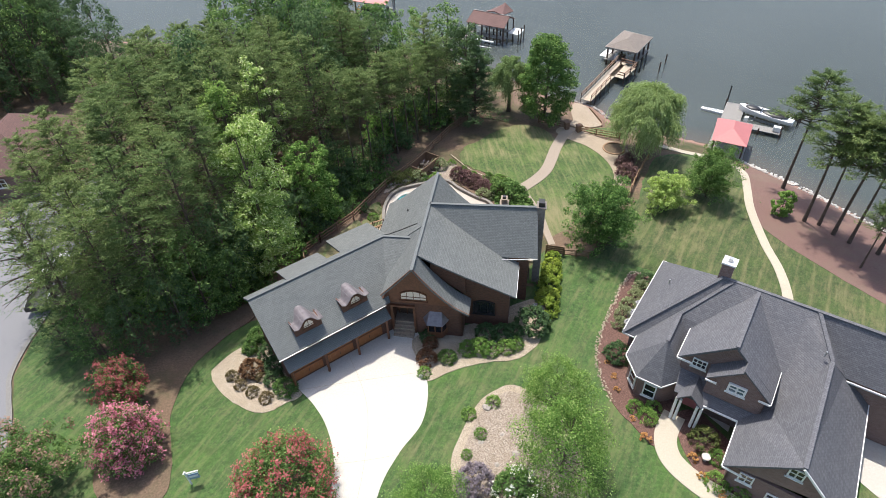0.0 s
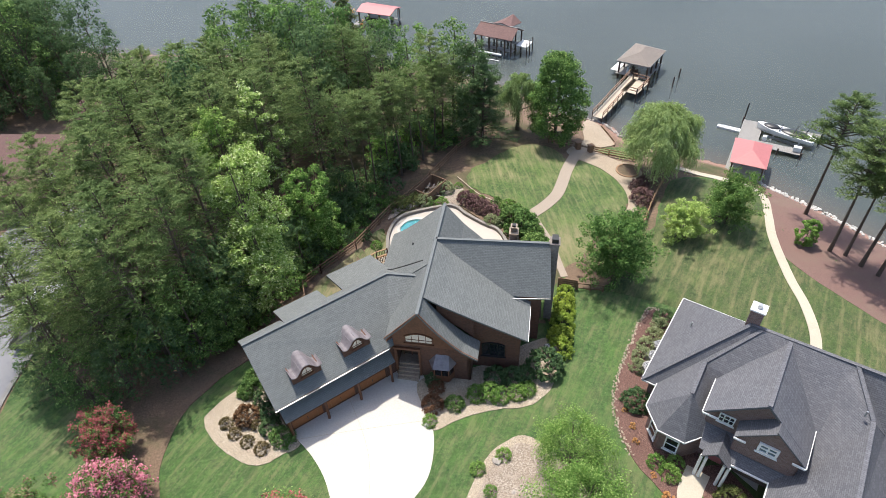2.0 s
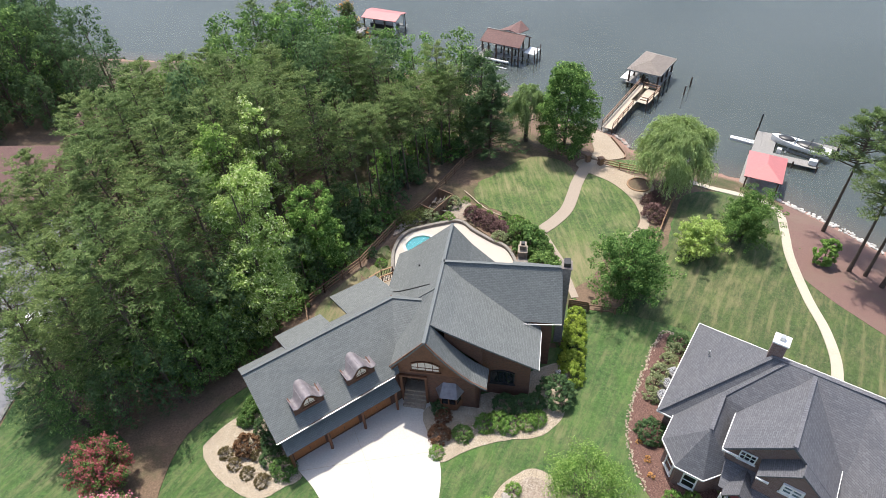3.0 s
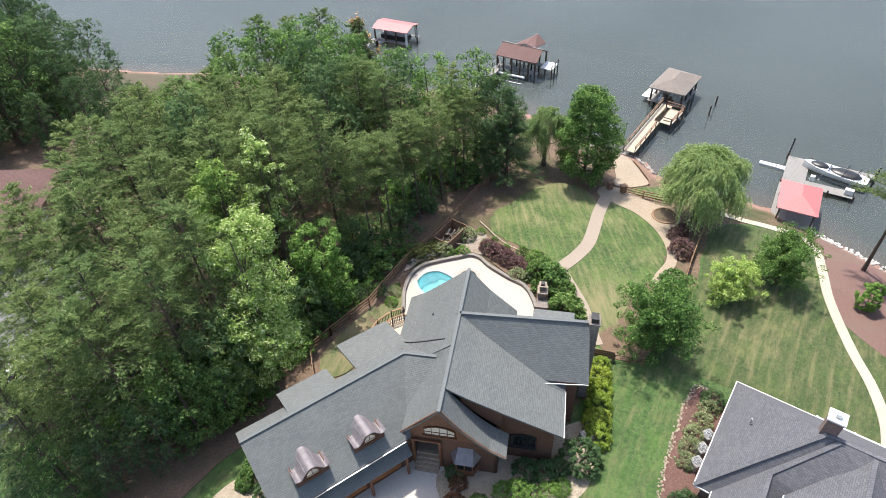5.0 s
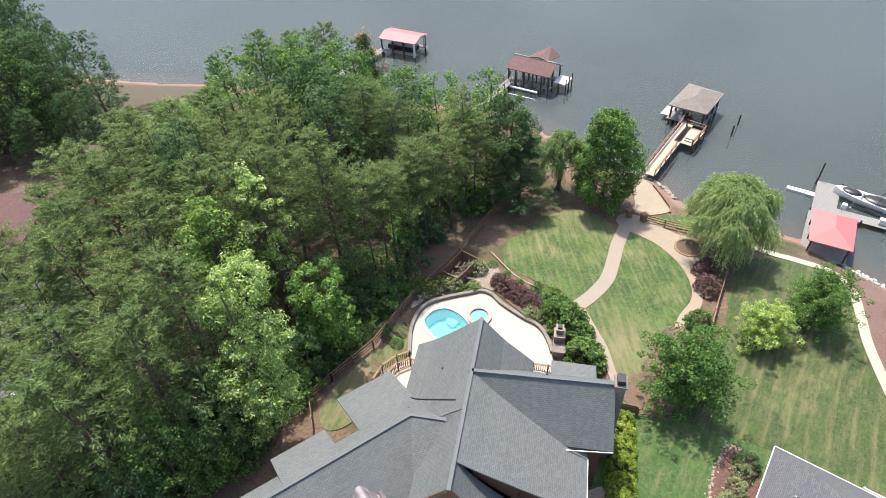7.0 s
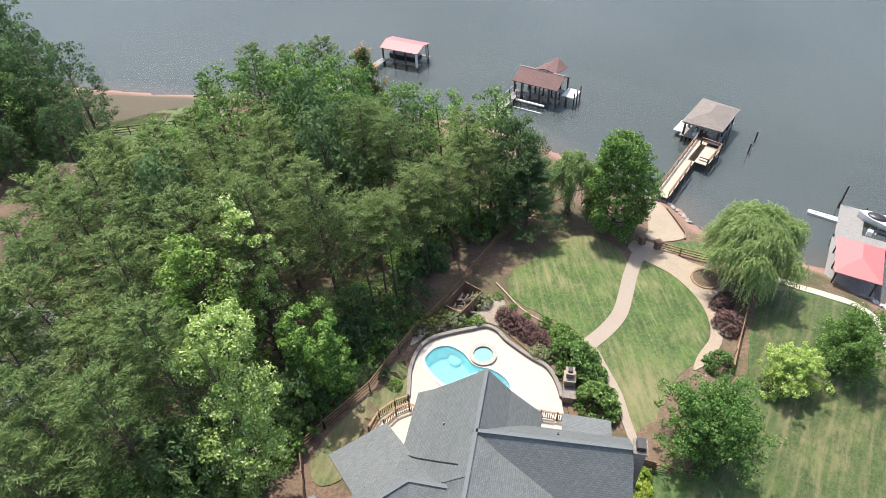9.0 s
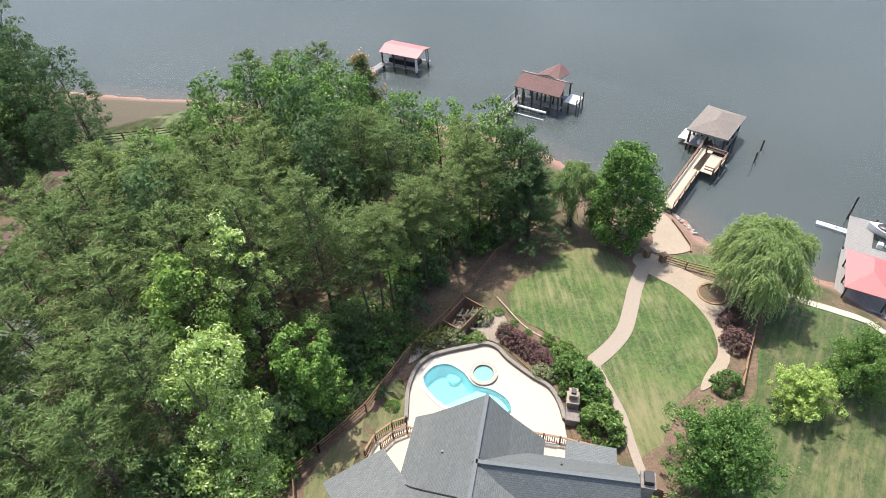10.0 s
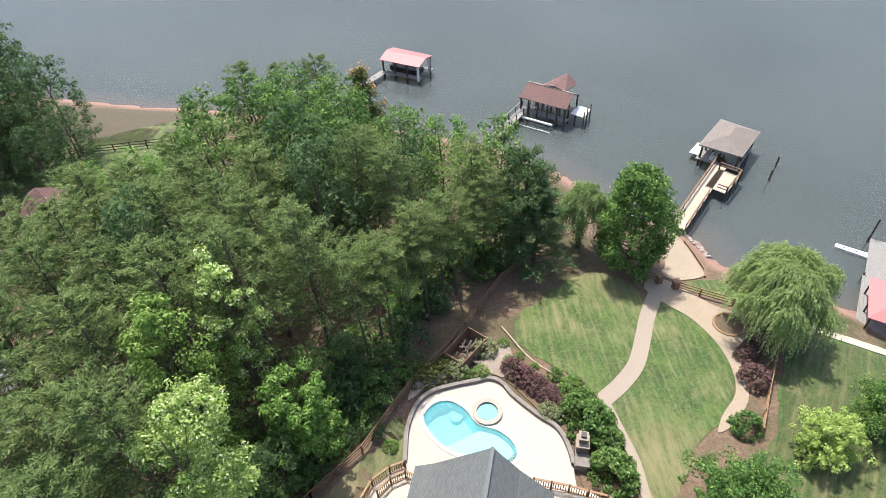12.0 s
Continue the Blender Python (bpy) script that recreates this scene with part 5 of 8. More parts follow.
slab(bm, [eave[1], eave[2], top[1], top[0]], 0.06)
slab(bm, [eave[2], eave[3], top[1]], 0.06)
part("bay_roof", bm, M_COPPER, bay, "aged copper bay roof")
window(house, xy(W(4.4, -5.87, 0)), ED, 1.85, 1.35, -0.1, (3, 1), M_BLACK, M_GLASS, arch=0.25, fw=0.09)
window(house, xy(W(8.77, -1.0, 0)), (math.cos(HA + math.pi / 2), math.sin(HA + math.pi / 2)), 1.4, 1.3, -0.4, (2, 1), M_DARKWOOD)
# chimney
bm = bmesh.new()
box(bm, W(9.5, 0.5, 2.55), (0.65, 0.85, 8.6), HA)
chim = part("chimney", bm, M_STONE, house, "grey stone chimney")
bm = bmesh.new()
box(bm, W(9.5, 0.5, 6.9), (0.82, 1.0, 0.12), HA)
part("chimney_crown", bm, M_STONE, chim)
bm = bmesh.new()
box(bm, W(9.5, 0.5, 7.15), (0.5, 0.65, 0.4), HA)
part("flue_cap", bm, M_BLACK, chim, "black metal flue cap")
# roof vents
for p in (W(-2.3, 1.3, 4.65), W(4.9, 1.5, 5.2), G(9.9, 6.3, 3.28)):
    bm = bmesh.new()
    tube(bm, [p - Vector((0, 0, 0.05)), p + Vector((0, 0, 0.2))], 0.07, 8)
    part("vent_pipe", bm, M_BLACK, house, "small dark roof vent")

# ---- the brick neighbour house ----
NO, NA = Vector((13.7, 32.0)), radians(-34.5)
NB = -2.1


def B(a, b, z):
    """Neighbour house plan to world: a along its main ridge, b across to the lake side."""
    c, s = math.cos(NA), math.sin(NA)
    return Vector((NO.x + a * c - b * s, NO.y + a * s + b * c, z))


nb = thing("house", (NO.x + 8, NO.y - 4, NB), "tan brick house with steep slate-blue shingle roofs and white gutters", "house")
APX, APE = B(5.25, 3.95, 6.35), B(11.7, 4.0, 6.35)


def roof_face(outline, label, thick=0.15):
    bm = bmesh.new()
    slab(bm, outline, thick)
    part("roof", bm, M_SHINGLE_NB, nb, label)


def west_z(a):
    """Height of the bay wing's west slope."""
    return 0.98 + 1.1 * (a - 1.1)


roof_face([B(0, 0, 0.85), APX, B(0, 9.7, 0.85)], "west hip slope")
roof_face([B(0, 9.7, 0.85), APX, APE, B(18.2, 9.7, 0.85)], "lake side roof slope")
roof_face([B(0, 0, 0.85), B(1.2, 0, 0.85), B(6.3, 3.95, 6.35), APX], "front hip slope")
TIP, KNEE, AP2 = B(3.55, -1.6, west_z(3.55)), B(3.5, 1.55, west_z(3.5)), B(5.98, 3.8, west_z(5.98))
OCT = [B(1.1, 0.75, 0.98), B(1.1, -2.1, 0.98), B(2.45, -3.6, 0.98), B(4.3, -3.6, 0.98), B(5.6, -1.9, 0.98)]
roof_face([OCT[0], OCT[1], TIP, KNEE, AP2, B(5.4, 4.0, west_z(5.4))], "bay wing west roof slope", 0.14)
for p, q in zip(OCT[1:], OCT[2:]):
    roof_face([p, q, TIP], "bay roof facet", 0.14)
roof_face([TIP, OCT[4], B(5.6, 0.6, 1.3), B(4.9, 1.55, 2.1), KNEE], "bay wing east roof slope", 0.14)
# the main front slope, behind and beside the front gable
roof_face([KNEE, AP2, APE, B(11.7, -0.4, 3.0), B(5.0, -0.4, 1.2)], "main front roof slope")
roof_face([APE, B(13.35, 0.95, 5.25), B(11.2, -2.2, 1.95), B(10.4, -1.0, 2.2), B(10.4, 3.9, 6.2)], "main front roof slope")
roof_face([B(4.9, -1.2, 2.0), B(11.3, -1.2, 2.2), B(11.3, -2.2, 1.95), B(9.75, -3.45, 0.95), B(5.2, -3.4, 0.95)], "porch roof slope")
# front gable, with a smaller gable set before it
for q, back in ((4.55, 0.75), (10.95, 0.2)):
    roof_face([B(q, -2.3, 3.35), B(q, back, 3.35), B(7.8, 3.85, 6.3), B(7.8, -2.2, 6.35)], "front gable roof slope")
bm = bmesh.new()
panel(bm, [B(4.85, -1.75, 1.6), B(10.7, -1.75, 1.6), B(10.7, -1.75, 3.4), B(7.8, -1.75, 6.1), B(4.85, -1.75, 3.4)], 0.25)
part("wall", bm, M_BRICK_NB, nb, "brick gable wall")
roof_face([B(6.75, -3.0, 3.25), B(8.75, -3.0, 5.15), B(8.75, -1.75, 5.3), B(6.75, -1.75, 3.35)], "small front gable roof", 0.1)
roof_face([B(10.95, -3.0, 3.3), B(8.75, -3.0, 5.35), B(8.75, -2.1, 5.45), B(10.95, -2.1, 3.35)], "small front gable roof", 0.1)
bm = bmesh.new()
panel(bm, [B(7.0, -2.7, 1.4), B(10.7, -2.7, 1.4), B(10.7, -2.7, 3.35), B(8.75, -2.7, 5.05), B(7.0, -2.7, 3.35)], 0.2)
for q in (7.0, 10.7):
    panel(bm, [B(q, -2.7, 1.4), B(q, -1.75, 1.4), B(q, -1.75, 3.35), B(q, -2.7, 3.35)], 0.1)
part("wall", bm, M_BRICK_NB, nb, "small brick gable wall")
# garage wing and east wing
SP, SR = B(13.35, -7.75, 4.9), B(13.35, 0.95, 5.25)
roof_face([B(9.65, -3.3, 0.95), B(11.2, -2.2, 1.95), SR, SP, B(9.65, -7.3, 0.85)], "garage wing roof slope")
roof_face([B(16.8, 2.6, 1.2), B(14.6, 2.0, 3.3), SR, SP, B(17.1, -7.75, 0.95)], "garage wing roof slope")
roof_face([APE, B(14.6, 2.0, 3.35), SR], "wing hip slope")
roof_face([APE, B(24, 4.0, 6.3), B(24, 1.95, 3.1), B(14.5, 1.95, 3.25)], "east wing roof slope")
roof_face([APE, B(24, 4.0, 6.3), B(24, 8.8, 1.2), B(16.0, 8.8, 1.2)], "east wing roof slope")
for a, b in ((B(0, 0, 0.88), APX), (APX, APE), (APE, B(24, 4.0, 6.33)), (TIP, KNEE), (KNEE, AP2), (B(7.8, -2.2, 6.38), B(7.8, 3.7, 6.35)), (SP, SR), (SR, APE)):
    bm = bmesh.new()
    beam(bm, a + Vector((0, 0, 0.02)), b + Vector((0, 0, 0.02)), 0.26, 0.04)
    part("ridge_cap", bm, M_SHINGLE_NB, nb)
# walls
ring = [B(0.5, 0.5, 0), B(1.45, 0.4, 0), B(1.45, -1.95, 0), B(2.6, -3.2, 0), B(4.15, -3.2, 0), B(5.2, -2.0, 0), B(5.5, -1.9, 0), B(10.1, -2.0, 0)]
for p, q, z1 in ((B(0.5, 9.1, 0), B(0.5, 0.5, 0), 0.75), (B(18, 9.1, 0), B(0.5, 9.1, 0), 0.75), (B(23.5, 2.4, 0), B(23.5, 8.3, 0), 1.1), (B(14.8, 2.4, 0), B(23.5, 2.4, 0), 3.0),
                 (B(10.1, -7.0, 0), B(16.3, -7.0, 0), 0.8), (B(16.3, -7.0, 0), B(16.3, 2.3, 0), 1.1), (B(10.1, -2.0, 0), B(10.1, -7.0, 0), 0.8), *[(p, q, 0.85) for p, q in zip(ring, ring[1:])]):
    bm = bmesh.new()
    wall(bm, xy(p), xy(q), NB, z1, 0.22)
    part("wall", bm, M_BRICK_NB, nb, "tan brown brick wall")
wall_panels(([B(10.1, -7.0, 0.8), B(16.3, -7.0, 1.6), B(13.35, -7.0, 4.6)],), 0.22, M_BRICK_NB, nb, "brick gable end")
# chimney
bm = bmesh.new()
box(bm, B(5.3, 4.45, 5.7), (0.85, 0.8, 3.6), NA)
part("chimney", bm, M_BRICK_NB, nb)
bm = bmesh.new()
box(bm, B(5.3, 4.45, 7.55), (1.0, 0.95, 0.12), NA)
part("chimney_cap", bm, M_WHITE, nb, "white metal chimney cap")

bm = bmesh.new()
box(bm, B(5.3, 4.45, 7.75), (0.3, 0.3, 0.3), NA)
part("flue", bm, M_METAL, nb)
# white gutters and rakes
for a, b in ((B(0, 0, 0.85), B(0, 9.7, 0.85)), (B(0, 9.7, 0.85), B(18, 9.7, 0.85)), (B(0, 0, 0.85), B(1.0, 0.0, 0.85)), (OCT[0], OCT[1]), (OCT[1], OCT[2]), (OCT[2], OCT[3]), (OCT[3], OCT[4]),
             (B(4.55, -2.3, 3.35), B(4.55, 0.75, 3.35)), (B(10.95, -3.0, 3.3), B(10.95, 0.2, 3.35)), (B(4.55, -2.33, 3.33), B(5.6, -2.33, 3.33)), (B(10.2, -3.03, 3.28), B(10.95, -3.03, 3.28)),
             (B(7.1, -3.5, 0.92), B(9.75, -3.5, 0.92)), (B(9.63, -3.4, 0.9), B(9.63, -7.3, 0.83)), (B(9.65, -7.33, 0.83), B(10.9, -7.4, 0.83)), (B(13.35, -7.8, 4.85), B(17.1, -7.8, 0.93)), (B(17.12, -7.75, 0.93), B(16.82, 2.4, 1.2)), (B(14.6, 1.9, 3.1), B(24, 1.9, 3.08)),
             (B(6.75, -3.04, 3.2), B(7.5, -3.04, 3.2))):
    bm = bmesh.new()
    beam(bm, a - Vector((0, 0, 0.06)), b - Vector((0, 0, 0.06)), 0.1, 0.13)
    part("gutter", bm, M_WHITE, nb, "white gutter")
BD = (math.cos(NA), math.sin(NA))
window(nb, xy(B(5.55, -1.77, 0)), BD, 1.0, 0.85, 2.55, (3, 2), M_WHITE, M_GLASS, fw=0.08)
window(nb, xy(B(8.2, -2.72, 0)), BD, 1.2, 0.9, 2.6, (2, 2), M_WHITE, M_SKYGLASS, fw=0.14)
for a, z in ((10.75, -0.2), (12.9, 2.6), (12.6, -1.0), (15.0, -0.9)):
    window(nb, xy(B(a, -7.02, 0)), BD, 0.9, 0.95, z, (2, 2), M_WHITE, M_GLASS, fw=0.09)
for (p, q) in ((ring[3], ring[4]), (ring[2], ring[3])):
    d = (q - p).normalized()
    window(nb, xy(p + d * 0.5), xy(d), 0.95, 1.5, -1.2, (1, 2), M_WHITE, M_GLASS, fw=0.1)
# porch: gabled roof on paired white columns, dark red door, floor
roof_face([B(5.5, -3.9, 0.95), B(6.35, -3.9, 1.9), B(6.35, -2.0, 1.9), B(5.5, -2.0, 0.95)], "porch gable roof", 0.1)
roof_face([B(7.3, -3.9, 0.95), B(6.35, -3.9, 1.9), B(6.35, -2.0, 1.9), B(7.3, -2.0, 0.95)], "porch gable roof", 0.1)
for a in (5.55, 5.85, 7.0, 7.3):
    bm = bmesh.new()
    p = B(a, -3.7, NB)
    tube(bm, [p, p + Vector((0, 0, 0.12)), p + Vector((0, 0, 0.14)), p + Vector((0, 0, 2.9))], [0.15, 0.15, 0.11, 0.1], 12)
    part("column", bm, M_WHITE, nb, "white porch column")
bm = bmesh.new()
panel(bm, [B(u, -1.95, z) for u, z in ((5.9, NB + 0.1), (6.9, NB + 0.1), (6.9, 0.1), (5.9, 0.1))], 0.06)
part("door", bm, M_REDROOF, nb, "dark red front door")
bm = bmesh.new()
box(bm, B(7.3, -2.8, NB + 0.1), (4.4, 2.0, 0.3), NA)
part("porch_floor", bm, M_CONCRETE, nb)
# white balcony rail behind the ridge
bm = bmesh.new()
for z in (-0.85, -0.1):
    beam(bm, B(5.6, 10.6, z), B(10.5, 10.6, z), 0.08, 0.08)
for k in range(26):
    a = 5.6 + 4.9 * k / 25
    beam(bm, B(a, 10.6, -0.9), B(a, 10.6, -0.1), 0.04, 0.04)
for a in (5.6, 8.05, 10.5):
    beam(bm, B(a, 10.6, -2.6), B(a, 10.6, 0.0), 0.12, 0.12)
part("balcony_rail", bm, M_WHITE, nb, "white slatted balcony rail")
bm = bmesh.new()
slab(bm, [B(5.6, 9.2, -0.95), B(10.5, 9.2, -0.95), B(10.5, 10.7, -0.95), B(5.6, 10.7, -0.95)], 0.15)
part("balcony_floor", bm, M_PLANK, nb)
for p in (B(1.6, 5.2, 2.7), B(12.8, 1.0, 5.4)):
    bm = bmesh.new()
    tube(bm, [p, p + Vector((0, 0, 0.45))], 0.06, 8)
    part("vent_pipe", bm, M_METAL, nb)

# ---- pool terrace ----
POOL_Z = -2.18
DECK = [(-6.7, 49.4), (-6.8, 51.2), (-6.8, 53), (-6.3, 54.9), (-5.3, 56.1), (-3.6, 56.8), (-1.7, 57.3), (-0.5, 57.6), (0.5, 57.1), (1.3, 56), (3.1, 54.3), (4.5, 53.2), (5.2, 51.5), (5.4, 49.4), (5.2, 46.5), (2, 45), (-4, 45), (-6.2, 46.5)]
POOL = [(-5.7, 53.9), (-5.1, 55.1), (-4.2, 55.5), (-3.4, 55.4), (-2.4, 54.7), (-1.5, 53.5), (0, 53), (1.1, 52.1), (1.4, 51), (0.6, 50.3), (-1.7, 50.7), (-3.4, 51.2), (-4.8, 52.3)]
SPA = Vector((-0.75, 54.5))


def ring_points(c, r, n=28):
    return [Vector((c.x + r * math.cos(2 * math.pi * k / n), c.y + r * math.sin(2 * math.pi * k / n))) for k in range(n)]


def holed(bm, outer, holes, z):
    """A level sheet with holes."""
    edges = []
    for loop in (outer, *holes):
        vs = [bm.verts.new((p.x, p.y, z)) for p in loop]
        edges += [bm.edges.new((vs[i - 1], vs[i])) for i in range(len(vs))]
    bmesh.ops.triangle_fill(bm, use_beauty=True, edges=edges, normal=(0, 0, 1))


def offset(loop, d):
    """The loop pushed outwards by d (inwards: minus)."""
    area = sum(loop[i - 1].x * p.y - p.x * loop[i - 1].y for i, p in enumerate(loop))
    sgn = 1 if area > 0 else -1
    out = []
    for i, p in enumerate(loop):
        t = (loop[(i + 1) % len(loop)] - loop[i - 1]).normalized()
        out.append(p + Vector((t.y, -t.x)) * d * sgn)
    return out


def curb(bm, loop, w, z0, z1, closed=True):
    """A kerb of width w inside the given line."""
    inner = offset(loop, -w)
    k = len(loop)
    for i in range(k if closed else k - 1):
        j = (i + 1) % k
        quad = [(loop[i], z0), (loop[j], z0), (loop[j], z1), (loop[i], z1), (inner[i], z0), (inner[j], z0), (inner[j], z1), (inner[i], z1)]
        v = [bm.verts.new((p.x, p.y, z)) for p, z in quad]
        for f in ((0, 1, 2, 3), (5, 4, 7, 6), (3, 2, 6, 7), (0, 4, 5, 1), *(((0, 3, 7, 4), (1, 5, 6, 2)) if not closed and i in (0, k - 2) else ())):
            bm.faces.new([v[q] for q in f])
    bmesh.ops.remove_doubles(bm, verts=bm.verts[:], dist=0.001)
    bmesh.ops.recalc_face_normals(bm, faces=bm.faces[:])


deck_line, pool_line = spline(DECK, True, 5), spline(POOL, True, 5)
bm = bmesh.new()
holed(bm, deck_line, [offset(pool_line, 0.28)], POOL_Z)
rim = [e for e in bm.edges if e.is_boundary]
for v in bmesh.ops.extrude_edge_only(bm, edges=rim)["geom"]:
    if isinstance(v, bmesh.types.BMVert):
        v.co.z -= 0.9
bmesh.ops.recalc_face_normals(bm, faces=bm.faces[:])
solid("terrace", bm, M_DECKCON, "pale concrete terrace round the swimming pool", "terrace", kind="structure")
pool = thing("swimming_pool", (-2, 53, POOL_Z - 1.3), "turquoise freeform swimming pool with pale coping", "pool")
bm = bmesh.new()
curb(bm, offset(pool_line, 0.29), 0.32, POOL_Z - 0.1, POOL_Z + 0.05)
part("coping", bm, M_CONCRETE, pool, "pale stone coping")
bm = bmesh.new()
n = len(pool_line)
top = [bm.verts.new((p.x, p.y, POOL_Z)) for p in pool_line]
bot = [bm.verts.new((p.x, p.y, POOL_Z - 1.25)) for p in offset(pool_line, -0.25)]
for i in range(n):
    bm.faces.new((top[i - 1], top[i], bot[i], bot[i - 1]))
bm.faces.new(bot)
bmesh.ops.recalc_face_normals(bm, faces=bm.faces[:])
part("basin", bm, M_TILE, pool, "turquoise plaster basin")
bm = bmesh.new()
bm.faces.new([bm.verts.new((p.x, p.y, POOL_Z - 0.12)) for p in pool_line])
part("water", bm, M_POOL, pool, "clear pool water")
bm = bmesh.new()
prism(bm, [xy(p) for p in ring_points(Vector((-3.2, 54.75)), 0.55, 14)], POOL_Z - 1.2, POOL_Z - 0.85)
part("step", bm, M_TILE, pool, "rounded pool step")
# a paler, raised floor over the south part of the basin
bm = bmesh.new()
shelf = [p for p in offset(pool_line, -0.24) if p.x > -3.9 and p.y < 53.3]
prism(bm, [xy(p) for p in shelf], POOL_Z - 1.24, POOL_Z - 0.42)
part("shelf", bm, M_PALETILE, pool, "pale raised plaster floor in the south part of the pool")
spa = thing("hot_tub", (SPA.x, SPA.y, POOL_Z), "round raised spa beside the pool", "hot tub")
bm = bmesh.new()
curb(bm, ring_points(SPA, 1.12), 0.3, POOL_Z - 0.6, POOL_Z + 0.15)
part("wall", bm, M_STONE, spa, "stone spa wall")
bm = bmesh.new()
curb(bm, ring_points(SPA, 1.17), 0.34, POOL_Z + 0.15, POOL_Z + 0.21)
part("coping", bm, M_SPACAP, spa, "grey-tan stone coping")
bm = bmesh.new()
prism(bm, [xy(p) for p in ring_points(SPA, 0.81)], POOL_Z - 0.5, POOL_Z - 0.3)
part("basin", bm, M_PALETILE, spa)
bm = bmesh.new()
bm.faces.new([bm.verts.new((p.x, p.y, POOL_Z + 0.06)) for p in ring_points(SPA, 0.83)])
part("water", bm, M_POOL, spa)
bm = bmesh.new()
curb(bm, ring_points(SPA, 0.8), 0.34, POOL_Z - 0.4, POOL_Z - 0.02)
part("bench", bm, M_PALETILE, spa)

# seat wall round the terrace
i0 = next(i for i, p in enumerate(deck_line) if p.y > 49.6 and p.x < -6)
i1 = max(i for i, p in enumerate(deck_line) if p.y > 49.6 and p.x > 4)
bm = bmesh.new()
curb(bm, offset(deck_line, 0.16)[i0:i1 + 1], 0.3, POOL_Z - 0.4, POOL_Z + 0.27, closed=False)
seat = solid("garden_wall", bm, M_STONE, "low curved stone seat wall edging the pool terrace", "wall")


bm = bmesh.new()
curb(bm, offset(deck_line, 0.17)[i0:i1 + 1], 0.3, POOL_Z + 0.27, POOL_Z + 0.33, closed=False)
part("cap", bm, M_FLAG, seat, "pale grey flagstone cap")

# ---- rails and decks ----
def railing(name, pts, z0, h, material, label, gap=0.17, post_gap=1.3):
    """A timber railing along pts (plan) at deck height z0."""
    pts = [Vector(p) for p in pts]
    ob = thing(name, (pts[0].x, pts[0].y, z0), label, "railing", "deck railings")
    for p, q in zip(pts, pts[1:]):
        L = (q - p).length
        for z, w in ((z0 + h, 0.14), (z0 + 0.12, 0.08)):
            bm = bmesh.new()
            beam(bm, (p.x, p.y, z), (q.x, q.y, z), w, 0.06)
            part("rail", bm, material, ob)
        bm = bmesh.new()
        for k in range(1, int(L / gap)):
            c = p.lerp(q, k * gap / L)
            beam(bm, (c.x, c.y, z0 + 0.1), (c.x, c.y, z0 + h), 0.045, 0.045)
        tagged(part("balusters", bm, M_DARKWOOD, ob, "dark slim balusters"), kind="stuff")
    spots = []
    for p, q in zip(pts, pts[1:]):
        n = max(1, round((q - p).length / post_gap))
        spots += [p.lerp(q, k / n) for k in range(n)]
    for c in (*spots, pts[-1]):
        bm = bmesh.new()
        beam(bm, (c.x, c.y, gz(c.x, c.y) - 0.1), (c.x, c.y, z0 + h + 0.1), 0.11, 0.11)
        part("post", bm, M_DARKWOOD, ob)
    return ob


RAIL_W1 = [(-9.5, 46.9), (-8.9, 48.3), (-7.75, 49.3), (-6.7, 49.75)]
RAIL_W2 = [(-8.4, 47.5), (-7.6, 48.5), (-6.6, 49.0), (-5.3, 48.5)]
RAIL_E = [(2.4, 48.7), (4.8, 48.25), (7.3, 47.6), (8.3, 46.6), (9.0, 45.6)]
railing("deck_railing", RAIL_W1, -2.1, 0.95, M_RAIL, "tan timber deck railing with dark balusters")
railing("deck_railing", RAIL_W2, -2.1, 0.95, M_RAIL, "tan timber stair railing with dark balusters")
railing("deck_railing", RAIL_E, -2.1, 0.95, M_RAIL, "tan timber deck railing behind the east wing")
sheet("deck", [(-9.6, 46.8), (-8.9, 48.4), (-7.75, 49.4), (-6.6, 49.8), (-5, 49.2), (-5, 44), (-7.5, 44)], M_DECKBOARD, 0, "tan timber deck beside the pool", "deck", closed_spline=False, skirt=0.3, level=-2.12)
sheet("deck", [(4.6, 48.9), (6.0, 48.5), (7.3, 47.7), (8.4, 46.6), (9.1, 45.4), (8.9, 43.5), (4.4, 44.5)], M_DECKBOARD, 0, "tan timber deck behind the east wing", "deck", closed_spline=False, skirt=0.4, level=-2.1)


# ---- fences ----
def rail_fence(line, gap, h, rails, material, label, width=0.1):
    """Posts and level rails along a line on the land."""
    pts = [Vector(p) for p in line]
    ob = thing("fence", (pts[0].x, pts[0].y, gz(*pts[0])), label, "fence")
    stops = []
    for p, q in zip(pts, pts[1:]):
        n = max(1, round((q - p).length / gap))
        stops += [p.lerp(q, k / n) for k in range(n)]
    stops.append(pts[-1])
    for c in stops:
        bm = bmesh.new()
        z = gz(c.x, c.y)
        beam(bm, (c.x, c.y, z - 0.2), (c.x, c.y, z + h), 0.13, 0.13)
        part("post", bm, material, ob)
    for p, q in zip(stops, stops[1:]):
        for k in range(rails):
            f = h * (0.3 + 0.62 * k / max(rails - 1, 1))
            bm = bmesh.new()
            beam(bm, (p.x, p.y, gz(p.x, p.y) + f), (q.x, q.y, gz(q.x, q.y) + f), 0.06, width)
            part("rail", bm, material, ob)
    return ob


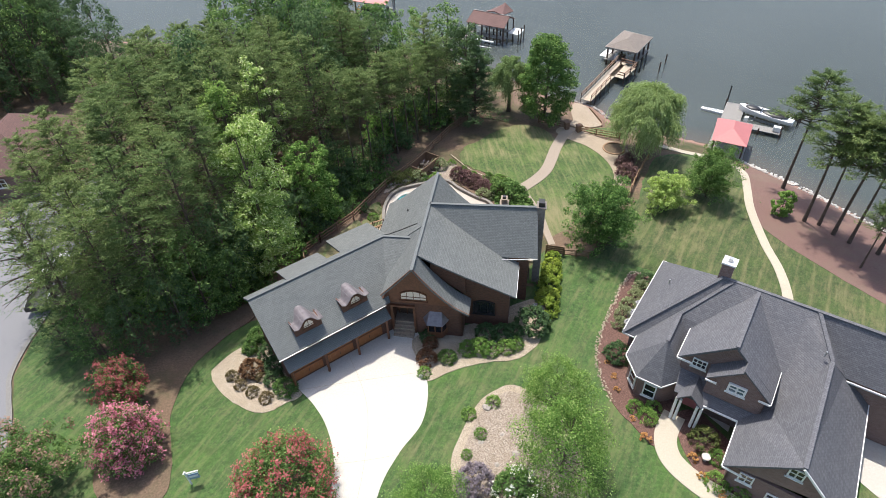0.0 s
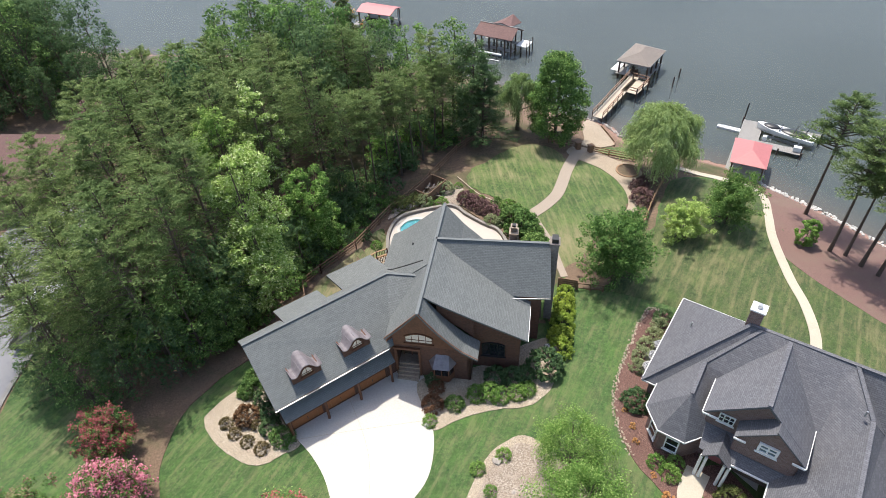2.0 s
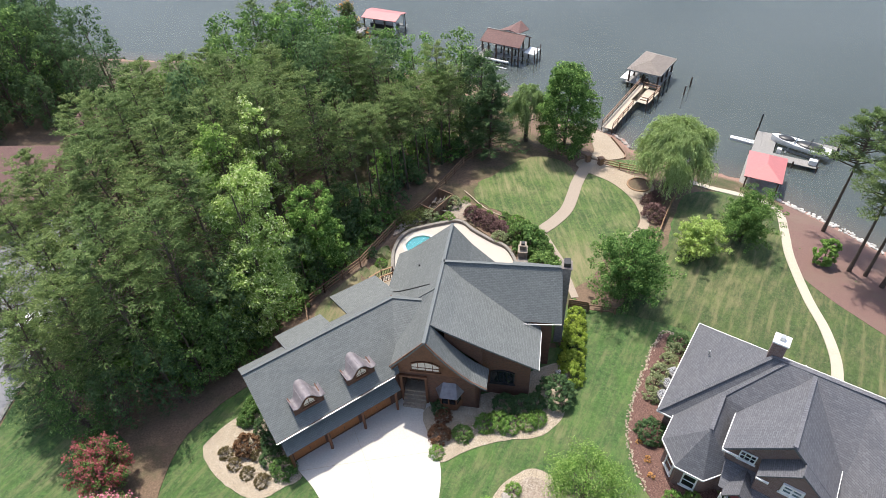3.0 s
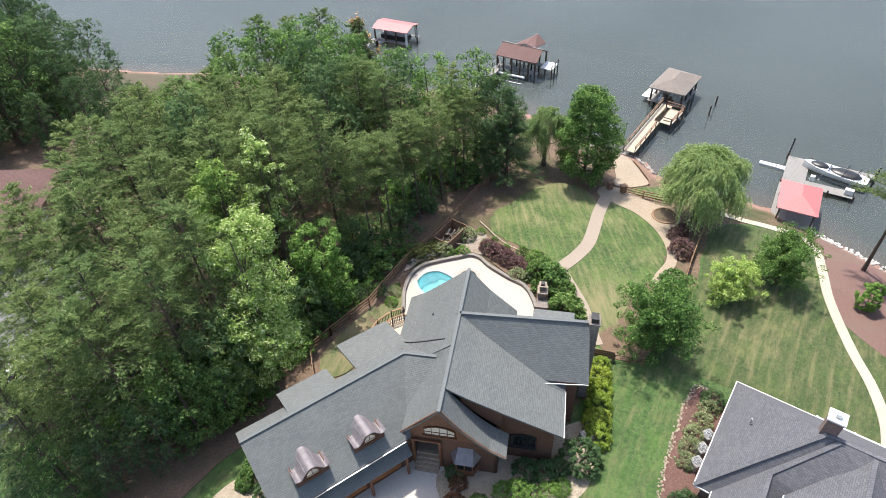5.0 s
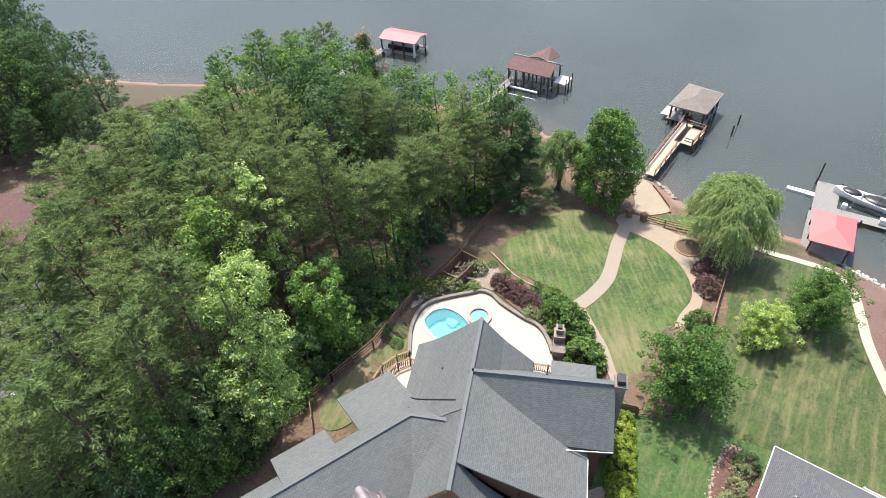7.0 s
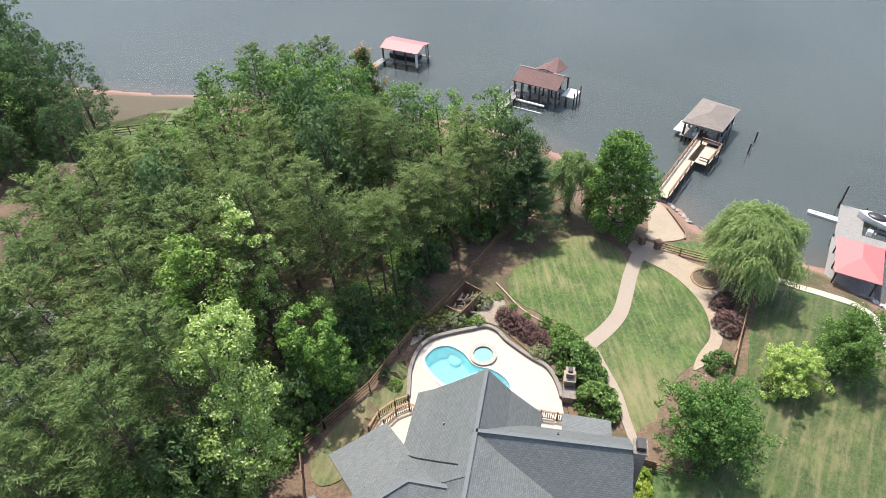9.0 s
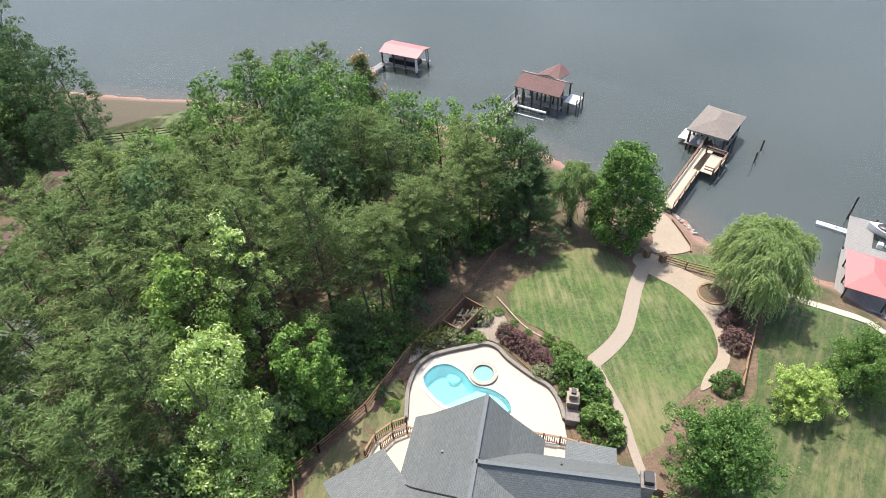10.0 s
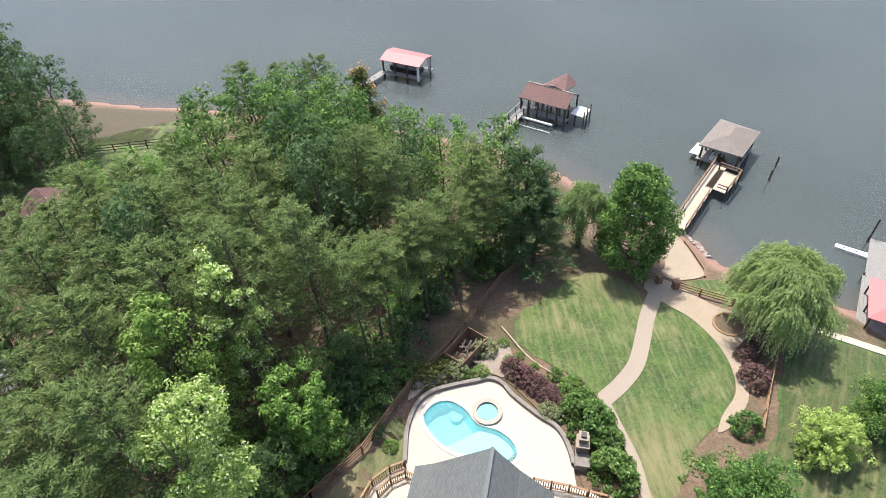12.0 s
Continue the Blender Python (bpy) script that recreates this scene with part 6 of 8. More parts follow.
rail_fence([(-12.9, 47), (-9.9, 50.6), (-6.9, 56.4), (-3.7, 61.0), (0.6, 69.0), (3.0, 72.0)], 2.4, 1.15, 3, M_FENCE, "weathered brown timber rail fence along the wood")
rail_fence([(-12.9, 47), (-14.3, 45.2), (-13.7, 43.0), (-12.9, 40.6)], 2.2, 1.1, 3, M_FENCE, "weathered brown timber rail fence behind the garage")
rail_fence([(19.7, 53.4), (21.4, 56.8), (23.2, 60.2), (24.4, 62.2)], 2.2, 1.0, 3, M_RAIL, "pale timber rail fence beside the purple shrubs")
rail_fence([(17.4, 69.5), (19.5, 68.6), (22.3, 67.6)], 2.0, 1.0, 3, M_RAIL, "pale timber rail fence at the shore terrace")
rail_fence([(15.9, 70.1), (14.2, 70.9), (12.4, 71.6)], 2.0, 1.0, 3, M_FENCE, "brown timber rail fence at the shore terrace")
rail_fence([(-53.6, 91.4), (-48.4, 92.6), (-42.6, 94.2)], 2.4, 1.2, 3, M_DARKWOOD, "dark timber rail fence across the clearing")
rail_fence([(9.6, 44.7), (11.2, 44.3)], 1.6, 1.2, 4, M_FENCE, "short brown timber fence beside the house", 0.2)
rail_fence([(11.3, 44.3), (13.6, 43.9)], 1.2, 0.9, 2, M_FENCE, "low timber gate between two posts", 0.1)


def board_box(label, corners, z1):
    ob = thing("fence_enclosure", (corners[0][0], corners[0][1], gz(*corners[0])), label, "enclosure")
    for p, q in zip(corners, corners[1:] + corners[:1]):
        p, q = Vector(p), Vector(q)
        n = int((q - p).length / 0.16)
        for k in range(n):
            c = p.lerp(q, (k + 0.5) / n)
            d = (q - p).normalized() * 0.07
            bm = bmesh.new()
            zb = gz(c.x, c.y)
            panel(bm, [(c.x - d.x, c.y - d.y, zb), (c.x + d.x, c.y + d.y, zb), (c.x + d.x, c.y + d.y, z1), (c.x - d.x, c.y - d.y, z1)], 0.03)
            part("board", bm, M_FENCE, ob)
        bm = bmesh.new()
        beam(bm, (p.x, p.y, z1 + 0.02), (q.x, q.y, z1 + 0.02), 0.07, 0.05)
        part("cap_rail", bm, M_FENCE, ob)
    return ob


board_box("brown board enclosure holding a heap of firewood", [(-2.35, 62.1), (-0.75, 60.9), (-2.75, 58.2), (-4.25, 59.3)], -0.95)
rngw = np.random.default_rng(5)
for k in range(34):
    c = Vector((-2.5, 60.1, 0)) + Vector((rngw.uniform(-0.9, 0.9), rngw.uniform(-1.1, 1.1), 0))
    a, tilt = rngw.uniform(0, math.pi), rngw.uniform(-0.5, 0.5)
    d = Vector((math.cos(a), math.sin(a), tilt)) * rngw.uniform(0.25, 0.5)
    z = gz(c.x, c.y) + 0.15 + abs(tilt) * 0.3 + rngw.uniform(0, 0.55)
    bm = bmesh.new()
    tube(bm, [(c.x - d.x, c.y - d.y, z - d.z), (c.x + d.x, c.y + d.y, z + d.z)], rngw.uniform(0.05, 0.09), 7)
    solid("log", bm, M_PALEBARK if k % 3 else M_BARK, "split grey log in the firewood heap", "log", "firewood heap")
# board that holds the landing above the shore
bm = bmesh.new()
for a, b in (((20.6, 77.6), (21.1, 75.4)), ((21.1, 75.4), (21.4, 73.0)), ((21.4, 73.0), (20.9, 71.5))):
    beam(bm, (*a, gz(*a) + 0.08), (*b, gz(*b) + 0.08), 0.14, 0.3)
solid("retaining_board", bm, M_FENCE, "weathered timber board edging the shore landing", "edging")

# gate piers of the shore terrace
for x, y in ((15.9, 70.0), (17.35, 69.4)):
    bm = bmesh.new()
    box(bm, (x, y, gz(x, y) + 0.5), (0.55, 0.5, 1.1), 0.4)
    box(bm, (x, y, gz(x, y) + 1.08), (0.7, 0.65, 0.1), 0.4)
    solid("gate_pier", bm, M_FENCE, "brown timber-clad gate pier", "gate pier", "gate piers")

# ---- outdoor fireplace ----
fp = thing("outdoor_fireplace", (6.0, 51.0, -2.3), "grey stone outdoor fireplace at the pool terrace", "fireplace")
for name, c, s, m in (("base", (6.0, 50.9, -1.95), (0.95, 2.1, 0.75), M_STONE), ("shelf", (6.0, 50.3, -1.54), (1.0, 0.9, 0.08), M_STONE), ("hearth", (6.05, 51.4, -1.2), (0.8, 0.95, 0.75), M_STONE), ("mantel", (6.05, 51.4, -0.79), (0.95, 1.1, 0.08), M_WALK),
                      ("flue", (6.05, 51.5, -0.5), (0.55, 0.6, 0.5), M_STONE), ("flue_crown", (6.05, 51.5, -0.22), (0.68, 0.74, 0.08), M_WALK), ("flue_cap", (6.05, 51.5, -0.08), (0.35, 0.4, 0.2), M_BLACK), ("firebox", (5.66, 51.35, -1.25), (0.1, 0.5, 0.4), M_BLACK)):
    bm = bmesh.new()
    box(bm, c, s, -0.15)
    part(name, bm, m, fp)

# ring bed by the willow
bm = bmesh.new()
curb(bm, ring_points(Vector((20.9, 64.7)), 1.4, 20), 0.18, gz(20.9, 64.7) - 0.3, gz(20.9, 64.7) + 0.28)
solid("planter_ring", bm, M_RAIL, "round edged bed filled with brown mulch", "planter")
bm = bmesh.new()
prism(bm, [xy(p) for p in ring_points(Vector((20.9, 64.7)), 1.23, 20)], gz(20.9, 64.7), gz(20.9, 64.7) + 0.2)
solid("mulch", bm, M_STRAW, "brown mulch in the round bed", "mulch")

# ---- boathouses and docks ----
def planks(parent, corners, z, n, material, gap=0.02, thick=0.06, label=""):
    """A deck of n boards laid across a four-cornered plan; boards run from side 0-1 to side 3-2."""
    a, b, c, d = (Vector(p) for p in corners)
    for k in range(n):
        f0, f1 = k / n, (k + 1) / n - gap / n * 2
        pts = [a.lerp(b, f0), a.lerp(b, f1), d.lerp(c, f1), d.lerp(c, f0)]
        bm = bmesh.new()
        slab(bm, [(p.x, p.y, z) for p in pts], thick)
        part("plank", bm, material, parent, label)


def piles(parent, spots, z1, material, r=0.13, z0=None):
    for x, y in spots:
        bm = bmesh.new()
        tube(bm, [(x, y, (z0 if z0 is not None else gz(x, y) - 0.4)), (x, y, z1)], r, 8)
        part("piling", bm, material, parent)


def lerp4(c, u, v):
    a, b, cc, d = (Vector(p) for p in c)
    return a.lerp(b, u).lerp(d.lerp(cc, u), v)


# grey-roofed boathouse with its pier
R = [(25.9, 93.6), (30.2, 90.8), (34.2, 96.4), (30.3, 99.6)]
bh = thing("boathouse", (30, 95, -9.0), "open timber boathouse with a tan hip roof standing in the lake", "boathouse")
mid = [lerp4(R, 0.5, 0.33), lerp4(R, 0.5, 0.67)]
P3 = lambda p, z: (p[0], p[1], z)
for tri in ([P3(R[0], -2.7), P3(R[1], -2.7), P3(mid[0], -1.75)], [P3(R[1], -2.7), P3(R[2], -2.7), P3(mid[1], -1.75), P3(mid[0], -1.75)], [P3(R[2], -2.7), P3(R[3], -2.7), P3(mid[1], -1.75)], [P3(R[3], -2.7), P3(R[0], -2.7), P3(mid[0], -1.75), P3(mid[1], -1.75)]):
    bm = bmesh.new()
    slab(bm, tri, 0.12)
    part("roof", bm, M_SHINGLE_TAN, bh, "tan shingle roof slope")
for i in range(4):
    bm = bmesh.new()
    beam(bm, P3(R[i], -2.8), P3(R[(i + 1) % 4], -2.8), 0.08, 0.2)
    part("fascia", bm, M_PLANK, bh)
piles(bh, [lerp4(R, u, v)[:] for u in (0.07, 0.93) for v in (0.06, 0.35, 0.65, 0.94)], -2.8, M_DARKWOOD, 0.14, -9.0)
planks(bh, [lerp4(R, 0.0, 0.0)[:], lerp4(R, 1.0, 0.0)[:], lerp4(R, 1.0, 0.22)[:], lerp4(R, 0.0, 0.22)[:]], -4.75, 16, M_PLANK)
planks(bh, [lerp4(R, 0.02, 0.98)[:], lerp4(R, 0.02, 0.22)[:], lerp4(R, 0.22, 0.22)[:], lerp4(R, 0.22, 0.98)[:]], -4.75, 24, M_PLANK)
planks(bh, [lerp4(R, 0.8, 0.98)[:], lerp4(R, 0.8, 0.22)[:], lerp4(R, 0.98, 0.22)[:], lerp4(R, 0.98, 0.98)[:]], -4.75, 24, M_PLANK)
planks(bh, [lerp4(R, -0.22, 0.12)[:], lerp4(R, -0.22, 0.5)[:], lerp4(R, 0.0, 0.5)[:], lerp4(R, 0.0, 0.12)[:]], -4.75, 12, M_WHITE, label="pale painted side platform board")
for z in (-4.0, -3.8):
    for u in (0.35, 0.65):
        bm = bmesh.new()
        beam(bm, P3(lerp4(R, u, 0.25), z), P3(lerp4(R, u, 0.95), z), 0.1, 0.12)
        part("lift_beam", bm, M_METAL, bh, "galvanised boat lift beam")
for k, (u, v) in enumerate(((0.35, 0.1), (0.5, 0.13), (0.62, 0.08))):
    bm = bmesh.new()
    c = lerp4(R, u, v)
    box(bm, (c.x, c.y, -4.45), (0.5, 0.5, 0.5), 0.6)
    box(bm, (c.x, c.y + 0.22, -4.05), (0.5, 0.08, 0.5), 0.6)
    solid("deck_chair", bm, M_DARKWOOD if k else M_WHITE, "small deck chair on the boathouse floor", "chair", "boathouse chairs")
pier = thing("pier", (24, 86, -8), "pale timber pier with railings leading to the boathouse", "pier")
A0, A1 = Vector((20.4, 79.7)), Vector((28.4, 91.6))
d = (A1 - A0).normalized()
nrm = Vector((-d.y, d.x)) * 0.75
planks(pier, [A0 + nrm, A1 + nrm, A1 - nrm, A0 - nrm], -4.5, 70, M_PINEPLANK)
C = [(25.4, 87.3), (27.3, 85.8), (30.0, 89.3), (28.0, 90.9)]
planks(pier, C, -4.5, 12, M_PINEPLANK)
for side in (1, -1):
    line = [A0 + nrm * side, A1 + nrm * side] if side > 0 else [A0 - nrm, A0.lerp(A1, 0.52) - nrm]
    p, q = line
    for z in (-3.55, -3.95):
        bm = bmesh.new()
        beam(bm, (p.x, p.y, z), (q.x, q.y, z), 0.1, 0.08)
        part("rail", bm, M_FENCE, pier)
    n = int((q - p).length / 1.7)
    piles(pier, [p.lerp(q, k / n)[:] for k in range(n + 1)], -3.6, M_DARKWOOD, 0.05, -8.0)
for p, q in ((C[1], C[2]), (C[2], C[3]), ((26.4, 86.5), C[1])):
    for z in (-3.6, -4.0):
        bm = bmesh.new()
        beam(bm, (*p, z), (*q, z), 0.12, 0.1)
        part("rail", bm, M_FENCE, pier)
piles(pier, [C[1], C[2], C[3], ((C[1][0] + C[2][0]) / 2, (C[1][1] + C[2][1]) / 2)], -3.55, M_DARKWOOD, 0.1, -8.0)
for x, y, lean in ((35.7, 92.8, 0.12), (33.9, 90.0, 0.15)):
    bm = bmesh.new()
    tube(bm, [(x, y, -9), (x + lean, y + lean, -4.1)], 0.11, 8)
    solid("mooring_post", bm, M_DARKWOOD, "dark timber mooring post standing in the water", "post", "mooring posts")

# brown-roofed boathouse
R = [(4.2, 105.8), (10.5, 102.1), (12.9, 106.3), (7.1, 110.2)]
bh = thing("boathouse", (8.5, 106, -9.5), "open timber boathouse with a brown-red gable roof on tall piles", "boathouse")
r0, r1 = lerp4(R, 0.0, 0.5), lerp4(R, 1.0, 0.5)
for pts in ([P3(R[0], -2.6), P3(R[1], -2.6), P3(r1, -1.35), P3(r0, -1.35)], [P3(R[3], -2.6), P3(R[2], -2.6), P3(r1, -1.35), P3(r0, -1.35)],
            [P3(lerp4(R, 0.3, 0.5), -1.35), P3(lerp4(R, 0.3, 1.4), -2.2), P3(lerp4(R, 0.55, 1.4), -1.0), P3(lerp4(R, 0.55, 0.5), -1.0)], [P3(lerp4(R, 0.8, 0.5), -1.35), P3(lerp4(R, 0.8, 1.4), -2.2), P3(lerp4(R, 0.55, 1.4), -1.0), P3(lerp4(R, 0.55, 0.5), -1.0)]):
    bm = bmesh.new()
    slab(bm, pts, 0.12)
    part("roof", bm, M_SHINGLE_RED, bh, "brown-red shingle roof slope")
bm = bmesh.new()
beam(bm, P3(r0, -1.33), P3(r1, -1.33), 0.2, 0.06)
part("ridge_cap", bm, M_PLANK, bh)
piles(bh, [lerp4(R, u, v)[:] for u in (0.04, 0.2, 0.4, 0.6, 0.8, 0.96) for v in (0.06, 0.94)], -2.6, M_DARKWOOD, 0.13, -9.5)
planks(bh, [lerp4(R, 0.0, 0.06)[:], lerp4(R, 1.0, 0.06)[:], lerp4(R, 1.0, 0.28)[:], lerp4(R, 0.0, 0.28)[:]], -4.7, 26, M_PLANK)
planks(bh, [lerp4(R, 0.0, 0.75)[:], lerp4(R, 1.0, 0.75)[:], lerp4(R, 1.0, 0.95)[:], lerp4(R, 0.0, 0.95)[:]], -4.7, 26, M_PLANK)
S = [lerp4(R, 1.0, 0.35)[:], lerp4(R, 1.28, 0.35)[:], lerp4(R, 1.28, 0.9)[:], lerp4(R, 1.0, 0.9)[:]]
planks(bh, S, -4.0, 9, M_WHITE, label="pale sun deck board")
piles(bh, [S[1], S[2], ((S[1][0] + S[2][0]) / 2, (S[1][1] + S[2][1]) / 2)], -3.2, M_DARKWOOD, 0.09, -9.5)
bm = bmesh.new()
tube(bm, [P3(lerp4(R, 0.18, -0.2), -4.9), P3(lerp4(R, 0.8, -0.2), -4.9)], 0.16, 10)
part("lift_float", bm, M_WHITE, bh, "white boat lift tank")
bm = bmesh.new()
tube(bm, [P3(lerp4(R, 0.2, -0.42), -5.5), P3(lerp4(R, 0.82, -0.42), -5.5)], 0.08, 8)
part("lift_beam", bm, M_METAL, bh)
pier = thing("pier", (2, 102, -8), "grey timber pier with a rail from the wooded shore", "pier")
A0, A1 = Vector((0.2, 97.6)), Vector((5.4, 106.4))
d = (A1 - A0).normalized()
nrm = Vector((-d.y, d.x)) * 0.6
planks(pier, [A0 + nrm, A1 + nrm, A1 - nrm, A0 - nrm], -4.5, 40, M_PLANK)
for side in (1, -1):
    p, q = A0 + nrm * side, A1 + nrm * side
    piles(pier, [p.lerp(q, k / 5)[:] for k in range(6)], -3.5, M_DARKWOOD, 0.07, -8.0)
    bm = bmesh.new()
    beam(bm, (p.x, p.y, -3.55), (q.x, q.y, -3.55), 0.09, 0.08)
    part("rail", bm, M_PLANK, pier)

# far red-roofed boathouse
R = [(-17.1, 118.7), (-10.6, 115.7), (-8.7, 119.9), (-15.4, 123.2)]
bh = thing("boathouse", (-13, 119.5, -9.6), "open boathouse with a flat pink-red metal roof", "boathouse")
for a, b, c in ((0, 1, 1), (3, 2, -1)):
    bm = bmesh.new()
    slab(bm, [P3(R[a], -2.75), P3(R[b], -2.75), P3(lerp4(R, 1, 0.5), -2.2), P3(lerp4(R, 0, 0.5), -2.2)], 0.1)
    part("roof", bm, M_REDROOF, bh, "pink-red metal roof slope")
piles(bh, [lerp4(R, u, v)[:] for u in (0.05, 0.35, 0.65, 0.95) for v in (0.08, 0.92)], -2.7, M_DARKWOOD, 0.15, -9.6)
for v0, v1 in ((0.02, 0.22), (0.8, 0.98)):
    planks(bh, [lerp4(R, 0, v0)[:], lerp4(R, 1, v0)[:], lerp4(R, 1, v1)[:], lerp4(R, 0, v1)[:]], -4.9, 22, M_PLANK)
bm = bmesh.new()
c = lerp4(R, 0.5, 0.5)
box(bm, (c.x, c.y, -4.6), (5.2, 1.9, 0.8), -0.45)
part("lift_cradle", bm, M_BLACK, bh, "dark covered lift cradle")
for u in (0.95, 0.93):
    bm = bmesh.new()
    p = lerp4(R, u, 0.05 if u > 0.94 else 0.9)
    tube(bm, [(p.x, p.y, -5.2), (p.x, p.y, -3.0)], 0.22, 8)
    part("bumper", bm, M_WHITE, bh, "white dock bumper")
pier = thing("pier", (-21, 115, -9), "narrow timber pier to the far boathouse", "pier")
A0, A1 = Vector((-25, 104.6)), Vector((-16.4, 118.8))
d = (A1 - A0).normalized()
nrm = Vector((-d.y, d.x)) * 0.6
planks(pier, [A0 + nrm, A1 + nrm, A1 - nrm, A0 - nrm], -4.7, 50, M_PLANK)
piles(pier, [A0.lerp(A1, k / 6)[:] for k in range(7)], -4.6, M_DARKWOOD, 0.1, -9.0)

# dock with red canopy, slip and lift
dock = thing("dock", (40, 74, -7.5), "weathered grey timber dock with boat slip and red metal canopy", "dock")
E0 = Vector((37.6, 73.2))
ex, ey = Vector((0.87, -0.49)), Vector((0.49, 0.87))
Q = lambda a, b: (E0 + ex * a + ey * b)[:]
planks(dock, [Q(-0.2, -0.2), Q(-0.2, 6.2), Q(2.3, 6.2), Q(2.3, -0.2)], -5.05, 24, M_PLANK)
planks(dock, [Q(2.3, 5.3), Q(9.4, 5.3), Q(9.4, 6.2), Q(2.3, 6.2)], -5.05, 26, M_PLANK)
planks(dock, [Q(2.3, -0.2), Q(7.4, -0.2), Q(7.4, 1.3), Q(2.3, 1.3)], -5.05, 20, M_PLANK)
planks(dock, [Q(-0.4, -8.2), Q(2.4, -8.2), Q(2.4, -0.2), Q(-0.4, -0.2)], -5.0, 10, M_PLANK)
piles(dock, [Q(-0.3, -0.3), Q(-0.3, 6.3), Q(2.4, 6.3), Q(9.5, 6.3), Q(9.5, 5.2), Q(7.5, -0.3), Q(7.5, 1.4), Q(4.8, -0.3)], -4.7, M_DARKWOOD, 0.1, -7.6)
for q in (Q(-0.25, 6.4), Q(9.2, 3.9)):
    bm = bmesh.new()
    tube(bm, [(q[0], q[1], -7.6), (q[0] + 0.1, q[1] + 0.1, -2.7)], 0.1, 8)
    part("mooring_post", bm, M_BLACK, dock, "tall black mooring post")
T = [(33.2, 65.5), (36.8, 63.6), (39.6, 68.7), (35.8, 70.8)]
apex = (lerp4(T, 0.5, 0.4), lerp4(T, 0.5, 0.75))
for pts in ([P3(T[0], -2.95), P3(T[1], -2.95), P3(apex[0], -2.1)], [P3(T[1], -2.95), P3(T[2], -2.95), P3(apex[1], -2.1), P3(apex[0], -2.1)], [P3(T[2], -2.95), P3(T[3], -2.95), P3(apex[1], -2.1)], [P3(T[3], -2.95), P3(T[0], -2.95), P3(apex[0], -2.1), P3(apex[1], -2.1)]):
    bm = bmesh.new()
    slab(bm, pts, 0.08)
    part("canopy_roof", bm, M_REDROOF, dock, "pink-red metal canopy slope")
piles(dock, [lerp4(T, u, v)[:] for u in (0.08, 0.92) for v in (0.06, 0.5, 0.94)], -2.9, M_DARKWOOD, 0.09, -6.4)
planks(dock, [T[0], T[1], T[2], T[3]], -4.9, 14, M_PLANK)
bm = bmesh.new()
box(bm, P3(Q(6.9, 0.6), -4.7), (0.9, 0.6, 0.6), math.atan2(ex.y, ex.x))
solid("dock_box", bm, M_WHITE, "white storage box on the dock", "box")
bm = bmesh.new()
box(bm, P3(Q(2.9, 1.7), -4.75), (0.5, 0.5, 0.6), math.atan2(ex.y, ex.x))
solid("dock_box", bm, M_WHITE, "small white box beside the boat", "box")

# floating jet-ski dock
fl = thing("floating_dock", (38.0, 76.9, -5.75), "white plastic floating dock", "floating dock")
fa, fb = Vector((36.6, 77.9)), Vector((39.4, 76.1))
fd = (fb - fa).normalized()
fn = Vector((-fd.y, fd.x)) * 0.42
bm = bmesh.new()
slab(bm, [P3(p, -5.3) for p in (fa + fn * 0.7, fb + fn, fb - fn, fa - fn * 0.7)], 0.35)
part("float", bm, M_WHITE, fl)
bm = bmesh.new()
beam(bm, P3(fa.lerp(fb, 0.1), -5.29), P3(fa.lerp(fb, 0.9), -5.29), 0.16, 0.06)
part("groove", bm, M_METAL, fl)
for f in (0.25, 0.6):
    bm = bmesh.new()
    p = fa.lerp(fb, f)
    tube(bm, [(p.x, p.y, -5.3), (p.x, p.y, -5.18)], 0.06, 8)
    part("cleat", bm, M_BLACK, fl)


